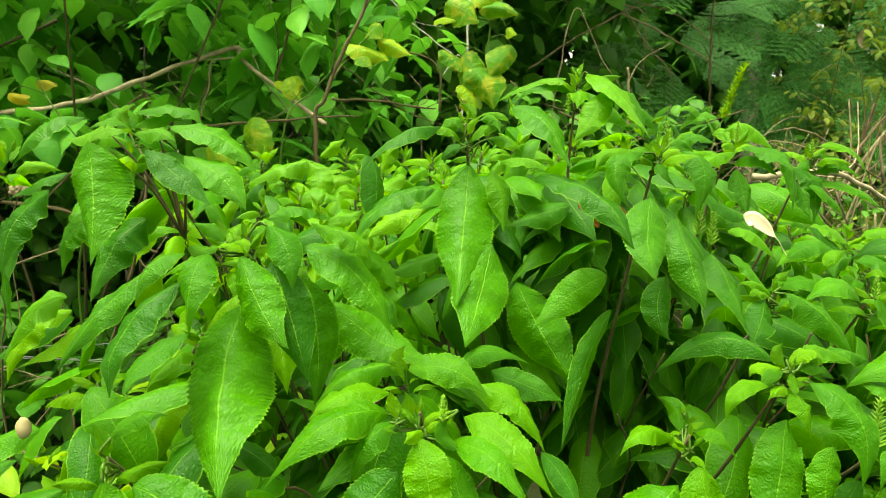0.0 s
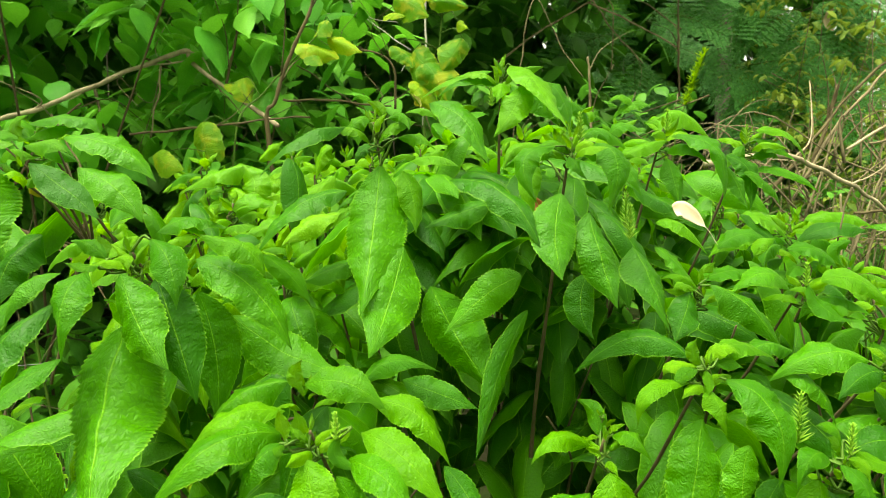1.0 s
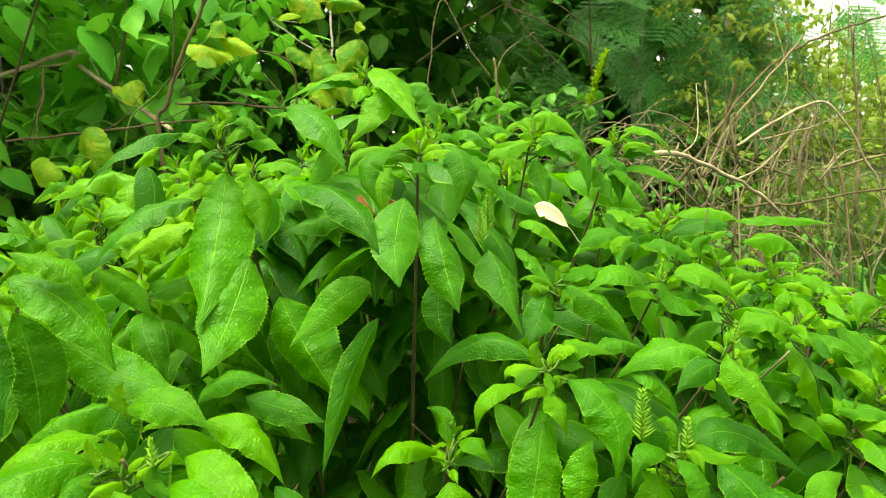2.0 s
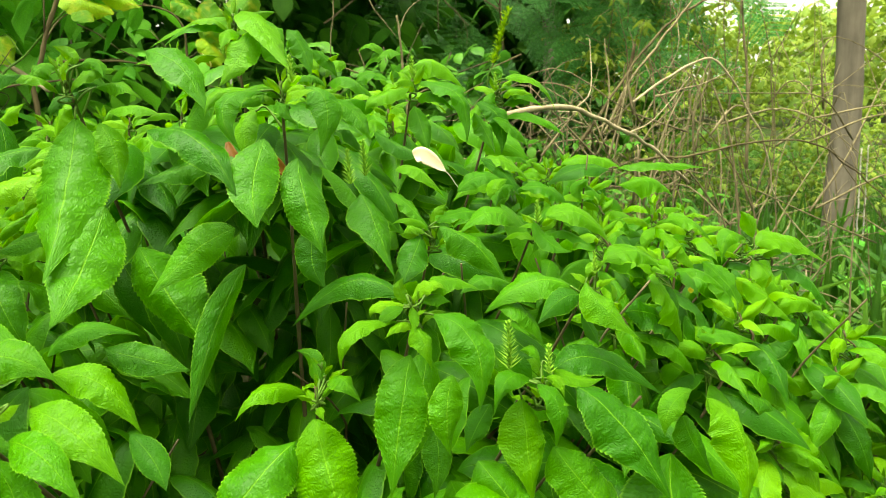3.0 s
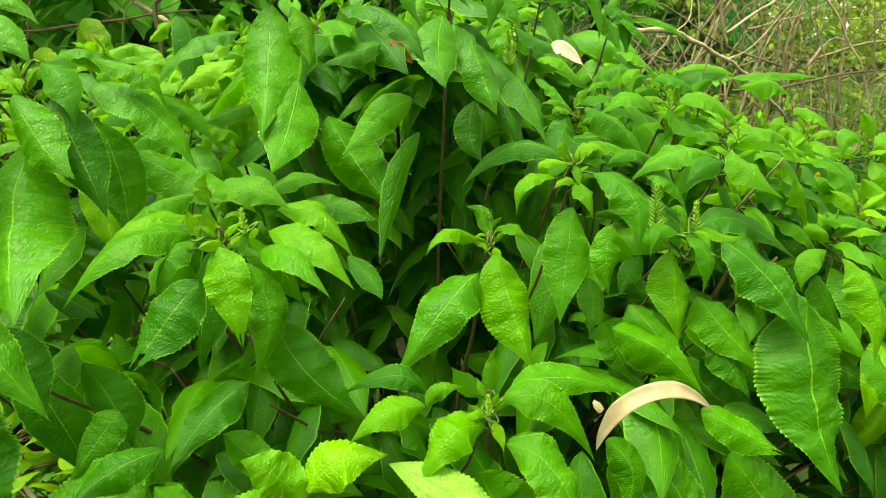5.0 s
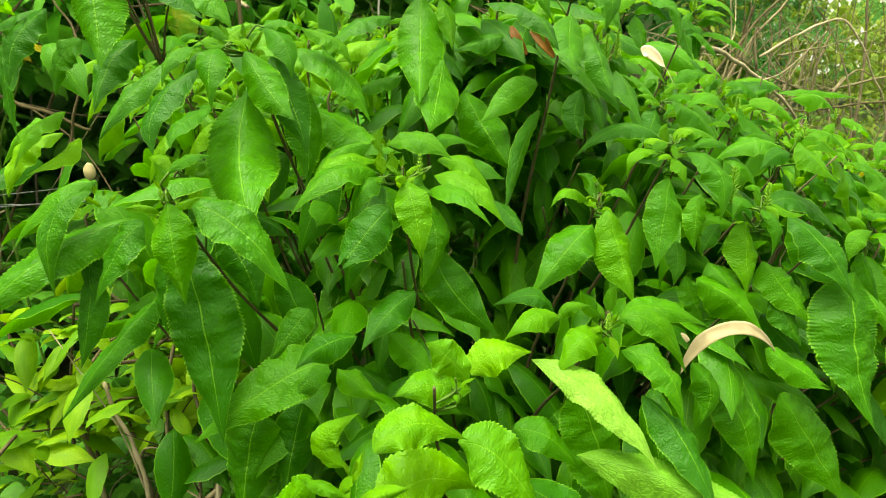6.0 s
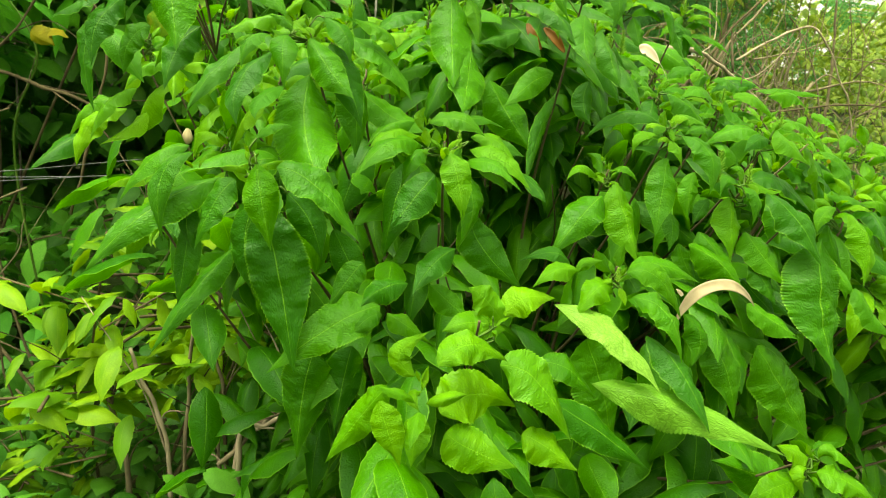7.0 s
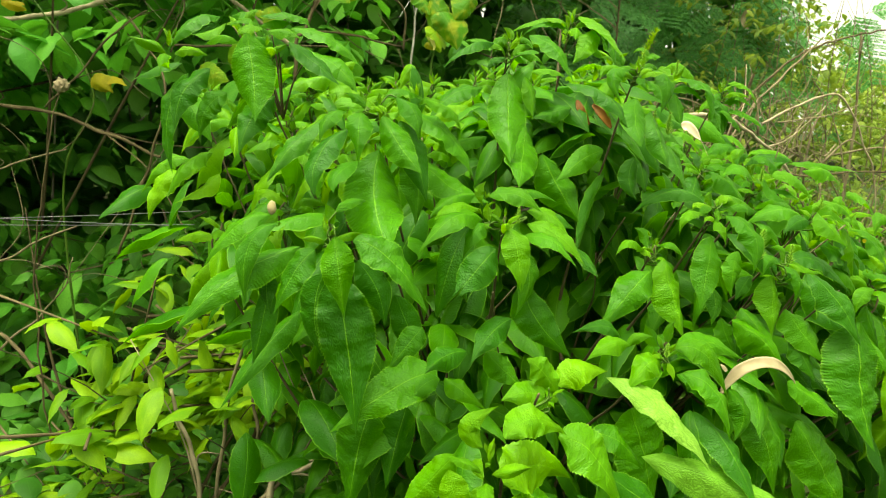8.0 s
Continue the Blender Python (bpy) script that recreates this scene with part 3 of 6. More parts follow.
hero("J", (0.293, 0.660, 1.191), (0.313, 0.650, 1.176), (0.327, 0.640, 1.154), 0.022, "m", 55, 0.2)
hero("J", (0.316, 0.625, 1.153), (0.301, 0.600, 1.137), (0.285, 0.580, 1.118), 0.030, "m", 25, 0)
hero("J", (0.332, 0.620, 1.160), (0.360, 0.605, 1.146), (0.392, 0.595, 1.098), 0.034, "m", 50, 0.2)
hero("J", (0.331, 0.630, 1.163), (0.365, 0.650, 1.168), (0.400, 0.660, 1.159), 0.026, "y", 65, 0.1)
hero("F", (0.220, 0.630, 1.174), (0.211, 0.620, 1.142), (0.221, 0.610, 1.115), 0.030, "m", 25, 0)
hero("E", (0.275, 0.520, 1.125), (0.237, 0.540, 1.138), (0.188, 0.550, 1.103), 0.028, "m", 58, -0.1)
hero("E", (0.296, 0.505, 1.113), (0.321, 0.475, 1.096), (0.318, 0.460, 1.047), 0.036, "y", 38, 0.2)
hero("E", (0.274, 0.490, 1.088), (0.259, 0.465, 1.051), (0.245, 0.445, 1.000), 0.041, "y", 15, 0)
hero("E", (0.268, 0.500, 1.113), (0.231, 0.480, 1.116), (0.220, 0.475, 1.090), 0.015, "y", 55, -0.2)
hero("E", (0.278, 0.500, 1.109), (0.284, 0.485, 1.100), (0.288, 0.480, 1.077), 0.017, "y", 40, 0.2)
hero("E", (0.303, 0.475, 1.073), (0.294, 0.465, 1.047), (0.294, 0.460, 1.015), 0.027, "m", 20, 0)
hero("E", (0.290, 0.500, 1.018), (0.290, 0.485, 1.000), (0.282, 0.475, 0.972), 0.025, "m", 15, 0)
hero("E", (0.293, 0.510, 1.129), (0.316, 0.520, 1.136), (0.345, 0.520, 1.120), 0.019, "y", 60, 0.1)
hero("F", (0.194, 0.510, 1.060), (0.164, 0.490, 1.078), (0.142, 0.480, 1.061), 0.021, "y", 55, -0.2)
hero("F", (0.203, 0.520, 1.063), (0.201, 0.530, 1.079), (0.189, 0.540, 1.086), 0.017, "y", 5, -0.2)
hero("F", (0.211, 0.510, 1.068), (0.221, 0.490, 1.077), (0.233, 0.480, 1.059), 0.019, "y", 55, 0.2)
hero("F", (0.183, 0.465, 1.046), (0.150, 0.435, 1.033), (0.104, 0.420, 0.981), 0.045, "m", 38, -0.2)
hero("F", (0.197, 0.465, 1.061), (0.204, 0.440, 1.024), (0.214, 0.420, 0.975), 0.046, "y", 20, 0.1)
hero("A", (-0.037, 0.500, 1.126), (-0.068, 0.490, 1.123), (-0.094, 0.480, 1.099), 0.028, "y", 52, -0.2)
hero("A", (-0.036, 0.480, 1.111), (-0.068, 0.460, 1.119), (-0.093, 0.450, 1.101), 0.026, "y", 60, -0.2)
hero("A", (-0.034, 0.460, 1.102), (-0.071, 0.430, 1.111), (-0.114, 0.410, 1.072), 0.036, "y", 48, -0.2)
hero("A", (-0.029, 0.450, 1.099), (-0.048, 0.435, 1.093), (-0.061, 0.430, 1.060), 0.022, "y", 48, -0.2)
hero("A", (-0.023, 0.490, 1.126), (0.009, 0.480, 1.131), (0.038, 0.470, 1.113), 0.028, "y", 45, 0.1)
hero("A", (0.017, 0.520, 1.114), (0.040, 0.530, 1.129), (0.078, 0.535, 1.116), 0.019, "y", 62, 0.1)
hero("A", (0.026, 0.490, 1.110), (0.060, 0.480, 1.105), (0.083, 0.470, 1.067), 0.027, "y", 52, 0.2)
hero("A", (0.020, 0.465, 1.099), (0.051, 0.440, 1.092), (0.081, 0.420, 1.059), 0.029, "y", 52, 0.1)
hero("A", (0.011, 0.450, 1.086), (0.039, 0.420, 1.088), (0.064, 0.400, 1.062), 0.025, "m", 48, 0.1)
hero("A", (0.046, 0.550, 1.105), (0.076, 0.545, 1.094), (0.108, 0.540, 1.081), 0.027, "m", 42, 0.1)
hero("A", (0.078, 0.460, 1.074), (0.093, 0.445, 1.060), (0.101, 0.430, 1.045), 0.019, "m", 40, 0.2)
hero("M", (0.072, 0.600, 1.173), (0.094, 0.580, 1.130), (0.123, 0.560, 1.084), 0.051, "m", 15, 0)
hero("M", (0.151, 0.580, 1.184), (0.118, 0.570, 1.170), (0.082, 0.560, 1.140), 0.032, "m", 20, -0.1)
hero("F", (0.156, 0.580, 1.153), (0.128, 0.550, 1.109), (0.104, 0.520, 1.047), 0.025, "m", 20, 0.8)
hero("K", (0.359, 0.480, 1.042), (0.358, 0.465, 1.010), (0.357, 0.455, 0.963), 0.038, "y", 15, 0.1)
hero("K", (0.370, 0.475, 1.055), (0.380, 0.455, 1.043), (0.374, 0.450, 1.010), 0.021, "y", 32, 0.3)
hero("K", (0.373, 0.490, 1.050), (0.345, 0.465, 1.069), (0.328, 0.455, 1.045), 0.019, "y", 55, -0.2)
hero("K", (0.405, 0.475, 1.047), (0.432, 0.445, 1.019), (0.456, 0.420, 0.966), 0.045, "m", 40, 0.2)
hero("K", (0.394, 0.495, 1.054), (0.432, 0.495, 1.059), (0.498, 0.500, 1.012), 0.032, "m", 58, 0.1)
hero("K", (0.388, 0.485, 1.061), (0.407, 0.480, 1.051), (0.432, 0.480, 1.048), 0.015, "y", 55, 0.1)
hero("K", (0.336, 0.490, 1.037), (0.321, 0.480, 1.024), (0.310, 0.475, 1.007), 0.020, "m", 25, -0.3)
hero("K", (0.319, 0.475, 0.998), (0.335, 0.455, 0.977), (0.362, 0.440, 0.935), 0.039, "m", 25, 0.1)
hero("K", (0.383, 0.475, 0.998), (0.401, 0.455, 0.972), (0.430, 0.440, 0.932), 0.041, "m", 25, 0.1)
hero("K", (0.390, 0.465, 0.959), (0.404, 0.450, 0.938), (0.418, 0.440, 0.910), 0.029, "m", 20, 0.1)
hero("K", (0.366, 0.500, 1.074), (0.376, 0.490, 1.076), (0.377, 0.485, 1.062), 0.012, "y", 50, 0.1)
hero("K", (0.297, 0.480, 0.982), (0.306, 0.470, 0.956), (0.317, 0.460, 0.929), 0.028, "m", 20, 0.1)
hero("N", (0.431, 0.520, 1.107), (0.408, 0.510, 1.110), (0.382, 0.500, 1.094), 0.023, "m", 45, -0.2)
hero("N", (0.428, 0.505, 1.123), (0.434, 0.485, 1.107), (0.458, 0.470, 1.081), 0.026, "y", 35, 0.1)
hero("N", (0.426, 0.530, 1.113), (0.390, 0.535, 1.121), (0.349, 0.540, 1.096), 0.034, "m", 58, -0.1)
hero("N", (0.385, 0.570, 1.110), (0.360, 0.565, 1.120), (0.333, 0.560, 1.109), 0.023, "m", 58, -0.1)
hero("N", (0.442, 0.545, 1.082), (0.450, 0.540, 1.066), (0.454, 0.535, 1.052), 0.014, "m", 30, 0.1)
hero("N", (0.360, 0.540, 1.100), (0.383, 0.530, 1.094), (0.395, 0.520, 1.064), 0.024, "m", 58, 0.1)
hero("N", (0.529, 0.580, 1.093), (0.566, 0.590, 1.062), (0.584, 0.600, 1.006), 0.044, "y", 45, 0.3)
hero("N", (0.479, 0.575, 1.119), (0.512, 0.575, 1.127), (0.542, 0.575, 1.103), 0.029, "y", 58, 0.1)
hero("N", (0.510, 0.590, 1.060), (0.555, 0.595, 1.046), (0.588, 0.600, 0.994), 0.040, "m", 52, 0.2)
hero("N", (0.516, 0.610, 1.023), (0.555, 0.610, 1.017), (0.590, 0.610, 0.990), 0.033, "m", 50, 0.1)
hero("N", (0.599, 0.620, 1.035), (0.630, 0.620, 0.988), (0.662, 0.610, 0.943), 0.038, "m", 50, 0.2)
hero("N", (0.533, 0.580, 1.102), (0.548, 0.580, 1.103), (0.563, 0.580, 1.089), 0.014, "y", 60, 0.2)
hero("S", (0.418, 0.640, 1.148), (0.386, 0.630, 1.168), (0.350, 0.620, 1.149), 0.030, "m", 58, -0.1)
hero("S", (0.441, 0.690, 1.179), (0.475, 0.690, 1.176), (0.498, 0.690, 1.153), 0.027, "y", 58, 0.1)
hero("S", (0.449, 0.640, 1.155), (0.486, 0.640, 1.156), (0.515, 0.630, 1.122), 0.033, "y", 55, 0.1)
hero("S", (0.430, 0.680, 1.184), (0.411, 0.670, 1.183), (0.403, 0.660, 1.164), 0.018, "y", 45, -0.2)
hero("S", (0.431, 0.730, 1.183), (0.403, 0.730, 1.185), (0.372, 0.720, 1.167), 0.026, "y", 58, -0.1)
hero("S", (0.473, 0.660, 1.131), (0.454, 0.660, 1.127), (0.440, 0.660, 1.111), 0.016, "m", 45, -0.1)
hero("X", (0.696, 0.950, 1.158), (0.752, 0.930, 1.164), (0.840, 0.920, 1.150), 0.028, "y", 62, 0.1)
hero("S", (0.619, 0.800, 1.155), (0.667, 0.800, 1.159), (0.699, 0.800, 1.132), 0.036, "y", 58, 0.1)
hero("X", (0.590, 0.920, 1.176), (0.644, 0.920, 1.184), (0.691, 0.920, 1.160), 0.043, "y", 60, 0.1)
hero("U", (0.603, 0.680, 1.115), (0.625, 0.665, 1.096), (0.640, 0.660, 1.064), 0.027, "y", 48, 0.2)
hero("U", (0.615, 0.680, 1.127), (0.646, 0.680, 1.127), (0.676, 0.680, 1.093), 0.031, "y", 58, 0.2)
hero("U", (0.574, 0.640, 1.131), (0.558, 0.630, 1.122), (0.560, 0.630, 1.108), 0.014, "y", 45, -0.1)
hero("U", (0.791, 0.750, 1.065), (0.835, 0.750, 1.068), (0.913, 0.750, 1.024), 0.034, "y", 52, 0.1)
hero("U", (0.786, 0.750, 1.076), (0.781, 0.750, 1.097), (0.765, 0.750, 1.115), 0.021, "y", 10, -0.2)
hero("U", (0.768, 0.740, 1.079), (0.734, 0.730, 1.089), (0.718, 0.720, 1.055), 0.026, "y", 48, -0.2)
hero("U", (0.778, 0.740, 1.051), (0.795, 0.720, 1.025), (0.817, 0.710, 0.971), 0.038, "y", 35, 0.2)
hero("U", (0.675, 0.700, 1.068), (0.712, 0.685, 1.026), (0.739, 0.675, 0.963), 0.050, "m", 45, 0.2)
hero("U", (0.734, 0.700, 1.035), (0.768, 0.690, 1.009), (0.793, 0.680, 0.980), 0.033, "y", 40, 0.2)
hero("U", (0.886, 0.760, 0.969), (0.943, 0.730, 0.908), (1.046, 0.710, 0.815), 0.070, "y", 45, 0.2)
hero("U", (0.714, 0.660, 0.957), (0.763, 0.655, 0.950), (0.785, 0.660, 0.998), 0.041, "m", 40, 0)
hero("U", (0.646, 0.640, 0.982), (0.684, 0.630, 0.962), (0.709, 0.620, 0.916), 0.039, "m", 48, 0.2)
hero("U", (0.695, 0.620, 0.964), (0.728, 0.620, 0.951), (0.756, 0.620, 0.922), 0.028, "y", 50, 0.2)
hero("U", (0.601, 0.600, 1.017), (0.637, 0.600, 1.017), (0.676, 0.600, 0.999), 0.027, "m", 62, 0.1)
hero("U", (0.509, 0.475, 1.027), (0.483, 0.465, 1.020), (0.475, 0.460, 0.997), 0.021, "y", 40, -0.3)
hero("U", (0.501, 0.475, 1.004), (0.509, 0.470, 0.981), (0.526, 0.465, 0.946), 0.026, "m", 35, 0.1)
hero("U", (0.519, 0.468, 1.020), (0.538, 0.445, 0.992), (0.530, 0.430, 0.932), 0.041, "y", 32, 0.2)
hero("U", (0.639, 0.580, 0.956), (0.667, 0.570, 0.941), (0.682, 0.560, 0.901), 0.031, "m", 48, 0.2)
hero("R", (0.471, 0.445, 0.991), (0.461, 0.415, 0.919), (0.469, 0.380, 0.843), 0.081, "m", 15, 0)
hero("R", (0.585, 0.500, 0.907), (0.602, 0.480, 0.879), (0.637, 0.470, 0.840), 0.045, "m", 40, 0.2)
hero("U", (0.703, 0.570, 0.907), (0.712, 0.555, 0.871), (0.726, 0.540, 0.796), 0.047, "y", 28, 0.1)
hero("U", (0.714, 0.620, 0.927), (0.751, 0.600, 0.884), (0.783, 0.590, 0.820), 0.051, "y", 45, 0.2)
hero("U", (0.835, 0.660, 0.842), (0.865, 0.650, 0.814), (0.882, 0.640, 0.754), 0.042, "m", 30, 0.2)
hero("U", (0.911, 0.670, 0.838), (0.931, 0.660, 0.794), (0.951, 0.650, 0.733), 0.053, "y", 25, 0.1)
hero("U", (0.779, 0.600, 0.821), (0.797, 0.590, 0.798), (0.809, 0.580, 0.755), 0.031, "m", 48, 0.2)
hero("U", (0.887, 0.570, 0.762), (0.833, 0.550, 0.761), (0.805, 0.540, 0.737), 0.038, "y", 40, -0.2)
hero("U", (0.875, 0.640, 0.738), (0.933, 0.640, 0.730), (0.994, 0.640, 0.702), 0.040, "y", 58, 0.1)
hero("H", (-0.026, 0.420, 1.078), (-0.049, 0.405, 1.056), (-0.080, 0.390, 1.021), 0.039, "m", 22, -0.1, 0.18)
hero("H", (-0.012, 0.425, 1.101), (-0.004, 0.405, 1.076), (0.001, 0.395, 1.030), 0.032, "y", 28, 0, 0.08)
hero("H", (0.005, 0.440, 1.080), (0.018, 0.425, 1.044), (0.001, 0.415, 0.999), 0.029, "m", 20, 0.3)
hero("H", (-0.002, 0.415, 0.998), (-0.028, 0.395, 0.989), (-0.055, 0.370, 0.962), 0.032, "m", 32, -0.2)
hero("H", (0.018, 0.450, 1.032), (0.037, 0.440, 0.988), (0.080, 0.430, 0.945), 0.048, "m", 22, 0.1)
hero("H", (-0.058, 0.380, 0.972), (-0.085, 0.360, 0.975), (-0.108, 0.340, 0.963), 0.027, "m", 45, -0.2)
hero("H", (-0.028, 0.420, 0.956), (-0.007, 0.410, 0.938), (0.017, 0.400, 0.918), 0.029, "m", 25, 0.1)
hero("H", (-0.101, 0.430, 0.981), (-0.117, 0.420, 0.965), (-0.141, 0.410, 0.935), 0.030, "m", 22, -0.2)
hero("G", (0.166, 0.375, 0.957), (0.137, 0.350, 0.972), (0.107, 0.340, 0.937), 0.032, "y", 45, -0.2)
hero("G", (0.178, 0.375, 0.978), (0.210, 0.365, 0.978), (0.242, 0.360, 0.927), 0.031, "y", 50, 0.1)
hero("G", (0.187, 0.385, 0.979), (0.226, 0.390, 0.983), (0.282, 0.395, 0.957), 0.029, "m", 55, 0.1)
hero("G", (0.179, 0.365, 0.952), (0.198, 0.345, 0.951), (0.214, 0.340, 0.912), 0.028, "m", 45, 0.1)
hero("G", (0.173, 0.380, 0.984), (0.173, 0.380, 0.998), (0.178, 0.380, 1.011), 0.013, "y", 5, 0.1)
hero("G", (0.165, 0.385, 0.978), (0.154, 0.385, 0.989), (0.144, 0.385, 1.005), 0.016, "y", 20, -0.2)
hero("G", (0.124, 0.375, 0.980), (0.133, 0.375, 0.992), (0.151, 0.375, 0.993), 0.013, "y", 40, 0.1)
hero("G", (0.125, 0.400, 0.977), (0.105, 0.400, 0.996), (0.065, 0.400, 0.987), 0.021, "m", 55, -0.1)
hero("G", (0.122, 0.370, 0.984), (0.097, 0.360, 0.990), (0.067, 0.355, 0.972), 0.025, "y", 45, -0.1)
hero("Y", (0.035, 0.345, 0.940), (0.017, 0.345, 0.964), (-0.002, 0.345, 0.978), 0.031, "l", 35, -0.2)
hero("Y", (0.038, 0.345, 0.946), (0.058, 0.350, 0.963), (0.093, 0.355, 0.960), 0.036, "l", 52, 0.1)
hero("Y", (0.038, 0.345, 0.932), (0.002, 0.335, 0.945), (-0.030, 0.330, 0.938), 0.034, "l", 48, -0.1)
hero("Y", (0.092, 0.355, 0.953), (0.145, 0.315, 0.933), (0.181, 0.275, 0.883), 0.036, "v", 45, 0.1)
hero("Y", (0.124, 0.315, 0.881), (0.203, 0.275, 0.871), (0.296, 0.235, 0.834), 0.041, "v", 40, 0.1)
hero("Y", (0.073, 0.335, 0.897), (0.101, 0.325, 0.895), (0.132, 0.320, 0.861), 0.034, "y", 48, 0.1)
hero("Y", (0.188, 0.335, 0.923), (0.207, 0.290, 0.902), (0.220, 0.250, 0.856), 0.036, "m", 45, 0.2)
hero("G", (0.173, 0.345, 0.962), (0.200, 0.315, 0.954), (0.209, 0.295, 0.908), 0.036, "y", 45, 0.2)
hero("Y", (-0.049, 0.235, 0.948), (-0.019, 0.250, 0.960), (0.019, 0.265, 0.935), 0.032, "l", 48, 0.1)
hero("Y", (0.015, 0.275, 0.926), (0.049, 0.262, 0.915), (0.080, 0.250, 0.857), 0.048, "l", 40, 0.2)
hero("Y", (-0.046, 0.235, 0.904), (-0.010, 0.260, 0.907), (0.034, 0.280, 0.880), 0.049, "l", 35, 0.1)
hero("Y", (-0.042, 0.230, 0.889), (-0.020, 0.225, 0.874), (0.020, 0.220, 0.856), 0.041, "l", 40, 0.1)
hero("Y", (-0.099, 0.225, 0.925), (-0.092, 0.215, 0.901), (-0.083, 0.210, 0.872), 0.026, "l", 25, -0.3)
hero("Y", (-0.069, 0.230, 0.943), (-0.082, 0.232, 0.961), (-0.058, 0.235, 0.979), 0.020, "l", 15, -0.2)
hero("Y", (-0.091, 0.240, 0.930), (-0.115, 0.245, 0.898), (-0.143, 0.250, 0.855), 0.030, "l", 45, -0.3)
hero("Y", (0.061, 0.270, 0.892), (0.110, 0.262, 0.861), (0.164, 0.255, 0.818), 0.036, "m", 55, -0.1)
hero("Y", (0.035, 0.260, 0.863), (0.056, 0.250, 0.855), (0.085, 0.240, 0.833), 0.036, "l", 40, 0.1)
hero("Y", (-0.065, 0.220, 0.912), (-0.070, 0.215, 0.895), (-0.074, 0.210, 0.871), 0.024, "l", 30, 0)
hero("H", (-0.084, 0.410, 0.937), (-0.130, 0.390, 0.928), (-0.202, 0.370, 0.883), 0.054, "m", 45, -0.1)
hero("H", (-0.082, 0.400, 0.931), (-0.100, 0.390, 0.930), (-0.123, 0.380, 0.906), 0.022, "y", 48, -0.1)
hero("H", (-0.077, 0.400, 0.933), (-0.061, 0.385, 0.926), (-0.032, 0.380, 0.904), 0.024, "y", 42, 0.1)
hero("H", (-0.155, 0.440, 0.873), (-0.169, 0.430, 0.826), (-0.178, 0.420, 0.749), 0.059, "m", 15, -0.1)
hero("H", (-0.113, 0.440, 0.878), (-0.124, 0.430, 0.837), (-0.135, 0.420, 0.783), 0.046, "m", 15, 0)
hero("H", (0.169, 0.440, 0.874), (0.194, 0.430, 0.806), (0.210, 0.420, 0.720), 0.074, "m", 15, 0.1)
hero("Z", (0.312, 0.420, 0.878), (0.339, 0.405, 0.841), (0.353, 0.395, 0.776), 0.050, "m", 25, 0.1)
hero("Z", (0.293, 0.450, 0.988), (0.333, 0.440, 0.967), (0.367, 0.430, 0.925), 0.040, "m", 35, 0.1)
hero("Z", (0.354, 0.410, 0.924), (0.383, 0.395, 0.908), (0.418, 0.385, 0.886), 0.032, "m", 35, 0.1, 0.1)
hero("Z", (0.263, 0.390, 0.922), (0.281, 0.380, 0.898), (0.271, 0.375, 0.864), 0.031, "m", 25, 0.1)
hero("Z", (0.401, 0.440, 0.854), (0.442, 0.425, 0.795), (0.477, 0.410, 0.731), 0.068, "m", 25, 0.1)
hero("Z", (0.393, 0.480, 0.932), (0.417, 0.470, 0.908), (0.441, 0.460, 0.880), 0.034, "m", 20, 0.1)
hero("Z", (0.397, 0.450, 0.892), (0.431, 0.445, 0.885), (0.465, 0.440, 0.867), 0.030, "m", 55, 0.1)
hero("B", (-0.202, 0.372, 1.096), (-0.197, 0.357, 1.063), (-0.190, 0.350, 1.017), 0.033, "y", 20, 0)
hero("B", (-0.184, 0.372, 1.092), (-0.145, 0.357, 1.077), (-0.107, 0.345, 1.023), 0.041, "m", 45, 0.2)
hero("B", (-0.221, 0.372, 1.081), (-0.241, 0.360, 1.060), (-0.259, 0.355, 1.018), 0.031, "m", 35, -0.2)
hero("B", (-0.258, 0.380, 1.105), (-0.284, 0.360, 1.085), (-0.284, 0.350, 1.028), 0.024, "m", 48, -0.2)
hero("B", (-0.237, 0.390, 1.080), (-0.295, 0.360, 1.056), (-0.347, 0.335, 1.006), 0.039, "m", 35, -0.3)
hero("B", (-0.269, 0.420, 1.106), (-0.302, 0.410, 1.096), (-0.333, 0.400, 1.054), 0.030, "m", 55, -0.2)
hero("B", (-0.202, 0.405, 1.047), (-0.187, 0.385, 0.983), (-0.174, 0.360, 0.887), 0.061, "m", 10, 0)
hero("B", (-0.213, 0.425, 1.042), (-0.222, 0.415, 1.003), (-0.212, 0.410, 0.951), 0.043, "m", 15, -0.1)
hero("B", (-0.238, 0.450, 0.993), (-0.274, 0.430, 0.957), (-0.318, 0.400, 0.897), 0.031, "m", 30, -0.5)
hero("B", (-0.266, 0.380, 1.043), (-0.272, 0.370, 1.001), (-0.280, 0.365, 0.962), 0.025, "m", 20, -0.1)
hero("B", (-0.261, 0.385, 1.055), (-0.268, 0.375, 1.040), (-0.263, 0.370, 1.014), 0.021, "m", 25, 0)
hero("B", (-0.179, 0.430, 1.057), (-0.156, 0.420, 1.029), (-0.145, 0.415, 0.987), 0.037, "m", 20, 0.1)
hero("B", (-0.132, 0.460, 1.010), (-0.114, 0.455, 0.970), (-0.107, 0.450, 0.937), 0.036, "m", 20, 0.1)
hero("B", (-0.205, 0.385, 1.105), (-0.208, 0.385, 1.116), (-0.213, 0.385, 1.127), 0.011, "y", 10, 0)
hero("B", (-0.202, 0.385, 1.117), (-0.186, 0.390, 1.130), (-0.170, 0.395, 1.128), 0.015, "y", 55, 0.1)
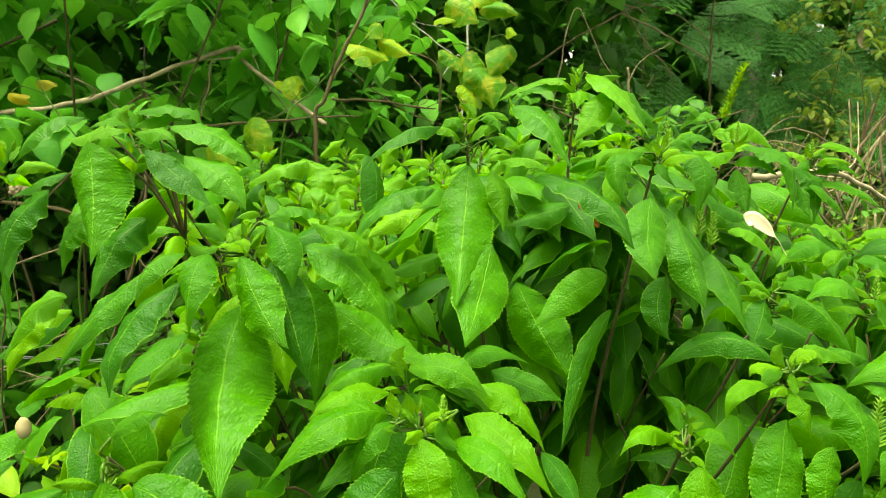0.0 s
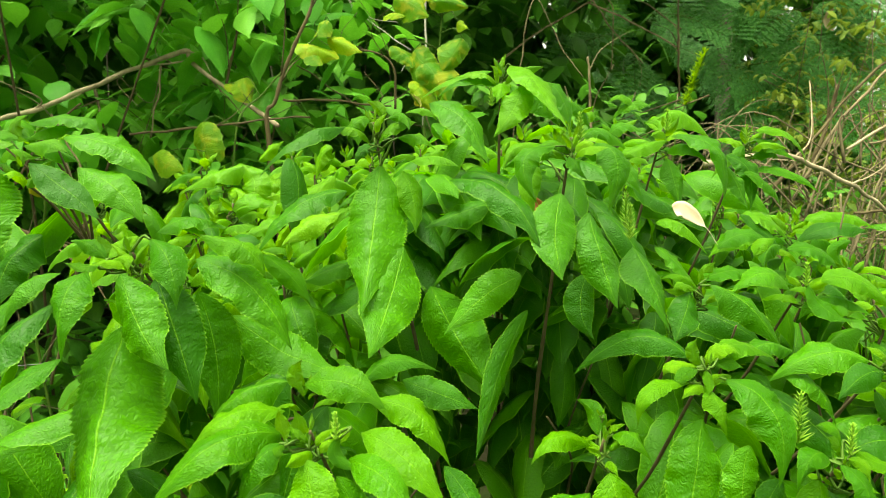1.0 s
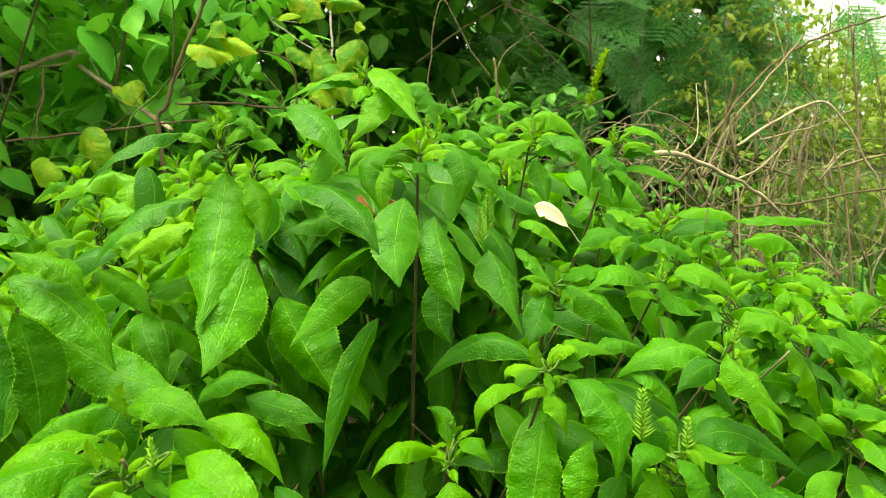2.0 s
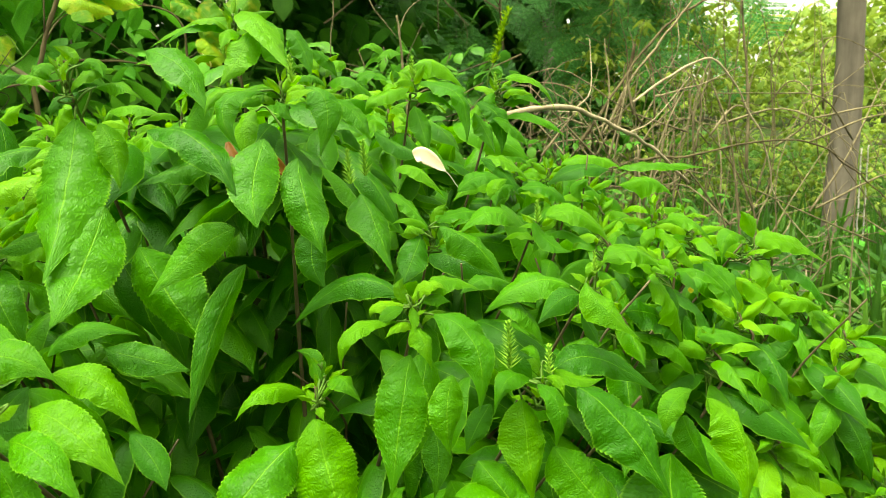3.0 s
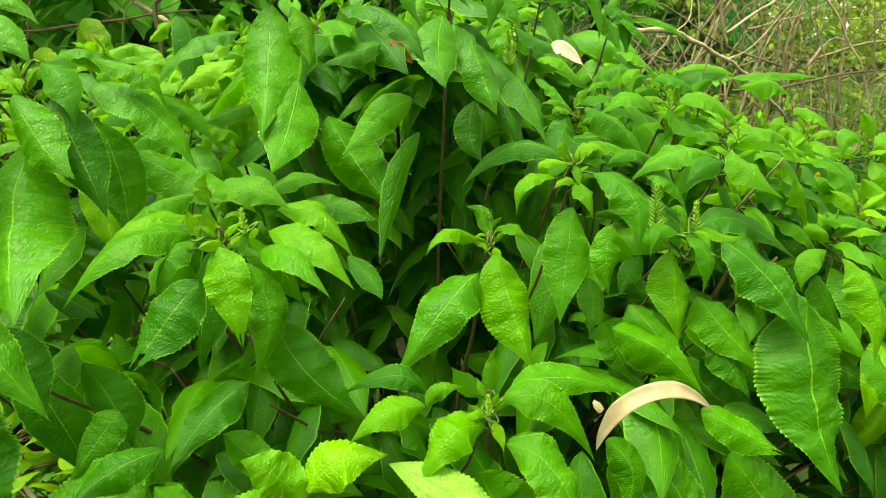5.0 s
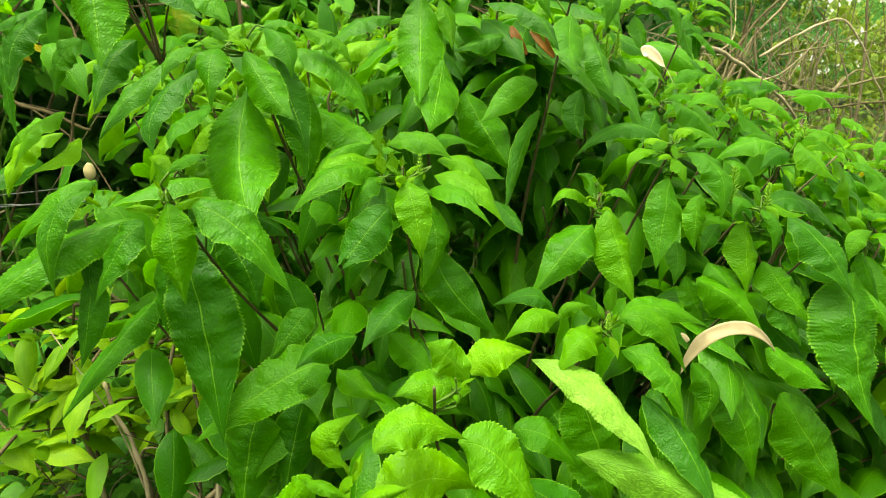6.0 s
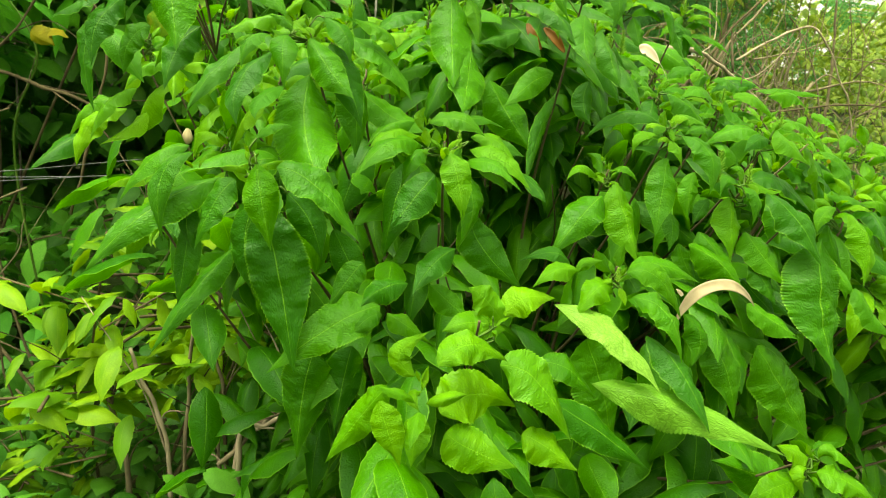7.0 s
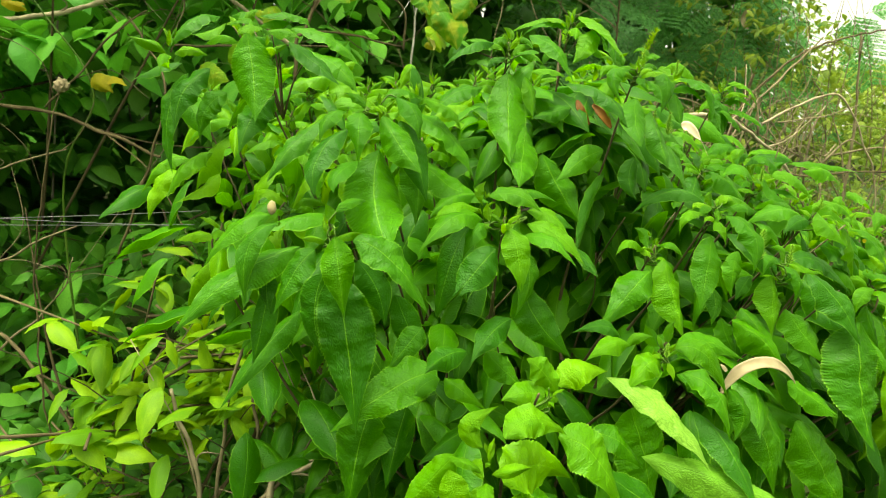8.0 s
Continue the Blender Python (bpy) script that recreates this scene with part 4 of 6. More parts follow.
hero("C", (-0.365, 0.620, 1.150), (-0.396, 0.610, 1.135), (-0.418, 0.600, 1.090), 0.029, "l", 45, -0.2)
hero("C", (-0.358, 0.630, 1.121), (-0.379, 0.620, 1.105), (-0.412, 0.610, 1.082), 0.024, "l", 50, -0.2)
hero("C", (-0.365, 0.680, 1.325), (-0.397, 0.660, 1.317), (-0.425, 0.650, 1.275), 0.036, "m", 55, -0.3)
hero("C", (-0.365, 0.610, 1.255), (-0.395, 0.600, 1.226), (-0.404, 0.590, 1.177), 0.037, "m", 28, -0.2)
hero("C", (-0.395, 0.630, 1.248), (-0.420, 0.620, 1.193), (-0.413, 0.610, 1.121), 0.034, "m", 20, -0.4)
hero("C", (-0.433, 0.760, 1.265), (-0.466, 0.760, 1.257), (-0.506, 0.760, 1.234), 0.026, "m", 55, -0.2)
hero("C", (-0.353, 0.660, 1.226), (-0.380, 0.660, 1.205), (-0.390, 0.660, 1.164), 0.035, "m", 25, -0.2)
hero("C", (-0.395, 0.680, 1.122), (-0.439, 0.670, 1.103), (-0.458, 0.660, 1.049), 0.035, "l", 45, -0.2)
hero("C", (-0.412, 0.700, 1.131), (-0.450, 0.700, 1.123), (-0.478, 0.700, 1.080), 0.030, "l", 50, -0.2)
hero("C", (-0.353, 0.700, 1.328), (-0.330, 0.690, 1.333), (-0.306, 0.680, 1.304), 0.026, "y", 60, 0.2)
hero("C", (-0.364, 0.720, 1.322), (-0.387, 0.720, 1.309), (-0.414, 0.720, 1.303), 0.022, "y", 60, -0.2)
hero("T", (0.159, 0.800, 1.362), (0.124, 0.800, 1.372), (0.085, 0.800, 1.350), 0.023, "y", 60, -0.2)
hero("T", (0.178, 0.780, 1.375), (0.199, 0.750, 1.359), (0.200, 0.730, 1.328), 0.024, "y", 40, 0.3)
hero("T", (0.214, 0.800, 1.363), (0.229, 0.790, 1.343), (0.235, 0.780, 1.310), 0.025, "y", 35, 0.2)
hero("T", (0.240, 0.820, 1.344), (0.257, 0.820, 1.331), (0.268, 0.820, 1.307), 0.019, "y", 50, 0.2)
hero("T", (0.153, 0.800, 1.365), (0.157, 0.800, 1.376), (0.147, 0.800, 1.385), 0.012, "l", 15, 0)
hero("M", (0.057, 0.640, 1.283), (0.081, 0.630, 1.287), (0.102, 0.620, 1.277), 0.020, "y", 60, 0.1)
hero("M", (0.023, 0.650, 1.324), (0.008, 0.640, 1.320), (0.000, 0.640, 1.301), 0.016, "y", 30, -0.3)
hero("M", (0.032, 0.660, 1.324), (0.028, 0.660, 1.334), (0.017, 0.660, 1.340), 0.011, "l", 10, 0)
hero("M", (0.038, 0.650, 1.323), (0.052, 0.650, 1.325), (0.057, 0.640, 1.311), 0.013, "y", 40, 0.2)
hero("M", (0.045, 0.660, 1.305), (0.065, 0.660, 1.307), (0.081, 0.660, 1.292), 0.017, "y", 55, 0.1)
hero("M", (0.029, 0.670, 1.302), (0.010, 0.670, 1.295), (0.003, 0.670, 1.281), 0.014, "m", 40, -0.2)
hero("P", (0.186, 0.610, 1.291), (0.155, 0.600, 1.296), (0.138, 0.590, 1.275), 0.016, "y", 55, -0.2)
hero("P", (0.216, 0.630, 1.299), (0.229, 0.630, 1.304), (0.240, 0.630, 1.292), 0.012, "y", 50, 0.2)
hero("V", (0.283, 0.800, 1.299), (0.303, 0.800, 1.312), (0.331, 0.800, 1.300), 0.022, "y", 60, 0)
hero("V", (0.352, 0.860, 1.336), (0.325, 0.860, 1.339), (0.303, 0.860, 1.318), 0.023, "y", 60, -0.2)
hero("V", (0.345, 0.780, 1.294), (0.308, 0.770, 1.287), (0.290, 0.770, 1.270), 0.025, "y", 50, -0.2)
hero("V", (0.361, 0.860, 1.319), (0.397, 0.860, 1.324), (0.436, 0.860, 1.283), 0.036, "y", 58, 0.2)
hero("V", (0.247, 0.680, 1.285), (0.267, 0.670, 1.270), (0.280, 0.660, 1.241), 0.024, "y", 45, 0.2)
hero("W", (0.486, 0.860, 1.289), (0.507, 0.860, 1.285), (0.536, 0.850, 1.261), 0.024, "y", 50, 0.2)
hero("W", (0.469, 0.850, 1.283), (0.459, 0.840, 1.268), (0.471, 0.840, 1.246), 0.018, "y", 30, 0.1)
hero("W", (0.425, 0.800, 1.260), (0.439, 0.800, 1.238), (0.447, 0.790, 1.210), 0.023, "m", 40, 0.1)
hero("W", (0.455, 0.820, 1.251), (0.484, 0.820, 1.238), (0.503, 0.820, 1.207), 0.027, "y", 50, 0.2)
hero("W", (0.413, 0.740, 1.205), (0.447, 0.740, 1.204), (0.471, 0.740, 1.176), 0.028, "y", 55, 0.2)
hero("S", (0.373, 0.700, 1.180), (0.398, 0.700, 1.195), (0.428, 0.700, 1.187), 0.024, "y", 58, 0.1)
hero("S", (0.423, 0.680, 1.192), (0.406, 0.670, 1.185), (0.413, 0.670, 1.159), 0.019, "y", 40, -0.2)
hero("S", (0.436, 0.640, 1.152), (0.448, 0.630, 1.131), (0.469, 0.620, 1.120), 0.021, "y", 45, 0.2)
hero("S", (0.566, 0.780, 1.170), (0.551, 0.780, 1.160), (0.560, 0.780, 1.137), 0.017, "y", 40, -0.2)
hero("S", (0.409, 0.730, 1.211), (0.436, 0.730, 1.193), (0.450, 0.720, 1.167), 0.025, "m", 50, 0.1)
hero("X", (0.630, 0.850, 1.171), (0.583, 0.850, 1.177), (0.537, 0.850, 1.155), 0.036, "m", 58, -0.1)
hero("M", (-0.219, 1.100, 1.271), (-0.274, 1.100, 1.264), (-0.336, 1.100, 1.230), 0.045, "l", 45, -0.2)
hero("M", (-0.218, 1.150, 1.278), (-0.197, 1.150, 1.296), (-0.172, 1.150, 1.310), 0.023, "l", 40, 0.1)
hero("M", (-0.231, 1.100, 1.273), (-0.208, 1.080, 1.236), (-0.238, 1.070, 1.193), 0.047, "l", 25, 0)
hero("M", (-0.227, 1.150, 1.258), (-0.192, 1.150, 1.240), (-0.152, 1.150, 1.248), 0.032, "l", 40, 0.1)
hero("M", (-0.161, 1.000, 1.216), (-0.202, 1.000, 1.223), (-0.246, 1.000, 1.206), 0.033, "l", 50, -0.1)
hero("M", (-0.106, 0.850, 1.215), (-0.133, 0.840, 1.204), (-0.159, 0.830, 1.194), 0.024, "l", 40, -0.1)
hero("M", (-0.068, 1.000, 1.295), (-0.085, 1.000, 1.285), (-0.096, 1.000, 1.250), 0.026, "l", 20, 0)
hero("M", (-0.051, 0.900, 1.258), (-0.075, 0.900, 1.248), (-0.106, 0.900, 1.237), 0.024, "l", 40, -0.1)
hero("M", (-0.035, 0.800, 1.219), (-0.063, 0.800, 1.205), (-0.079, 0.800, 1.183), 0.023, "l", 30, -0.1)
hero("A", (-0.028, 0.500, 1.119), (-0.032, 0.500, 1.131), (-0.025, 0.500, 1.143), 0.012, "l", 10, 0)
hero("A", (-0.029, 0.450, 1.103), (-0.032, 0.450, 1.114), (-0.033, 0.450, 1.125), 0.010, "l", 10, -0.2)
hero("A", (-0.026, 0.450, 1.101), (-0.020, 0.450, 1.112), (-0.023, 0.450, 1.124), 0.011, "l", 10, 0.1)
hero("A", (-0.024, 0.450, 1.100), (-0.014, 0.450, 1.102), (-0.009, 0.450, 1.109), 0.008, "l", 30, 0.1)
hero("A", (-0.029, 0.445, 1.101), (-0.034, 0.440, 1.099), (-0.026, 0.440, 1.097), 0.006, "y", 30, -0.1)
hero("A", (0.008, 0.450, 1.103), (0.005, 0.445, 1.091), (0.026, 0.440, 1.082), 0.010, "y", 40, 0.1)
hero("E", (0.280, 0.510, 1.123), (0.273, 0.510, 1.134), (0.276, 0.510, 1.144), 0.011, "l", 10, 0)
hero("E", (0.282, 0.510, 1.124), (0.297, 0.510, 1.136), (0.310, 0.510, 1.130), 0.013, "l", 50, 0.1)
hero("E", (0.275, 0.505, 1.123), (0.254, 0.500, 1.127), (0.247, 0.500, 1.119), 0.013, "l", 45, -0.1)
hero("E", (0.279, 0.500, 1.123), (0.280, 0.495, 1.114), (0.278, 0.490, 1.107), 0.008, "l", 30, 0)
hero("E", (0.273, 0.500, 1.123), (0.260, 0.495, 1.121), (0.251, 0.490, 1.111), 0.011, "y", 40, -0.1)
hero("E", (0.287, 0.510, 1.123), (0.302, 0.510, 1.124), (0.313, 0.510, 1.119), 0.011, "y", 50, 0.1)
hero("J", (0.324, 0.630, 1.155), (0.307, 0.630, 1.169), (0.289, 0.630, 1.165), 0.016, "y", 55, -0.1)
hero("J", (0.333, 0.640, 1.156), (0.337, 0.640, 1.169), (0.345, 0.640, 1.178), 0.012, "l", 20, 0.1)
hero("J", (0.318, 0.620, 1.155), (0.305, 0.620, 1.161), (0.298, 0.620, 1.154), 0.010, "l", 45, -0.1)
hero("P", (0.200, 0.610, 1.286), (0.183, 0.605, 1.298), (0.166, 0.600, 1.285), 0.016, "y", 55, -0.1)
hero("P", (0.204, 0.610, 1.286), (0.214, 0.610, 1.296), (0.227, 0.610, 1.290), 0.011, "l", 50, 0.1)
hero("P", (0.196, 0.600, 1.284), (0.200, 0.590, 1.278), (0.211, 0.590, 1.262), 0.013, "y", 40, 0.1)
hero("P", (0.195, 0.620, 1.288), (0.178, 0.620, 1.290), (0.156, 0.620, 1.277), 0.016, "y", 55, -0.1)
hero("P", (0.198, 0.610, 1.286), (0.192, 0.610, 1.295), (0.186, 0.610, 1.303), 0.010, "l", 10, 0)
hero("D", (-0.172, 0.520, 1.221), (-0.184, 0.520, 1.233), (-0.198, 0.520, 1.236), 0.013, "y", 50, -0.1)
hero("D", (-0.170, 0.520, 1.221), (-0.164, 0.530, 1.230), (-0.154, 0.530, 1.236), 0.011, "l", 40, 0.1)
hero("D", (-0.168, 0.515, 1.219), (-0.154, 0.510, 1.223), (-0.150, 0.505, 1.213), 0.011, "l", 45, 0.1)
hero("D", (-0.174, 0.515, 1.219), (-0.185, 0.510, 1.218), (-0.196, 0.505, 1.222), 0.010, "y", 50, -0.1)
hero("D", (-0.169, 0.530, 1.219), (-0.152, 0.535, 1.230), (-0.140, 0.540, 1.231), 0.014, "y", 55, 0.1)
hero("D", (-0.174, 0.525, 1.219), (-0.176, 0.525, 1.230), (-0.179, 0.525, 1.239), 0.010, "l", 10, 0)
hero("C", (-0.312, 0.660, 1.315), (-0.329, 0.655, 1.321), (-0.349, 0.650, 1.311), 0.017, "y", 55, -0.1)
hero("C", (-0.321, 0.680, 1.318), (-0.326, 0.680, 1.331), (-0.311, 0.680, 1.339), 0.014, "l", 20, 0)
hero("C", (-0.316, 0.680, 1.315), (-0.292, 0.685, 1.328), (-0.269, 0.690, 1.322), 0.021, "y", 55, 0.1)
hero("C", (-0.302, 0.650, 1.309), (-0.277, 0.645, 1.311), (-0.256, 0.640, 1.301), 0.020, "y", 50, 0.1)
hero("C", (-0.304, 0.640, 1.311), (-0.324, 0.635, 1.309), (-0.335, 0.630, 1.299), 0.015, "l", 45, -0.1)
hero("K", (0.379, 0.485, 1.054), (0.374, 0.485, 1.066), (0.366, 0.485, 1.072), 0.009, "l", 30, 0)
hero("K", (0.380, 0.480, 1.056), (0.389, 0.475, 1.053), (0.391, 0.470, 1.042), 0.009, "l", 30, 0.1)
hero("N", (0.441, 0.530, 1.119), (0.448, 0.530, 1.128), (0.461, 0.530, 1.131), 0.010, "l", 30, 0.1)
hero("G", (0.166, 0.375, 0.965), (0.158, 0.375, 0.971), (0.153, 0.375, 0.980), 0.009, "l", 20, -0.1)
hero("G", (0.169, 0.370, 0.964), (0.173, 0.365, 0.957), (0.174, 0.360, 0.946), 0.009, "l", 30, 0.1)
hero("Q", (0.374, 0.280, 0.795), (0.387, 0.270, 0.810), (0.409, 0.260, 0.785), 0.020, "l", 50, .2)
hero("Q", (0.365, 0.270, 0.788), (0.386, 0.255, 0.787), (0.421, 0.245, 0.765), 0.034, "l", 50, .2)
hero("Q", (0.362, 0.280, 0.798), (0.338, 0.275, 0.811), (0.310, 0.270, 0.825), 0.025, "l", 60, -.2)
hero("Q", (0.350, 0.270, 0.779), (0.313, 0.260, 0.782), (0.271, 0.250, 0.774), 0.030, "y", 45, -.2)
hero("Q", (0.375, 0.290, 0.801), (0.398, 0.300, 0.801), (0.425, 0.310, 0.794), 0.011, "y", 60, .1)
hero("Q", (0.367, 0.280, 0.801), (0.360, 0.280, 0.809), (0.356, 0.280, 0.817), 0.008, "l", 30, 0)
hero("Q", (0.354, 0.270, 0.793), (0.339, 0.260, 0.791), (0.348, 0.260, 0.766), 0.016, "l", 30, 0)
hero("Q", (0.400, 0.340, 0.709), (0.362, 0.340, 0.733), (0.290, 0.340, 0.762), 0.052, "m", 30, -.1)
for key, size, pairs in (("M", 0.052, 3), ("P", 0.048, 3), ("T", 0.058, 4), ("V", 0.058, 4), ("W", 0.052, 4), ("C", 0.058, 4), ("D", 0.050, 3),
                         ("A", 0.044, 3), ("F", 0.034, 3), ("E", 0.038, 3), ("J", 0.042, 3), ("K", 0.034, 3), ("N", 0.040, 3), ("S", 0.048, 4),
                         ("U", 0.048, 3), ("X", 0.066, 4), ("G", 0.036, 3), ("B", 0.040, 3)):
    crown(key, size * 1.1, pairs)
crown("Q", 0.026, 3, "l")
crown("Y", 0.036, 3, "l", (0.022, 0.335, 0.950))
crown("Y", 0.045, 4, "l", (-0.065, 0.225, 0.940), 5)
crown("T", 0.065, 4, "y", (0.090, 0.850, 1.345), 3)
crown("T", 0.065, 4, "y", (0.250, 0.830, 1.330), 4)
crown("C", 0.060, 3, "y", (-0.300, 0.640, 1.290), 6)
crown("C", 0.060, 4, "y", (-0.420, 0.640, 1.290), 7)
crown("D", 0.055, 3, "y", (-0.110, 0.580, 1.245), 8)
crown("A", 0.034, 3, "y", (-0.024, 0.500, 1.122), 10)
crown("F", 0.030, 3, "y", (0.207, 0.525, 1.078), 11)
crown("B", 0.030, 2, "y", (-0.262, 0.410, 1.095), 9)

# shoots that cover the flank and the rear of the shrub
rng = random.Random(19)
FLANK = []
while len(FLANK) < 46:
    x, y = rng.uniform(0.50, 1.15), rng.uniform(0.56, 1.15)
    z = 1.15 - 0.36 * (x - 0.45) + 0.20 * (y - 0.67) - 1.5 * max(0.0, 0.64 + 0.1 * (x - 0.45) - y) - 0.5 * max(0.0, x - 0.85) + rng.uniform(-0.03, 0.02)
    if all((Vector((x, y, z)) - q).length > 0.070 for q in FLANK) and all((Vector((x, y, z)) - Vector(q)).length > 0.06 for q in APEX.values()):
        FLANK.append(Vector((x, y, z)))
FLANK += [Vector(q) for q in ((-0.22, 1.00, 1.22), (-0.10, 1.05, 1.27), (0.00, 0.95, 1.25), (-0.16, 0.86, 1.19), (-0.30, 1.08, 1.20), (0.06, 1.06, 1.29), (0.26, 1.00, 1.30),
                              (0.40, 1.05, 1.25), (-0.05, 0.82, 1.22), (-0.28, 0.84, 1.17), (-0.08, 0.72, 1.18), (-0.20, 0.74, 1.17), (-0.36, 0.66, 1.05),
                              (-0.28, 0.74, 1.08), (0.24, 0.88, 1.30), (-0.12, 0.94, 1.24), (-0.02, 1.10, 1.28), (-0.38, 0.95, 1.20), (0.34, 0.92, 1.27), (-0.15, 1.15, 1.26))]
FLANK += [Vector((-0.46 + 0.065 * i, 1.10 + 0.30 * ((i * 7) % 10) / 10, 1.23 + 0.05 * ((i * 3) % 7) / 7 + 0.004 * i)) for i in range(14)]
FLANK += [Vector(q) for q in ((0.82, 0.66, 0.89), (0.90, 0.66, 0.81), (1.04, 0.74, 0.84), (0.73, 0.60, 0.84), (0.82, 0.60, 0.78), (0.88, 0.58, 0.75), (0.68, 0.58, 0.91), (1.05, 0.72, 0.75))]
for i, c in enumerate(FLANK):
    name = "flank%d" % i
    APEX[name] = tuple(c)
    foot = Vector((0.35 * ROOT.x + 0.65 * c.x, 0.35 * ROOT.y + 0.65 * c.y + 0.06, c.z * 0.55))
    STEMS[name] = smooth_line([ROOT + Vector((0.01 * math.sin(i), 0.01 * math.cos(i), 0)), foot, c - Vector((0, 0, 0.08)), c], 5)
    STALKS[name] = []
    # most rear shoots get the palest leaf colour, back light painted in
    crown(name, rng.uniform(0.062, 0.085), 6, "l" if i >= 46 and i % 4 else "y", None, i + 20, 0.05)

# bare fork below the leaves of one shoot
for tip in ((-0.320, 0.640, 1.290), (-0.300, 0.700, 1.310), (-0.255, 0.660, 1.270), (-0.350, 0.690, 1.315), (-0.340, 0.765, 1.335), (-0.285, 0.640, 1.288)):
    fork = Vector((-0.285, 0.720, 1.195))
    part("side_stem", tubes("side_stem", [([p - ROOT for p in smooth_line([fork, fork.lerp(Vector(tip), 0.5) + Vector((0, 0, 0.012)), Vector(tip)], 5)], 0.0017, 0.0010)], STEM, 6, 0.1), branch("C"), "forked purplish-brown side stem")

for key, lines in STALKS.items():
    if lines:
        for pts, a, b in lines:
            part("leaf_stalk", tubes("leaf_stalk", [([p - ROOT for p in pts], a, b)], GREEN_STEM, 5), branch(key))


def spike(key, at, height, lean=(0, 0)):
    """A young flower spike: a stalk with whorls of pointed bracts."""
    rng = random.Random(int(at[0] * 1000))
    v, f = [], []
    top = Vector((lean[0], lean[1], 1)).normalized()
    rings = max(6, int(height / 0.0034))
    x = top.orthogonal().normalized()
    y = top.cross(x)
    for i in range(rings):
        s = i / rings
        c = top * (height * s)
        for k in range(6):
            a = k * math.pi / 3 + i * 0.5 + rng.uniform(-0.2, 0.2)
            o = x * math.cos(a) + y * math.sin(a)
            w = top.cross(o)
            reach = height * 0.25 * (1 - 0.70 * s) * rng.uniform(0.8, 1.15)
            q = len(v)
            v += [c + o * 0.0008 - w * 0.0011, c + o * 0.0008 + w * 0.0011, c + o * 0.001 + top * 0.0018, c + o * reach + top * (reach * 0.75 + 0.001)]
            f += [(q, q + 1, q + 3), (q + 1, q + 2, q + 3), (q + 2, q, q + 3)]
    stem = tubes("spike", [([Vector(), top * height * 0.5, top * height], 0.0012, 0.0006)], SPIKE, 5)
    q = len(stem.vertices)
    verts = [p.co.copy() for p in stem.vertices] + v
    faces = [tuple(p.vertices) for p in stem.polygons] + [tuple(i + q for i in g) for g in f]
    me = mesh_of("flower_spike", verts, faces, None, SPIKE, False)
    part("flower_spike", me, branch(key), "pale lime-green young flower spike", Matrix.Translation(Vector(at) - ROOT))


spike("P", (0.210, 0.620, 1.299), 0.024)
spike("V", (0.353, 0.800, 1.304), 0.026)
spike("W", (0.471, 0.850, 1.289), 0.021)
spike("K", (0.362, 0.515, 1.053), 0.043)
spike("K", (0.385, 0.485, 1.057), 0.026)
spike("N", (0.443, 0.520, 1.125), 0.020)
spike("S", (0.452, 0.670, 1.144), 0.025)
spike("A", (0.005, 0.450, 1.102), 0.020)
spike("G", (0.167, 0.370, 0.971), 0.016)
spike("P", (0.250, 0.600, 1.210), 0.031)
spike("V", (0.276, 0.700, 1.206), 0.037)
spike("S", (0.620, 0.700, 1.131), 0.016)
spike("T", (0.146, 0.780, 1.338), 0.022)
spike("U", (0.573, 0.700, 1.143), 0.006)

# leaves deeper inside the shrub, too many to tell apart
rng = random.Random(7)
GROWN = list(PLACED)
inner = []
for i in range(1500):
    b, t, w = GROWN[rng.randrange(len(GROWN))]
    back = rng.uniform(0.09, 0.42)
    if b.z > 1.16 and b.x < 0.16 and rng.random() < 0.75:
        continue
    at = b + Vector((rng.gauss(0, 0.05), back, rng.uniform(-0.16, 0.0) - back * 0.15))
    ln = rng.uniform(0.09, 0.14)
    inner.append(aim(rng, at - ROOT, ln, ln * rng.uniform(0.30, 0.42), rng.gauss(-math.pi / 2, 1.5), rng.uniform(-0.1, 1.2), rng.uniform(-45, 45)))
inner_leaf = blade(7, 27, 0.16, 3, teeth=13, serr=0.08, turn=0.3, side_drop=0.25)
for i in range(1000):
    at = Vector((rng.uniform(-0.20, 1.0), 0, rng.uniform(0.25, 0.95)))
    at.y = 0.42 + 0.35 * abs(at.x - 0.2) + rng.uniform(0.02, 0.32)
    ln = rng.uniform(0.09, 0.14)
    inner.append(aim(rng, at - ROOT, ln, ln * rng.uniform(0.30, 0.42), rng.gauss(-math.pi / 2, 1.3), rng.uniform(0.0, 1.2), rng.uniform(-40, 40)))
for i in range(600):
    at = Vector((rng.uniform(-0.35, 0.75), rng.uniform(0.75, 1.20), rng.uniform(0.25, 1.12)))
    ln = rng.uniform(0.09, 0.14)
    inner.append(aim(rng, at - ROOT, ln, ln * rng.uniform(0.30, 0.42), rng.gauss(-math.pi / 2, 1.5), rng.uniform(0.0, 1.2), rng.uniform(-40, 40)))
kept = []
for m in inner:
    c = Vector((m[0, 3], m[1, 3], m[2, 3])) + ROOT
    if 0.04 < c.x < 0.27 and 0.80 < c.z < 1.19 and c.y < 0.80:
        continue
    kept.append(m)
# roof of leaves added to keep light out of the hollow below
for i in range(130):
    at = Vector((rng.uniform(0.0, 0.27), rng.uniform(0.74, 0.98), rng.uniform(1.17, 1.26)))
    ln = rng.uniform(0.08, 0.12)
    kept.append(aim(rng, at - ROOT, ln, ln * rng.uniform(0.30, 0.40), rng.gauss(-math.pi / 2, 1.3), rng.uniform(0.1, 0.9), rng.uniform(-30, 30)))
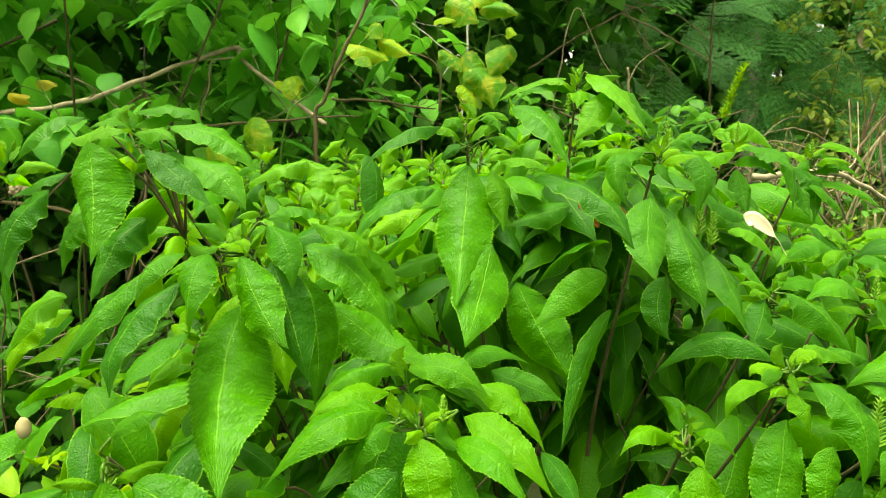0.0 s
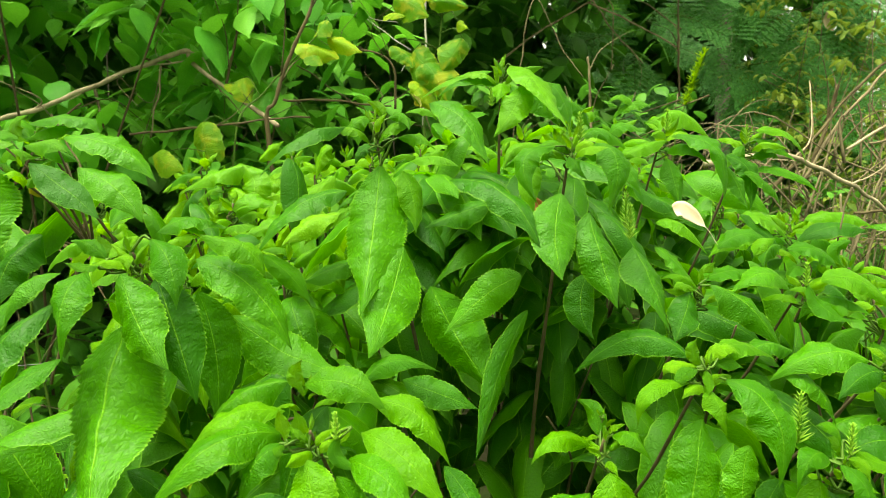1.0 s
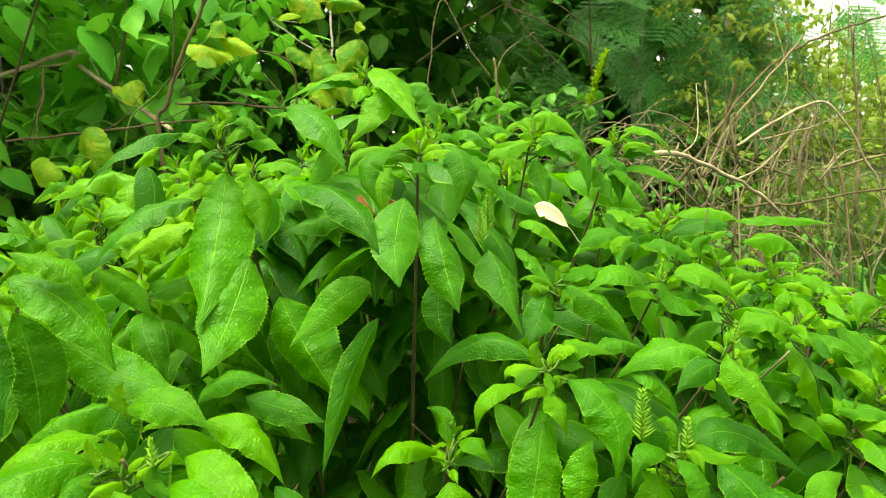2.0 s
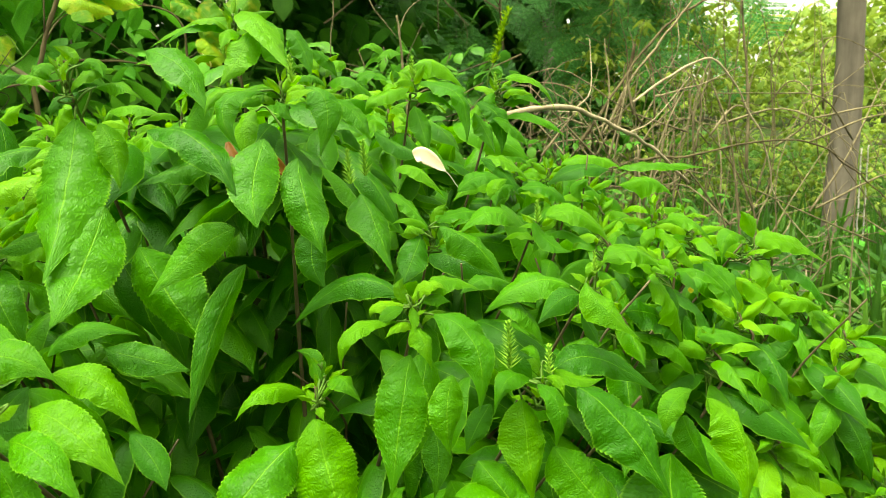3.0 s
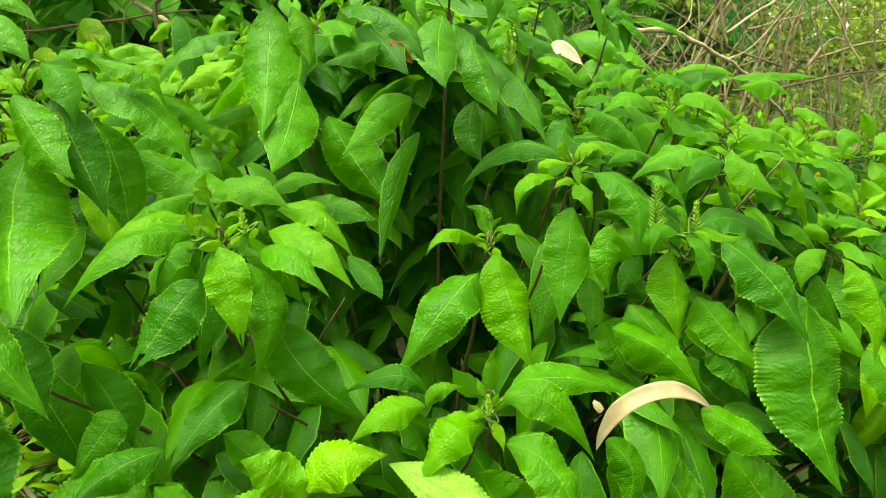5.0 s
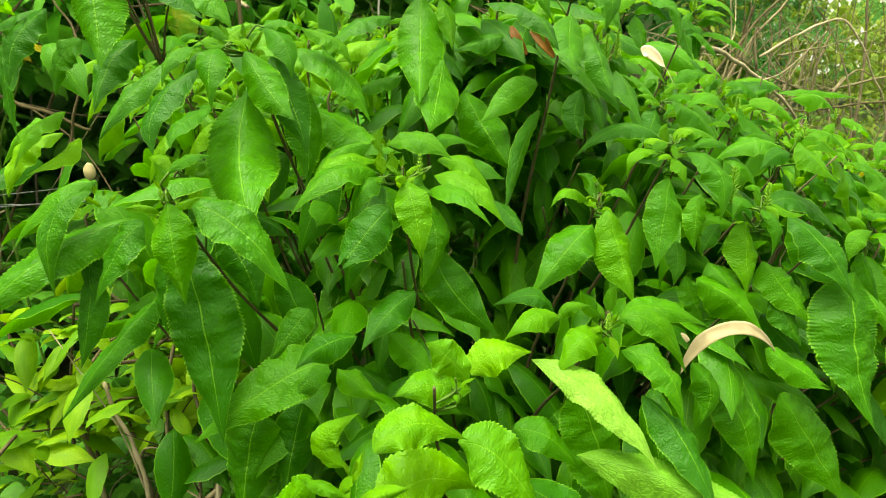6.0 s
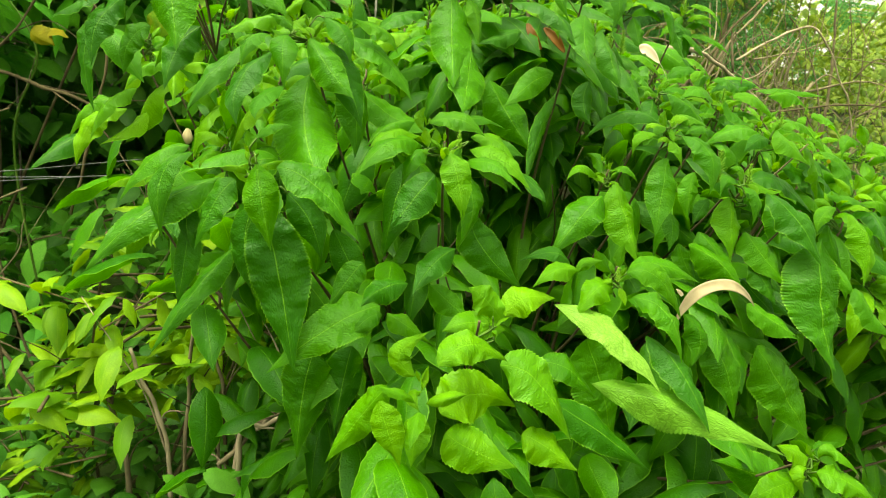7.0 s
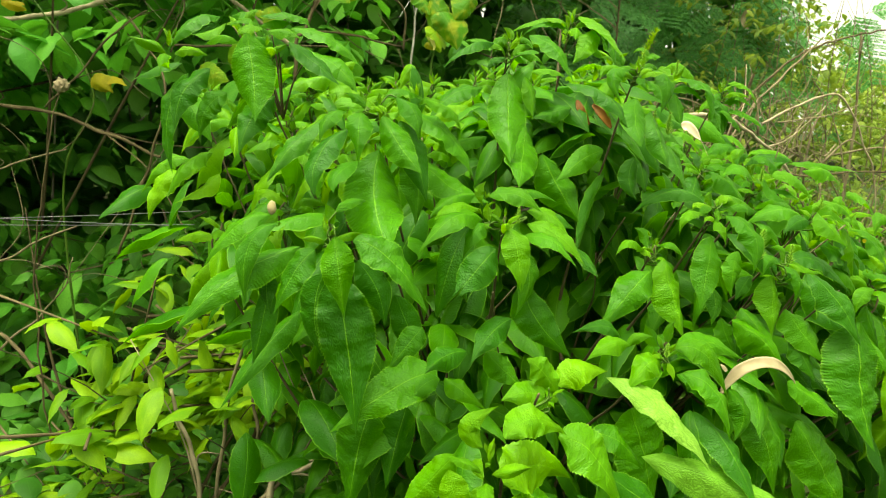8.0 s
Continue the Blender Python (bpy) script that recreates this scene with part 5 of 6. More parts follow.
for i in range(260):
    at = Vector((rng.uniform(-0.02, 0.36), rng.uniform(0.80, 1.0), rng.uniform(0.35, 1.12)))
    ln = rng.uniform(0.09, 0.13)
    kept.append(aim(rng, at - ROOT, ln, ln * rng.uniform(0.34, 0.44), rng.gauss(-math.pi / 2, 1.0), rng.uniform(0.3, 1.2), rng.uniform(-30, 30)))
inner = kept
tagged(part("inner_foliage", scatter("inner_foliage", inner_leaf, inner, LEAF["m"]), shrub, "shaded inner leaves between the stems"), kind="stuff")

# fine bare twigs between the inner leaves
rng = random.Random(77)
for i in range(40):
    a = Vector((rng.uniform(-0.25, 0.75), rng.uniform(0.62, 0.95), rng.uniform(0.45, 0.95)))
    b = a + Vector((rng.gauss(0, 0.10), rng.uniform(-0.20, 0.02), rng.uniform(0.10, 0.26)))
    wob = Vector((rng.gauss(0, 0.02), rng.gauss(0, 0.02), 0))
    part("side_stem", tubes("side_stem", [([p - ROOT for p in smooth_line([a.lerp(ROOT + Vector((0, 0, 0.3)), 0.6), a, a.lerp(b, 0.5) + wob, b], 4)], 0.0026, 0.0010)], STEM if i % 3 else TWIG, 5, 0.12), shrub)

# ---- loose dry leaves on the shrub ----
def strip_leaf(name, pts, width, material, label, category, across=(0, 0, 1), cup=0.15, point=0.6, stalked=False, tailed=False, facing=None):
    """A long dry leaf or strip along a line, slightly cupped."""
    line = smooth_line(pts, 8)
    c = sum(line, Vector()) / len(line)
    n, nu = len(line), 7
    v, uv, f = [], [], []
    for i, p in enumerate(line):
        s = i / (n - 1)
        d = (line[min(i + 1, n - 1)] - line[max(i - 1, 0)]).normalized()
        side = Vector(across) - d * d.dot(Vector(across))
        if facing:
            side = Vector(facing).cross(d)
        side.normalize()
        nrm = side.cross(d)
        w = width * max(0.06, math.sin(math.pi * min(1, 0.04 + s * 0.94)) ** point)
        if stalked:
            w = width * max(0.05, math.sin(math.pi * min(1.0, 0.25 + s * 1.25)) ** 0.8 if s < 0.6 else 0.05)
        if tailed:
            w = width * max(0.05, min(1.0, s / 0.22) ** 0.8) * (1.0 if s < 0.55 else 1.0 - 0.88 * min(1.0, (s - 0.55) / 0.27) ** 1.2)
        for k in range(nu):
            u = -1 + 2 * k / (nu - 1)
            v.append(p - c + side * (u * w / 2) + nrm * (cup * w * (1 - u * u) + 0.03 * w * math.sin(s * 20 + u * 3)))
            uv.append(((u + 1) / 2, s))
    for i in range(n - 1):
        for k in range(nu - 1):
            q = i * nu + k
            f.append((q, q + 1, q + nu + 1, q + nu))
    ob = new(name, mesh_of(name, v, f, uv, material))
    ob.location = c
    sol = ob.modifiers.new("thickness", "SOLIDIFY")
    sol.thickness = 0.0006
    return tagged(ob, label, category)


strip_leaf("dry_leaf", [(0.331, 0.712, 1.220), (0.339, 0.712, 1.222), (0.349, 0.712, 1.216), (0.359, 0.712, 1.207), (0.368, 0.712, 1.198), (0.375, 0.712, 1.187), (0.381, 0.712, 1.178)], 0.0185, CREAM,
           "pale cream dry leaf caught on the green shrub", "leaf", (1, -0.3, 0.6), 0.16, 0.6, True, False, (-0.2, -0.85, 0.5))
strip_leaf("dry_leaf_strip", [(0.259, 0.400, 0.907), (0.264, 0.398, 0.924), (0.275, 0.396, 0.942), (0.290, 0.396, 0.951), (0.307, 0.398, 0.954), (0.325, 0.400, 0.952), (0.342, 0.403, 0.943), (0.356, 0.406, 0.931), (0.369, 0.410, 0.916), (0.383, 0.413, 0.904)], 0.0140, DRY,
           "long curled beige dry leaf lying over the shrub", "leaf", (0.1, -0.75, 0.65), 0.12, 0.5, False, True, (-0.25, -0.75, 0.60))
strip_leaf("dead_leaf", [(0.145, 0.690, 1.250), (0.150, 0.680, 1.235), (0.165, 0.680, 1.215)], 0.012, ORANGE, "orange-brown dead leaf hanging inside the shrub", "leaf", (1, 0, 0.5), 0.2)
strip_leaf("dead_leaf", [(0.170, 0.690, 1.245), (0.185, 0.680, 1.230), (0.200, 0.680, 1.212)], 0.013, ORANGE, "orange-brown dead leaf hanging inside the shrub", "leaf", (0.6, 0, 1), 0.2)


# ---- ground ----
def ground_sheet():
    xs = np.concatenate([[-400, -120, -40, -15], np.linspace(-8, 10, 73), [16, 40, 120, 400]])
    ys = np.concatenate([[-400, -120, -40, -12], np.linspace(-5, 13, 73), [20, 45, 130, 400]])
    v = []
    for y in ys:
        for x in xs:
            v.append((x, y, 0.05 * noise.noise(Vector((x * 0.5, y * 0.5, 0))) - 0.03 - 0.02 * max(0, min(20, math.hypot(x, y) - 6))))
    nx = len(xs)
    f = [(j * nx + i, j * nx + i + 1, (j + 1) * nx + i + 1, (j + 1) * nx + i) for j in range(len(ys) - 1) for i in range(nx - 1)]
    ob = new("ground", mesh_of("ground", v, f, None, GROUND))
    return tagged(ob, "grassy ground with patches of bare soil", "ground", kind="structure")


ground_sheet()


# ---- plants behind ----
def thicket(name, label, category, box, count, size, material, seed, slender=0.5, stems=8, droop=(0.1, 1.2), stem_material=None, template=None, clump=5, keep=None, lean=(0.0, 0.0)):
    """A bush: stems that fork from the ground and many leaves in sprays at their ends, within a box of (x0, x1, y0, y1, z0, z1)."""
    rng = random.Random(seed)
    x0, x1, y0, y1, z0, z1 = box
    base = Vector(((x0 + x1) / 2, (y0 + y1) / 2, 0))
    top = thing(name, base, label, category)
    mats, twigs = [], []
    while len(mats) < count:
        c = Vector((rng.uniform(x0, x1), rng.uniform(y0, y1), rng.uniform(z0, z1)))
        round_out = ((c.x - base.x) * 2 / (x1 - x0)) ** 4 + ((c.y - base.y) * 2 / (y1 - y0)) ** 4
        if round_out > 1.0 + 0.7 * noise.noise(c * (2.0 / max(0.5, y1 - y0)) + Vector((0, seed, 0))):
            continue
        if noise.noise(c * 2.2 + Vector((seed, 0, 0))) < -0.12 or (keep and not keep(c)):
            continue
        az = rng.uniform(0, 6.28)
        if len(twigs) < stems * 6:
            d = Vector((math.cos(az), math.sin(az), -0.3))
            twigs.append(([c - d * size * 2.5 - base, c - d * size - base, c + d * size * 0.4 - base], size * 0.035, size * 0.014))
        for k in range(clump):
            at = c + Vector((math.cos(az), math.sin(az), -0.25)) * (size * 0.45 * (k - clump / 2)) + Vector((rng.gauss(0, 0.1), rng.gauss(0, 0.1), rng.gauss(0, 0.08))) * size
            ln = size * rng.uniform(0.6, 1.15)
            mats.append(aim(rng, at - base, ln, ln * slender * rng.uniform(0.85, 1.2), az + (1.1 if k % 2 else -1.1) + rng.gauss(0, 0.3), rng.uniform(*droop), rng.uniform(-25, 25)))
    for i in range(stems):
        foot = Vector((rng.uniform(x0, x1) * 0.8 + base.x * 0.2 + lean[0], rng.uniform(y0, y1) + lean[1], 0.0))
        tip = Vector((foot.x - lean[0] + rng.gauss(0, 0.3), rng.uniform(y0, y1), rng.uniform(z0 * 0.5 + z1 * 0.5, z1)))
        mid = foot.lerp(tip, 0.5) + Vector((rng.gauss(0, 0.08), rng.gauss(0, 0.08), 0))
        twigs.append((smooth_line([foot - base, mid - base, tip - base], 6), 0.004 + 0.018 * size, 0.002))
    for line in twigs[len(twigs) - stems:]:
        part("stem", tubes("stem", [line], stem_material or BROWN_TWIG, 6, 0.1), top)
    tagged(part("brushwood", tubes("brushwood", twigs[:len(twigs) - stems], stem_material or BROWN_TWIG, 4, 0.1), top), kind="stuff")
    tagged(part("foliage", scatter("foliage", template or blade(5, 11, 0.14, seed, serr=0, quilt=0.004, broad=0.9, wave=0.012, turn=0.15), mats, material), top), kind="stuff")
    return top


def above_gap(c):
    """The thicket hangs over a dark hollow."""
    return not (-1.9 < c.x < -0.40 and 0.62 < c.z < 1.14 - 0.1 * (c.x + 1.1) ** 2)


thicket("thicket", "dense dark green broadleaf thicket with drooping leaves", "bush", (-3.0, -0.10, 1.85, 3.0, 0.2, 2.7), 3900, 0.165, THICKET_LEAF, 21, 0.52, 4, (0.1, 1.2), None, None, 5, above_gap)
# shade of the hollow carried by the darker leaf colour
thicket("thicket", "broadleaf undergrowth with deep shade put into its leaf colour", "bush", (-1.9, -0.25, 1.7, 2.3, 0.0, 0.85), 900, 0.10, SHADE_TONED_LEAF, 22, 0.55, 3)
thicket("undergrowth", "small green broadleaf undergrowth toned as shaded, beside dead twigs", "bush", (0.25, 1.25, 2.5, 3.0, 0.5, 1.52), 760, 0.095, SHADE_TONED_LEAF, 23, 0.6, 8)
# out of view: leaves added above the hollow to keep it dark
thicket("thicket", "unseen leafy branches added over the hollow to shade it", "bush", (-1.5, -0.70, 1.38, 1.66, 1.85, 2.15), 260, 0.150, THICKET_LEAF, 28, 0.46, 2, (0.1, 1.2), None, None, 5, None, (-0.6, 1.0))


def dome(c):
    """Rounded top of the low bush."""
    return c.z < 0.80 - 1.5 * (c.x + 0.52) ** 2 + 0.12 * noise.noise(c * 9)


thicket("lime_bush", "low yellow-green bush with thin brown stems", "bush", (-0.75, -0.30, 1.04, 1.36, 0.50, 0.92), 340, 0.108, LIME_LEAF, 24, 0.36, 4, (-0.3, 1.0), None, None, 5, dome)
thicket("undergrowth", "low green weeds under the lime bush", "weeds", (-1.2, -0.2, 0.85, 1.6, 0.05, 0.42), 850, 0.085, SHADE_TONED_LEAF, 25, 0.55, 3)
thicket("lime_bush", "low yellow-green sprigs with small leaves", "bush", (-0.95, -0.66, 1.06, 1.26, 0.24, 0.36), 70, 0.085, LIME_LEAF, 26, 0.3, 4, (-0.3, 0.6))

thicket("undergrowth", "small green leaves growing through the dead twigs", "bush", (1.2, 2.3, 2.3, 3.4, 0.05, 1.10), 620, 0.070, SHADE_TONED_LEAF, 27, 0.45, 10)


def under_sky(c):
    """The shrubs at the field stand lower to the open side."""
    return c.x / c.y < 0.70 or (c.z - 1.26) / c.y < 0.20 - 0.72 * (c.x / c.y - 0.74)


# woods farther back, toned as shaded, and an unseen canopy added to darken them
FAR = blade(3, 6, 0.12, 9, serr=0, quilt=0, wave=0)
thicket("woods", "wall of trees with deep shade put into its leaf colour", "trees", (-6.0, 1.5, 4.3, 6.4, 0.0, 4.6), 12000, 0.26, SHADE_TONED_LEAF, 31, 0.55, 16, (0.1, 1.2), BARK, FAR)
thicket("woods", "dense far wall of trees toned as shaded", "trees", (-12.0, 5.0, 9.0, 11.5, 0.0, 7.5), 11000, 0.65, SHADE_TONED_LEAF, 32, 0.6, 10, (0.1, 1.2), BARK, FAR)
thicket("woods", "trees toned dark as shaded, behind the feathery fronds", "trees", (1.8, 5.3, 7.2, 8.6, 0.0, 4.4), 4200, 0.34, SHADE_TONED_LEAF, 39, 0.55, 8, (0.1, 1.2), BARK, FAR)
thicket("added_canopy", "unseen leafy canopy added to shade the woods", "trees", (-4.5, 1.9, 3.2, 6.5, 2.9, 4.6), 5200, 0.22, SHADE_TONED_LEAF, 33, 0.5, 8, (0.1, 1.0), BARK, FAR)
thicket("woods", "trees toned as shaded at the edge of the thicket", "trees", (-7.5, -3.0, 1.5, 4.5, 0.0, 4.2), 4500, 0.26, SHADE_TONED_LEAF, 34, 0.5, 8, (0.1, 1.2), BARK, FAR)
thicket("far_shrub", "sunlit yellow-green shrubs with thin stems at the edge of the field", "bush", (2.3, 6.6, 3.7, 6.0, 0.2, 3.3), 6500, 0.085, FAR_LEAF, 35, 0.45, 26, (0.1, 1.0), TWIG, None, 5, under_sky)
thicket("far_trees", "hazy far tree line behind the field", "trees", (6.0, 40.0, 26.0, 34.0, 0.0, 4.5), 14000, 0.42, FAR_LEAF, 36, 0.6, 10, (0.1, 1.2), BARK, FAR)
thicket("far_trees", "hazy far tree line behind the field", "trees", (16.0, 34.0, 2.0, 24.0, 0.0, 4.0), 12000, 0.42, FAR_LEAF, 37, 0.6, 8, (0.1, 1.2), BARK, FAR)
thicket("weeds", "broad-leaved green weeds at the foot of the tree", "weeds", (2.2, 3.6, 1.9, 3.0, 0.05, 0.45), 700, 0.11, THICKET_LEAF, 38, 0.5, 8)


def feathery_tree():
    """Fronds with two ranks of tiny leaflets on each side branch."""
    rng = random.Random(41)
    base = Vector((3.2, 6.6, 0))
    top = thing("feathery_tree", base, "small tree with feathery blue-green fronds", "tree")
    trunk = [(smooth_line([Vector((0.1, 0.6, 0)), Vector((0, 0.5, 1.6)), Vector((0.05, 0.5, 4.2))], 6), 0.10, 0.05)]
    lines, mats = [], []
    face = Vector((0, -0.72, 0.69))
    for i in range(84):
        c = Vector((rng.uniform(1.3, 4.4), rng.uniform(4.9, 6.3), rng.uniform(1.5, 3.3))) - base
        if c.x + base.x > 4.0 and c.z > 2.4:
            continue
        fall = rng.uniform(-1.75, 0.15)
        if rng.random() < 0.5:
            fall = -math.pi - fall
        length = rng.uniform(0.42, 0.68)
        n = (face + Vector((rng.gauss(0, 0.3), rng.gauss(0, 0.2), rng.gauss(0, 0.3)))).normalized()
        d = Vector((math.cos(fall), -0.35, math.sin(fall)))
        d = (d - n * d.dot(n) * 0.7).normalized()
        line = smooth_line([c, c + d * length * 0.5 + Vector((0, 0, 0.03)), c + d * length + Vector((0, 0, -0.05))], 6)
        lines.append((line, 0.0026, 0.001))
        side = n.cross(d).normalized()
        for k in range(2, len(line)):
            for sgn in (-1, 1):
                pd = (side * sgn + d * 0.45 + Vector((0, 0, -0.12))).normalized()
                pl = length * 0.36 * (1 - 0.9 * (k / len(line) - 0.55) ** 2 - 0.35 * (k == len(line) - 1))
                lines.append(([line[k], line[k] + pd * pl], 0.0010, 0.0005))
                across = n.cross(pd).normalized()
                for j in range(15):
                    q = line[k] + pd * (pl * (j + 1) / 15)
                    for s2 in (-1, 1):
                        ld = (across * s2 + pd * 0.45).normalized()
                        mats.append(np.array(frame_of(q, q + ld * 0.031 * (1 - 0.35 * j / 15), 0.0125, n + Vector((rng.gauss(0, 0.35), 0, rng.gauss(0, 0.35))))))
    part("trunk", tubes("trunk", trunk, BARK, 9, 0.06), top, "grey-brown trunk in shade")
    tagged(part("stalk_work", tubes("stalk_work", lines, GREEN_STEM, 4), top), kind="stuff")
    tagged(part("foliage", scatter("foliage", blade(2, 4, 0.02, 1, serr=0, quilt=0, wave=0), mats, FEATHER_LEAF), top), kind="stuff")


feathery_tree()


def tree_trunk():
    base = Vector((3.21, 3.05, 0))
    top = thing("tree", base, "slender grey-brown tree trunk at the field's edge", "tree")
    line = smooth_line([(0.02, 0, -0.1), (0.0, 0, 0.45), (0.015, 0.0, 1.1), (-0.02, 0, 1.9), (-0.05, 0.05, 3.4)], 8)
    part("trunk", tubes("trunk", [(line, 0.088, 0.055)], BARK, 16, 0.025), top)
    limbs = [(smooth_line([(-0.02, 0, 1.9), (-0.3, 0.2, 2.6), (-0.5, 0.3, 3.4)], 5), 0.035, 0.01), (smooth_line([(-0.03, 0, 2.2), (0.4, 0.1, 2.9), (0.6, 0.3, 3.6)], 5), 0.03, 0.01)]
    for limb in limbs:
        part("limb", tubes("limb", [limb], BARK, 8, 0.05), top)
    rng = random.Random(5)
    mats = [aim(rng, (rng.gauss(0, 0.6), rng.gauss(0.2, 0.5), rng.uniform(3.0, 4.4)), 0.13, 0.05, rng.uniform(0, 6.28), rng.uniform(0, 1.2)) for _ in range(700)]
    tagged(part("crown", scatter("crown", blade(5, 7, 0.1, 2, serr=0, quilt=0), mats, FAR_LEAF), top), kind="stuff")


tree_trunk()


def grass_tuft(name, label, box, count, length, seed):
    rng = random.Random(seed)
    x0, x1, y0, y1 = box
    base = Vector(((x0 + x1) / 2, (y0 + y1) / 2, 0))
    mats = []
    for i in range(count):
        at = Vector((rng.uniform(x0, x1), rng.uniform(y0, y1), -0.03))
        if ((at.x - base.x) * 2 / (x1 - x0)) ** 2 + ((at.y - base.y) * 2 / (y1 - y0)) ** 2 > 1.15 + 0.9 * noise.noise(at * 1.3):
            continue
        ln = length * rng.uniform(0.5, 1.1)
        mats.append(aim(rng, at - base, ln, ln * 0.045, rng.uniform(0, 6.28), -rng.uniform(0.6, 1.35)))
    ob = new(name, scatter(name, blade(3, 11, 0.22, seed, serr=0, quilt=0), mats, GRASS))
    ob.location = base
    return tagged(ob, label, "grass", kind="stuff")


grass_tuft("tall_grass", "tall green grass beside the dead twigs", (1.2, 3.3, 1.7, 3.5), 1500, 0.74, 51)
grass_tuft("field_grass", "short pale grass on the field", (2.5, 10.0, 3.6, 12.0), 9000, 0.30, 52)


# ---- dead twigs, vines and odd pieces behind ----
def twig(label, pts, r0, r1, material=TWIG, forks=0, seed=0, name="twig", group=""):
    """A crooked twig with knots and a few side shoots."""
    line = smooth_line(pts, 10)
    base = line[0].copy()
    rng = random.Random(seed)
    wood = name == "twig"
    if wood:
        r0, r1 = r0 * 0.58, r1 * 0.52
        for i, p in enumerate(line[1:]):
            line[i + 1] = p + Vector((noise.noise(p * 14), 0.5 * noise.noise(p * 14 + Vector((7, 0, 0))), noise.noise(p * 14 + Vector((0, 9, 0))))) * 0.008
    lines = [([p - base for p in line], r0, r1)]
    for i in range(forks + 2 if wood else 0):
        k = rng.randrange(2, len(line) - 1)
        d = (line[k] - line[k - 1]).normalized()
        e = Vector((rng.gauss(0, 1), rng.gauss(0, 0.5), rng.gauss(0, 1))).normalized()
        ln = rng.uniform(0.06, 0.24)
        q = line[k] - base
        lines.append((smooth_line([q, q + (d + e * 0.7) * ln * 0.5, q + (d * 0.8 + e * 1.2) * ln], 4), r1 * 0.6, 0.0008))
    ob = new(name, tubes(name, lines, material, 7, 0.16 if wood else 0.0))
    ob.location = base
    return tagged(ob, label, "twig", group)


twig("pale dead branch arching over the thicket", [(-1.357, 2.000, 1.390), (-1.085, 2.000, 1.428), (-0.913, 2.000, 1.492), (-0.638, 2.000, 1.583), (-0.610, 2.000, 1.550), (-0.426, 1.900, 1.416), (-0.328, 1.800, 1.357)], 0.013, 0.011, PALE_TWIG, 0, 1)
twig("forked end of a dead branch", [(-0.613, 2.000, 1.554), (-0.801, 2.020, 1.542), (-1.027, 2.050, 1.448)], 0.005, 0.004, PALE_TWIG, 0, 2)
twig("thin dead twig hanging from the branch", [(-0.701, 2.000, 1.546), (-0.719, 2.000, 1.458), (-0.758, 2.000, 1.343)], 0.006, 0.004, TWIG, 0, 3)
twig("thin dead twig hanging from the branch", [(-0.602, 2.000, 1.545), (-0.532, 2.000, 1.472), (-0.477, 2.000, 1.398)], 0.003, 0.003, TWIG, 0, 4)
twig("upright brown stem with side twigs", [(-0.36, 1.78, 0.0), (-0.33, 1.76, 0.7), (-0.342, 1.750, 1.320), (-0.315, 1.750, 1.420), (-0.274, 1.750, 1.533), (-0.220, 1.750, 1.630), (-0.180, 1.750, 1.752), (-0.140, 1.750, 1.884)], 0.011, 0.007, BROWN_TWIG, 3, 5)
twig("short brown stub of a stem", [(-0.486, 1.900, 1.479), (-0.457, 1.900, 1.570), (-0.425, 1.900, 1.653)], 0.007, 0.006, BROWN_TWIG, 0, 6)
twig("horizontal brown twig in the thicket", [(-0.700, 1.750, 1.345), (-0.509, 1.750, 1.358), (-0.361, 1.750, 1.371), (-0.236, 1.750, 1.374)], 0.006, 0.004, BROWN_TWIG, 1, 7)
twig("horizontal brown twig in the thicket", [(-0.300, 1.750, 1.420), (-0.160, 1.800, 1.415), (-0.027, 1.850, 1.401)], 0.006, 0.004, BROWN_TWIG, 1, 8)
twig("long pale thin stick in the thicket", [(-0.367, 2.300, 1.570), (-0.188, 2.300, 1.447), (-0.102, 2.300, 1.399)], 0.004, 0.004, TWIG, 0, 9)
twig("long pale thin stick in the thicket", [(-0.207, 2.300, 1.806), (-0.115, 2.300, 1.706), (0.017, 2.300, 1.607)], 0.004, 0.003, PALE, 0, 10)
twig("brown dead stem in the shade", [(-0.021, 1.900, 1.396), (-0.019, 1.900, 1.505), (-0.073, 1.900, 1.551), (-0.199, 1.900, 1.560)], 0.006, 0.003, BROWN_TWIG, 2, 11)
twig("long grey stick leaning across the trees", [(0.548, 4.600, 1.823), (0.834, 4.600, 2.013), (1.249, 4.600, 2.229)], 0.012, 0.01, TWIG, 0, 40)
twig("grey dead stick among the trees", [(1.155, 4.600, 2.194), (1.485, 4.600, 2.044), (1.781, 4.600, 1.875)], 0.012, 0.009, TWIG, 1, 32)
twig("grey dead stick among the trees", [(1.173, 4.600, 2.230), (1.333, 4.600, 2.009), (1.534, 4.600, 1.783)], 0.009, 0.007, TWIG, 1, 32)
twig("grey dead stick among the trees", [(1.274, 4.700, 2.287), (1.550, 4.700, 2.210), (1.832, 4.700, 2.020)], 0.009, 0.007, TWIG, 1, 32)
twig("grey dead stick among the trees", [(1.192, 4.600, 2.248), (1.328, 4.600, 2.156), (1.322, 4.600, 1.748)], 0.008, 0.006, TWIG, 0, 31)
twig("thin upright brown stem in shade", [(1.758, 4.500, 1.548), (1.735, 4.500, 2.025), (1.751, 4.500, 2.451)], 0.014, 0.01, BROWN_TWIG, 1, 33)
twig("thin dead twig in the shade", [(0.30, 2.60, 0.0), (0.36, 2.55, 1.0), (0.449, 2.500, 1.766), (0.555, 2.500, 1.645), (0.642, 2.500, 1.523)], 0.004, 0.003, TWIG, 0, 18)
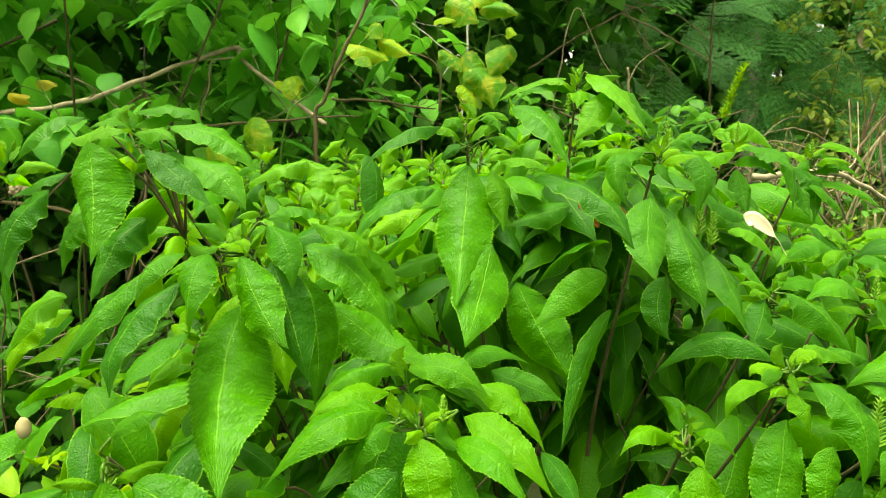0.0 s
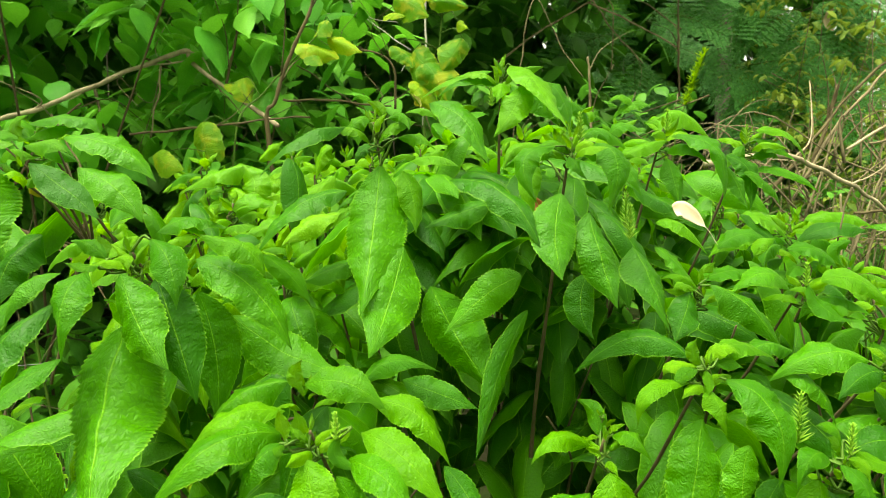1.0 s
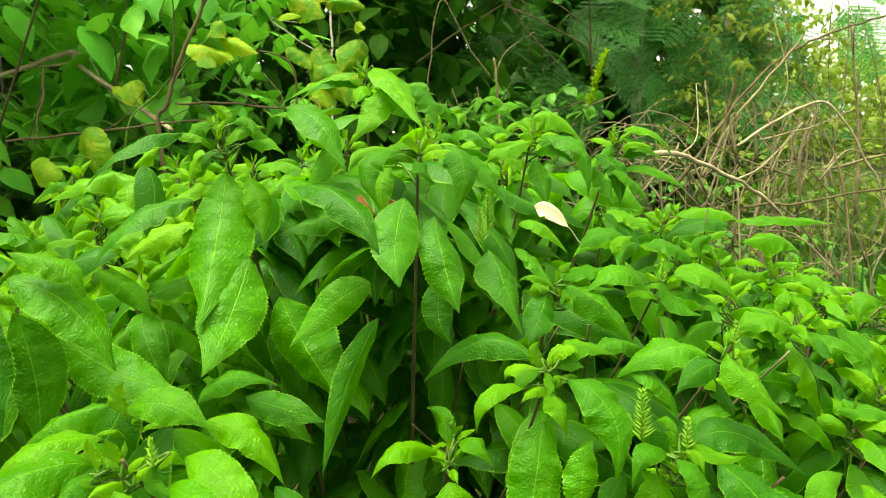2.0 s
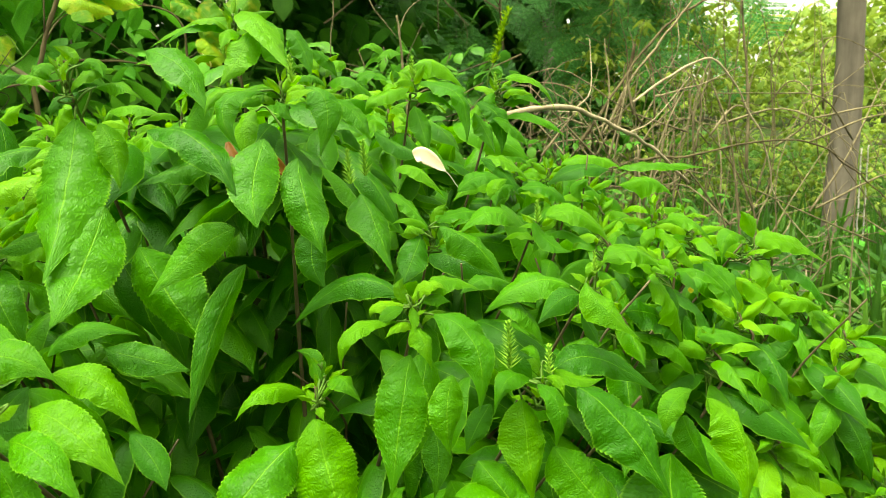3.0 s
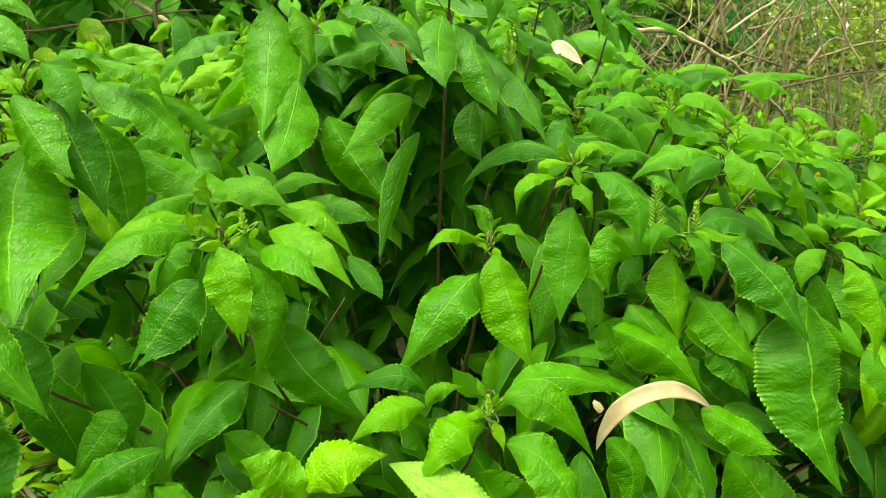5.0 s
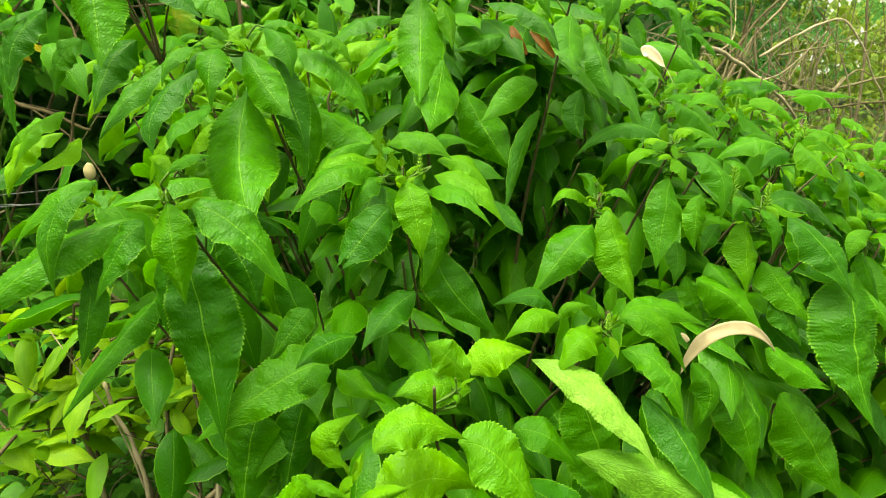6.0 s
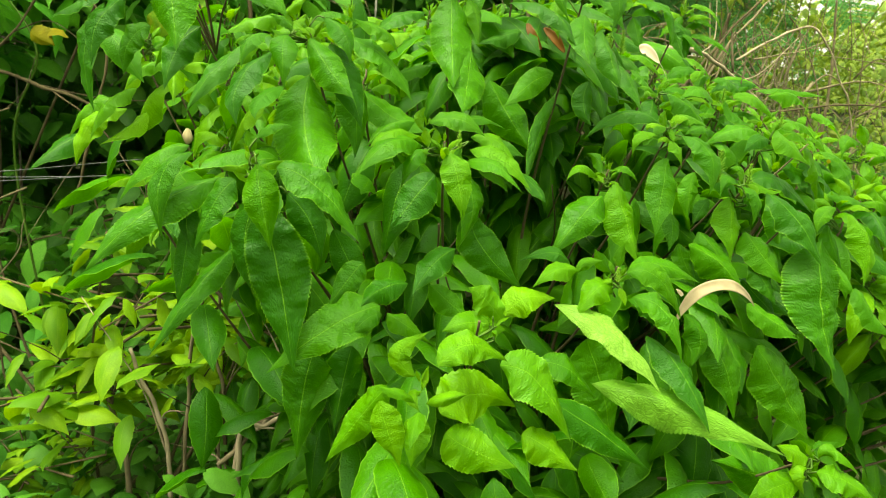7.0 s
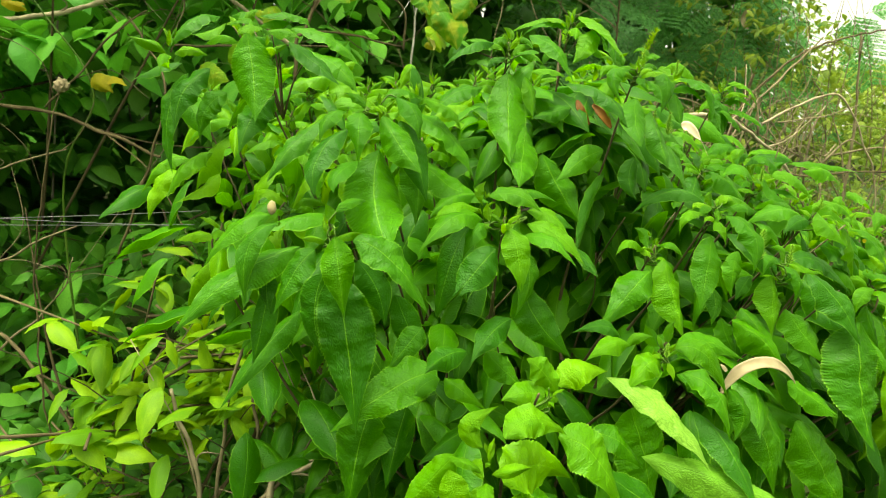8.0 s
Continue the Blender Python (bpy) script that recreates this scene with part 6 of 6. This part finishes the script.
twig("dead upright stub of wood", [(0.66, 2.33, 0.0), (0.64, 2.31, 0.8), (0.624, 2.300, 1.448), (0.611, 2.300, 1.570)], 0.009, 0.007, TWIG, 0, 19)
twig("thick pale dead branch beside the shrub", [(0.608, 1.300, 1.243), (0.821, 1.400, 1.243), (0.996, 1.500, 1.190), (1.155, 1.600, 1.122), (1.334, 1.700, 1.006)], 0.011, 0.007, PALE_TWIG, 2, 20)
twig("long arching brown dead branch", [(1.369, 2.500, 1.076), (1.473, 2.500, 1.204), (1.710, 2.550, 1.460), (1.957, 2.600, 1.613), (2.406, 2.700, 1.735), (2.852, 2.800, 1.811)], 0.012, 0.006, BROWN_TWIG, 2, 21)
twig("bowed dead cane over the grass", [(1.266, 1.900, 1.241), (1.463, 1.900, 1.346), (1.575, 1.900, 1.337), (1.696, 1.900, 1.175), (1.767, 1.900, 1.041), (1.808, 1.900, 0.885), (1.970, 1.900, 0.707)], 0.007, 0.004, PALE_TWIG, 2, 22)
twig("bowed dead cane over the grass", [(1.170, 1.700, 1.083), (1.370, 1.700, 1.084), (1.561, 1.700, 1.105), (1.762, 1.700, 1.088), (1.916, 1.700, 0.992), (2.185, 1.700, 0.781)], 0.006, 0.004, BROWN_TWIG, 2, 23)
twig("leaning dead stem by the heap", [(1.371, 2.300, 1.124), (1.519, 2.350, 1.321), (1.695, 2.400, 1.482), (1.818, 2.400, 1.621)], 0.01, 0.007, TWIG, 1, 24)
twig("thick old grey vine stem", [(1.734, 2.900, 1.085), (1.797, 2.900, 1.289), (1.844, 2.900, 1.488)], 0.018, 0.014, BROWN_TWIG, 1, 25)
twig("dead cane in the twig heap", [(1.465, 2.100, 1.252), (1.597, 2.100, 1.272), (1.801, 2.100, 1.336)], 0.006, 0.004, TWIG, 2, 26)
twig("thin upright grey sapling trunk", [(2.399, 2.800, 0.868), (2.384, 2.800, 1.271), (2.323, 2.800, 1.724)], 0.014, 0.01, TWIG, 2, 27)
twig("thin dead cane across the trunk", [(2.513, 2.600, 1.252), (2.731, 2.600, 1.250), (3.123, 2.600, 1.187)], 0.005, 0.003, TWIG, 1, 28)
twig("thin dead cane before the trunk", [(2.339, 2.400, 1.183), (2.507, 2.400, 1.241), (2.788, 2.400, 1.410)], 0.004, 0.003, TWIG, 1, 29)
twig("brown branch across the dark gap", [(-1.158, 1.600, 1.161), (-0.937, 1.550, 1.147), (-0.774, 1.500, 1.102), (-0.647, 1.450, 1.063)], 0.009, 0.007, BROWN_TWIG, 1, 30)
twig("grey dead stick in the dark gap", [(-1.096, 1.500, 0.986), (-0.989, 1.500, 1.027), (-0.883, 1.500, 1.061)], 0.005, 0.003, TWIG, 0, 31)
twig("grey dead stick in the dark gap", [(-1.051, 1.400, 0.767), (-0.933, 1.400, 0.834), (-0.834, 1.400, 0.886)], 0.005, 0.004, TWIG, 0, 32)
twig("grey dead stick in the dark gap", [(-1.003, 1.350, 0.584), (-0.909, 1.350, 0.671), (-0.855, 1.350, 0.743), (-0.828, 1.350, 0.821)], 0.005, 0.002, TWIG, 2, 33)
twig("thin brown stem hanging by the thicket", [(-0.708, 1.300, 0.843), (-0.626, 1.300, 1.083), (-0.598, 1.300, 1.222), (-0.633, 1.350, 1.296), (-0.694, 1.400, 1.382)], 0.006, 0.003, BROWN_TWIG, 1, 34)
twig("thin curved twig in front of the thicket", [(-0.929, 1.500, 1.162), (-0.860, 1.500, 1.235), (-0.764, 1.500, 1.349), (-0.684, 1.500, 1.408)], 0.005, 0.004, BROWN_TWIG, 1, 35)
twig("pale dead branch near the ground", [(-0.365, 0.950, 0.404), (-0.299, 0.950, 0.467), (-0.249, 0.950, 0.529), (-0.211, 0.950, 0.579)], 0.009, 0.007, TWIG, 0, 36)
twig("brown stem of the lime bush", [(-0.608, 1.150, 0.276), (-0.616, 1.150, 0.421), (-0.637, 1.150, 0.532)], 0.008, 0.005, BROWN_TWIG, 2, 37)
twig("brown stem of the lime bush", [(-0.497, 1.100, 0.307), (-0.513, 1.100, 0.461), (-0.551, 1.100, 0.595)], 0.006, 0.004, BROWN_TWIG, 1, 38)
twig("thin brown stem among the weeds", [(-0.374, 1.100, 0.303), (-0.374, 1.100, 0.528), (-0.369, 1.100, 0.713)], 0.007, 0.005, BROWN_TWIG, 2, 39)
twig("brown stick leaning in the undergrowth", [(-0.975, 1.300, 0.645), (-0.864, 1.250, 0.541), (-0.768, 1.200, 0.380)], 0.008, 0.006, BROWN_TWIG, 0, 40)
twig("crooked beige dead stem at the foot of the lime bush", [(-0.359, 0.980, -0.050), (-0.329, 0.950, 0.429), (-0.275, 0.950, 0.485), (-0.236, 0.950, 0.560), (-0.218, 0.950, 0.619)], 0.013, 0.009, PALE_TWIG, 1, 120)
twig("beige dead stem leaning beside the shrub", [(-0.350, 0.960, -0.050), (-0.320, 0.930, 0.457), (-0.264, 0.930, 0.497), (-0.208, 0.930, 0.534)], 0.011, 0.008, PALE_TWIG, 1, 121)
twig("thin brown stem standing under the lime bush", [(-0.399, 1.030, -0.050), (-0.369, 1.000, 0.425), (-0.355, 1.000, 0.534), (-0.363, 1.000, 0.670)], 0.008, 0.006, TWIG, 1, 122)
twig("thin brown twig leaning through the lime bush", [(-0.496, 1.020, -0.050), (-0.396, 1.000, 0.699), (-0.317, 1.000, 0.717), (-0.236, 1.000, 0.751)], 0.007, 0.005, TWIG, 1, 123)
twig("pale brown stem of the lime bush", [(-0.504, 1.050, -0.050), (-0.474, 1.020, 0.387), (-0.494, 1.020, 0.506), (-0.530, 1.020, 0.632)], 0.01, 0.007, PALE_TWIG, 1, 124)
twig("knotty brown stem of the lime bush", [(-0.597, 1.070, -0.050), (-0.567, 1.040, 0.377), (-0.582, 1.040, 0.483), (-0.593, 1.040, 0.554)], 0.012, 0.007, TWIG, 1, 125)


def heap():
    """Tangle of dead canes beside the shrub."""
    rng = random.Random(61)
    for i in range(290):
        a = Vector((rng.uniform(0.95, 2.35), rng.uniform(1.75, 3.3), rng.uniform(0.1, 1.2)))
        az = rng.uniform(0, 6.28)
        ln = rng.uniform(0.3, 1.0)
        d = Vector((math.cos(az), math.sin(az) * 0.5, rng.gauss(0.1, 0.4)))
        bow = Vector((0, 0, rng.uniform(0.02, 0.20)))
        if rng.random() < 0.3:
            d = Vector((rng.gauss(0, 0.2), rng.gauss(0, 0.1), 1.0))
        b = a + d * ln
        b.z = min(b.z, 1.25 + 0.12 * max(0.0, b.x - 1.2) + rng.uniform(-0.1, 0.1))
        wob = Vector((rng.gauss(0, 0.02), 0, rng.gauss(0, 0.02)))
        line = smooth_line([a, a.lerp(b, 0.3) + bow * 0.8 + wob, a.lerp(b, 0.65) + bow - wob, b], 4)
        ob = new("dead_cane", tubes("dead_cane", [([p - a for p in line], rng.uniform(0.0018, 0.0052), 0.0009)], TWIG, 5, 0.1))
        ob.location = a
        tagged(ob, "thin dead grey-brown cane in a tangled heap", "twig", "dead canes in the heap")


heap()


VINES = [
    (thing("climbing_vine", (0.06, 1.62, 0), "climbing vine with crinkled yellow-green leaves", "vine"), [(0.06, 1.62, 0), (0.14, 1.80, 0.7), (0.06, 1.80, 1.30), (0.10, 1.78, 1.50), (0.14, 1.78, 1.85)]),
    (thing("climbing_vine", (-0.30, 1.80, 0), "climbing vine twined round a brown stem", "vine"), [(-0.30, 1.80, 0), (-0.46, 1.78, 0.8), (-0.44, 1.78, 1.32), (-0.36, 1.82, 1.45), (-0.20, 1.82, 1.60)]),
    (thing("climbing_vine", (-0.95, 1.75, 0), "thin vine with yellow withered leaves", "vine"), [(-0.95, 1.75, 0), (-0.98, 1.70, 0.9), (-0.85, 1.60, 1.20), (-1.00, 1.66, 1.42)]),
]
VINE_LINES = []
for owner, pts in VINES:
    line = smooth_line(pts, 8)
    VINE_LINES.append(line)
    part("stem", tubes("stem", [([p - owner.location for p in line], 0.004, 0.002)], GREEN_STEM, 6, 0.1), owner)


def loose_leaf(name, label, b, t, width, material, arch=0.1, twist=0.0, seed=0):
    """A vine leaf, tied by a stalk to the nearest vine."""
    v, f, uv = blade(13, 41, arch, seed, serr=0.10, teeth=7, wave=0.018, broad=0.5, side_drop=0.5, turn=0.7 if seed % 2 else -0.6, quilt=0.012, bite=0.10 if seed % 3 == 0 else 0.0)
    b = Vector(b)
    k, near = min(((i, p) for i, line in enumerate(VINE_LINES) for p in line), key=lambda q: (q[1] - b).length)
    owner = VINES[k][0]
    back = Matrix.Translation(-owner.location)
    one = part(name, mesh_of(name, v, f, uv, material), owner, label, back @ frame_of(b, t, width, (0, -0.8, 0.5), twist))
    part("leaf_stalk", tubes("leaf_stalk", [(smooth_line([near - owner.location, near.lerp(b, 0.6) + Vector((0, 0, 0.02)) - owner.location, b - owner.location], 4), 0.0014, 0.001)], GREEN_STEM, 5), owner)
    return one


loose_leaf("vine_leaf", "crinkled yellow-green vine leaf with brown blotches", (-0.275, 1.800, 1.561), (-0.153, 1.770, 1.521), 0.080, VINE_LEAF, 0.12, -35, 1)
loose_leaf("vine_leaf", "crinkled yellow-green vine leaf with brown blotches", (-0.185, 1.800, 1.575), (-0.092, 1.770, 1.534), 0.043, VINE_LEAF, 0.12, 18, 2)
loose_leaf("vine_leaf", "crinkled yellow-green vine leaf with brown blotches", (-0.176, 1.800, 1.618), (-0.218, 1.770, 1.571), 0.046, VINE_LEAF, 0.12, 1, 3)
loose_leaf("vine_leaf", "crinkled yellow-green vine leaf with brown blotches", (-0.228, 1.780, 1.537), (-0.195, 1.750, 1.502), 0.061, VINE_LEAF, 0.12, -16, 4)
loose_leaf("vine_leaf", "crinkled yellow-green vine leaf with brown blotches", (-0.013, 1.750, 1.545), (0.037, 1.720, 1.485), 0.066, VINE_LEAF, 0.12, -33, 5)
loose_leaf("vine_leaf", "crinkled yellow-green vine leaf with brown blotches", (0.038, 1.750, 1.530), (0.123, 1.720, 1.456), 0.084, VINE_LEAF, 0.12, 20, 6)
loose_leaf("vine_leaf", "crinkled yellow-green vine leaf with brown blotches", (0.066, 1.730, 1.500), (0.122, 1.700, 1.392), 0.092, VINE_LEAF, 0.12, 3, 7)
loose_leaf("vine_leaf", "crinkled yellow-green vine leaf with brown blotches", (0.168, 1.750, 1.557), (0.109, 1.720, 1.470), 0.066, VINE_LEAF, 0.12, -14, 8)
loose_leaf("vine_leaf", "crinkled yellow-green vine leaf with brown blotches", (0.044, 1.740, 1.459), (0.079, 1.710, 1.379), 0.072, VINE_LEAF, 0.12, -31, 9)
loose_leaf("vine_leaf", "crinkled yellow-green vine leaf with brown blotches", (-0.004, 1.750, 1.662), (0.081, 1.720, 1.608), 0.075, VINE_LEAF, 0.12, 22, 10)
loose_leaf("vine_leaf", "crinkled yellow-green vine leaf with brown blotches", (0.082, 1.750, 1.648), (0.180, 1.720, 1.627), 0.042, VINE_LEAF, 0.12, 5, 11)
loose_leaf("vine_leaf", "crinkled yellow-green vine leaf with brown blotches", (0.126, 1.770, 1.700), (0.067, 1.740, 1.639), 0.091, VINE_LEAF, 0.12, -12, 12)
loose_leaf("vine_leaf", "crinkled yellow-green vine leaf with brown blotches", (-0.034, 1.760, 1.616), (0.024, 1.730, 1.613), 0.033, VINE_LEAF, 0.12, -29, 13)
loose_leaf("vine_leaf", "crinkled yellow-green vine leaf with brown blotches", (0.154, 1.750, 1.599), (0.177, 1.720, 1.577), 0.027, VINE_LEAF, 0.12, 24, 14)
loose_leaf("vine_leaf", "crinkled yellow-green vine leaf with brown blotches", (-0.505, 1.740, 1.372), (-0.481, 1.710, 1.249), 0.083, VINE_LEAF, 0.12, 7, 15)
loose_leaf("vine_leaf", "crinkled yellow-green vine leaf with brown blotches", (-0.425, 1.850, 1.488), (-0.398, 1.820, 1.418), 0.063, VINE_LEAF, 0.12, -10, 16)
loose_leaf("vine_leaf", "crinkled yellow-green vine leaf with brown blotches", (-0.475, 1.860, 1.475), (-0.415, 1.830, 1.442), 0.038, VINE_LEAF, 0.12, -27, 17)
loose_leaf("vine_leaf", "yellow vine leaf with brown blotches", (-0.582, 1.600, 1.290), (-0.503, 1.570, 1.256), 0.060, VINE_LEAF, 0.15, 20, 40)
loose_leaf("yellow_flower", "small pale yellow flower", (0.039, 1.800, 1.413), (0.074, 1.770, 1.393), 0.031, YELLOW_LEAF, 0.2, 0, 41)
loose_leaf("yellow_leaf", "withering yellow leaf with brown end", (-1.076, 1.750, 1.459), (-0.999, 1.720, 1.446), 0.033, YELLOW_LEAF, 0.12, 0, 42)
loose_leaf("yellow_leaf", "crumpled yellow leaf with brown holes", (-0.814, 1.500, 1.245), (-0.760, 1.470, 1.207), 0.046, YELLOW_LEAF, 0.2, 30, 43)
loose_leaf("yellow_leaf", "crumpled yellow leaf with brown holes", (-0.782, 1.500, 1.240), (-0.727, 1.470, 1.227), 0.040, YELLOW_LEAF, 0.2, -30, 44)
loose_leaf("yellow_leaf", "withering yellow leaf", (-1.066, 1.620, 1.418), (-0.994, 1.590, 1.398), 0.029, YELLOW_LEAF, 0.1, 0, 45)
strip_leaf("seed_pod", [(2.918, 4.750, 2.133), (2.882, 4.750, 2.087), (2.879, 4.750, 2.026), (2.931, 4.750, 1.980)], 0.046, DRY, "pale curved seed pod hanging in the tree", "pod", (1, 0, 0.3), 0.25)
FOX = [(0.922, 2.300, 1.312), (0.948, 2.300, 1.389), (0.977, 2.300, 1.475), (1.010, 2.300, 1.564)]


def foxtail(pts):
    """A grass ear: a stalk with many fine bristled grains."""
    line = smooth_line([(pts[0][0] - 0.01, pts[0][1], 0.0), (pts[0][0] - 0.02, pts[0][1], 0.9), *pts], 10)
    base = line[0]
    top = thing("grass_ear", base, "green foxtail grass ear on a thin stalk", "grass")
    part("stalk", tubes("stalk", [([p - base for p in line], 0.003, 0.0015)], GREEN_STEM, 5), top)
    rng = random.Random(3)
    mats = []
    for p in line[-20:]:
        for k in range(12):
            mats.append(aim(rng, p - base, rng.uniform(0.020, 0.032), 0.006, rng.uniform(0, 6.28), rng.uniform(-1.2, -0.4)))
    tagged(part("bristle", scatter("bristle", blade(3, 4, 0.05, 1, serr=0, quilt=0, wave=0), mats, LIME_LEAF), top), kind="stuff")


foxtail(FOX)
twig("upright pale stick behind the vine", [(0.049, 2.400, 1.361), (0.063, 2.400, 1.607), (0.073, 2.400, 1.769), (0.083, 2.400, 1.974)], 0.007, 0.006, PALE, 0, 90)
twig("thin grey fence wire stretched beside the shrub", [(-0.866, 1.000, 0.974), (-0.642, 0.930, 1.001), (-0.431, 0.860, 1.030)], 0.0006, 0.0006, WIRE, 0, 0, "fence_wire", "fence wires")
twig("thin grey fence wire stretched beside the shrub", [(-0.866, 1.000, 0.978), (-0.659, 0.930, 0.989), (-0.464, 0.860, 1.003)], 0.0006, 0.0006, WIRE, 0, 1, "fence_wire", "fence wires")
twig("thin grey fence wire stretched beside the shrub", [(-0.867, 1.000, 0.963), (-0.648, 0.930, 0.984), (-0.441, 0.860, 1.006)], 0.0006, 0.0006, WIRE, 0, 2, "fence_wire", "fence wires")
BUD = (-0.752, 1.150, 1.219)
ball = bmesh.new()
bmesh.ops.create_icosphere(ball, subdivisions=3, radius=0.014)
for q in ball.verts:
    q.co *= 1 + 0.35 * noise.noise(q.co * 160)
bud_mesh = bpy.data.meshes.new("seed_head")
ball.to_mesh(bud_mesh)
bud_mesh.materials.append(TWIG)
BUD_TWIG = twig("thin brown twig with a dried seed head", [(BUD[0] - 0.05, BUD[1] + 0.05, 0.0), (BUD[0] - 0.09, BUD[1] + 0.03, 0.7), (BUD[0] - 0.03, BUD[1], BUD[2] - 0.12), BUD], 0.004, 0.0018, BROWN_TWIG, 0, 95)
part("seed_head", bud_mesh, BUD_TWIG, "dried brown seed head", Matrix.Translation(Vector(BUD) - BUD_TWIG.location))


# ---- petals, buds and other bits ----
def flake(at, size, material, label, category, tilt):
    """A small cupped petal or scrap of leaf."""
    v, fc, uv = blade(5, 9, 0.2, 4, serr=0, quilt=0.01, wave=0.04)
    ob = new("fallen_petal", mesh_of("fallen_petal", v, fc, uv, material))
    ob.matrix_basis = pose(*at, 20, -tilt, tilt * 3) @ Matrix.Diagonal((size, size * 0.7, size, 1))
    return tagged(ob, label, category, "fallen petals")


flake((0.887, 0.660, 0.807), 0.012, YELLOW_LEAF, "small fallen yellow petal on a shrub leaf", "petal", 40)
flake((0.592, 0.600, 1.066), 0.008, YELLOW_LEAF, "small fallen yellow petal on a shrub leaf", "petal", 70)
flake((0.262, 0.400, 0.940), 0.013, DRY, "small cream scrap of petal beside a flower spike", "petal", 30)
flake((0.052, 1.700, 1.385), 0.043, YELLOW_PETAL, "wilted pale yellow flower behind the shrub", "flower", 60)
flake((0.736, 0.660, 0.979), 0.007, YELLOW_LEAF, "small fallen yellow petal on a shrub leaf", "petal", 20)


def pale_bud(at):
    bm = bmesh.new()
    bmesh.ops.create_uvsphere(bm, u_segments=12, v_segments=9, radius=0.0048)
    for q in bm.verts:
        q.co.z *= 1.5
        q.co *= 1 + 0.12 * noise.noise(q.co * 260)
        if q.co.z > 0:
            q.co.x *= 1 - 40 * q.co.z * 0.6
            q.co.y *= 1 - 40 * q.co.z * 0.6
    me = bpy.data.meshes.new("bud")
    bm.to_mesh(me)
    bm.free()
    me.materials.append(BUD_SKIN)
    me.polygons.foreach_set("use_smooth", np.ones(len(me.polygons), dtype=bool))
    part("bud", me, branch("B"), "pale cream flower bud", Matrix.Translation(Vector(at) - ROOT))


pale_bud((-0.266, 0.400, 1.117))
for stub in ((3.915, 3.600, 0.814), (4.073, 3.700, 0.823)):
    twig("short white stake in the grass", [(stub[0] + 0.02, stub[1], -0.05), (stub[0] + 0.015, stub[1], 0.4), stub], 0.010, 0.008, PALE, 0, 97)
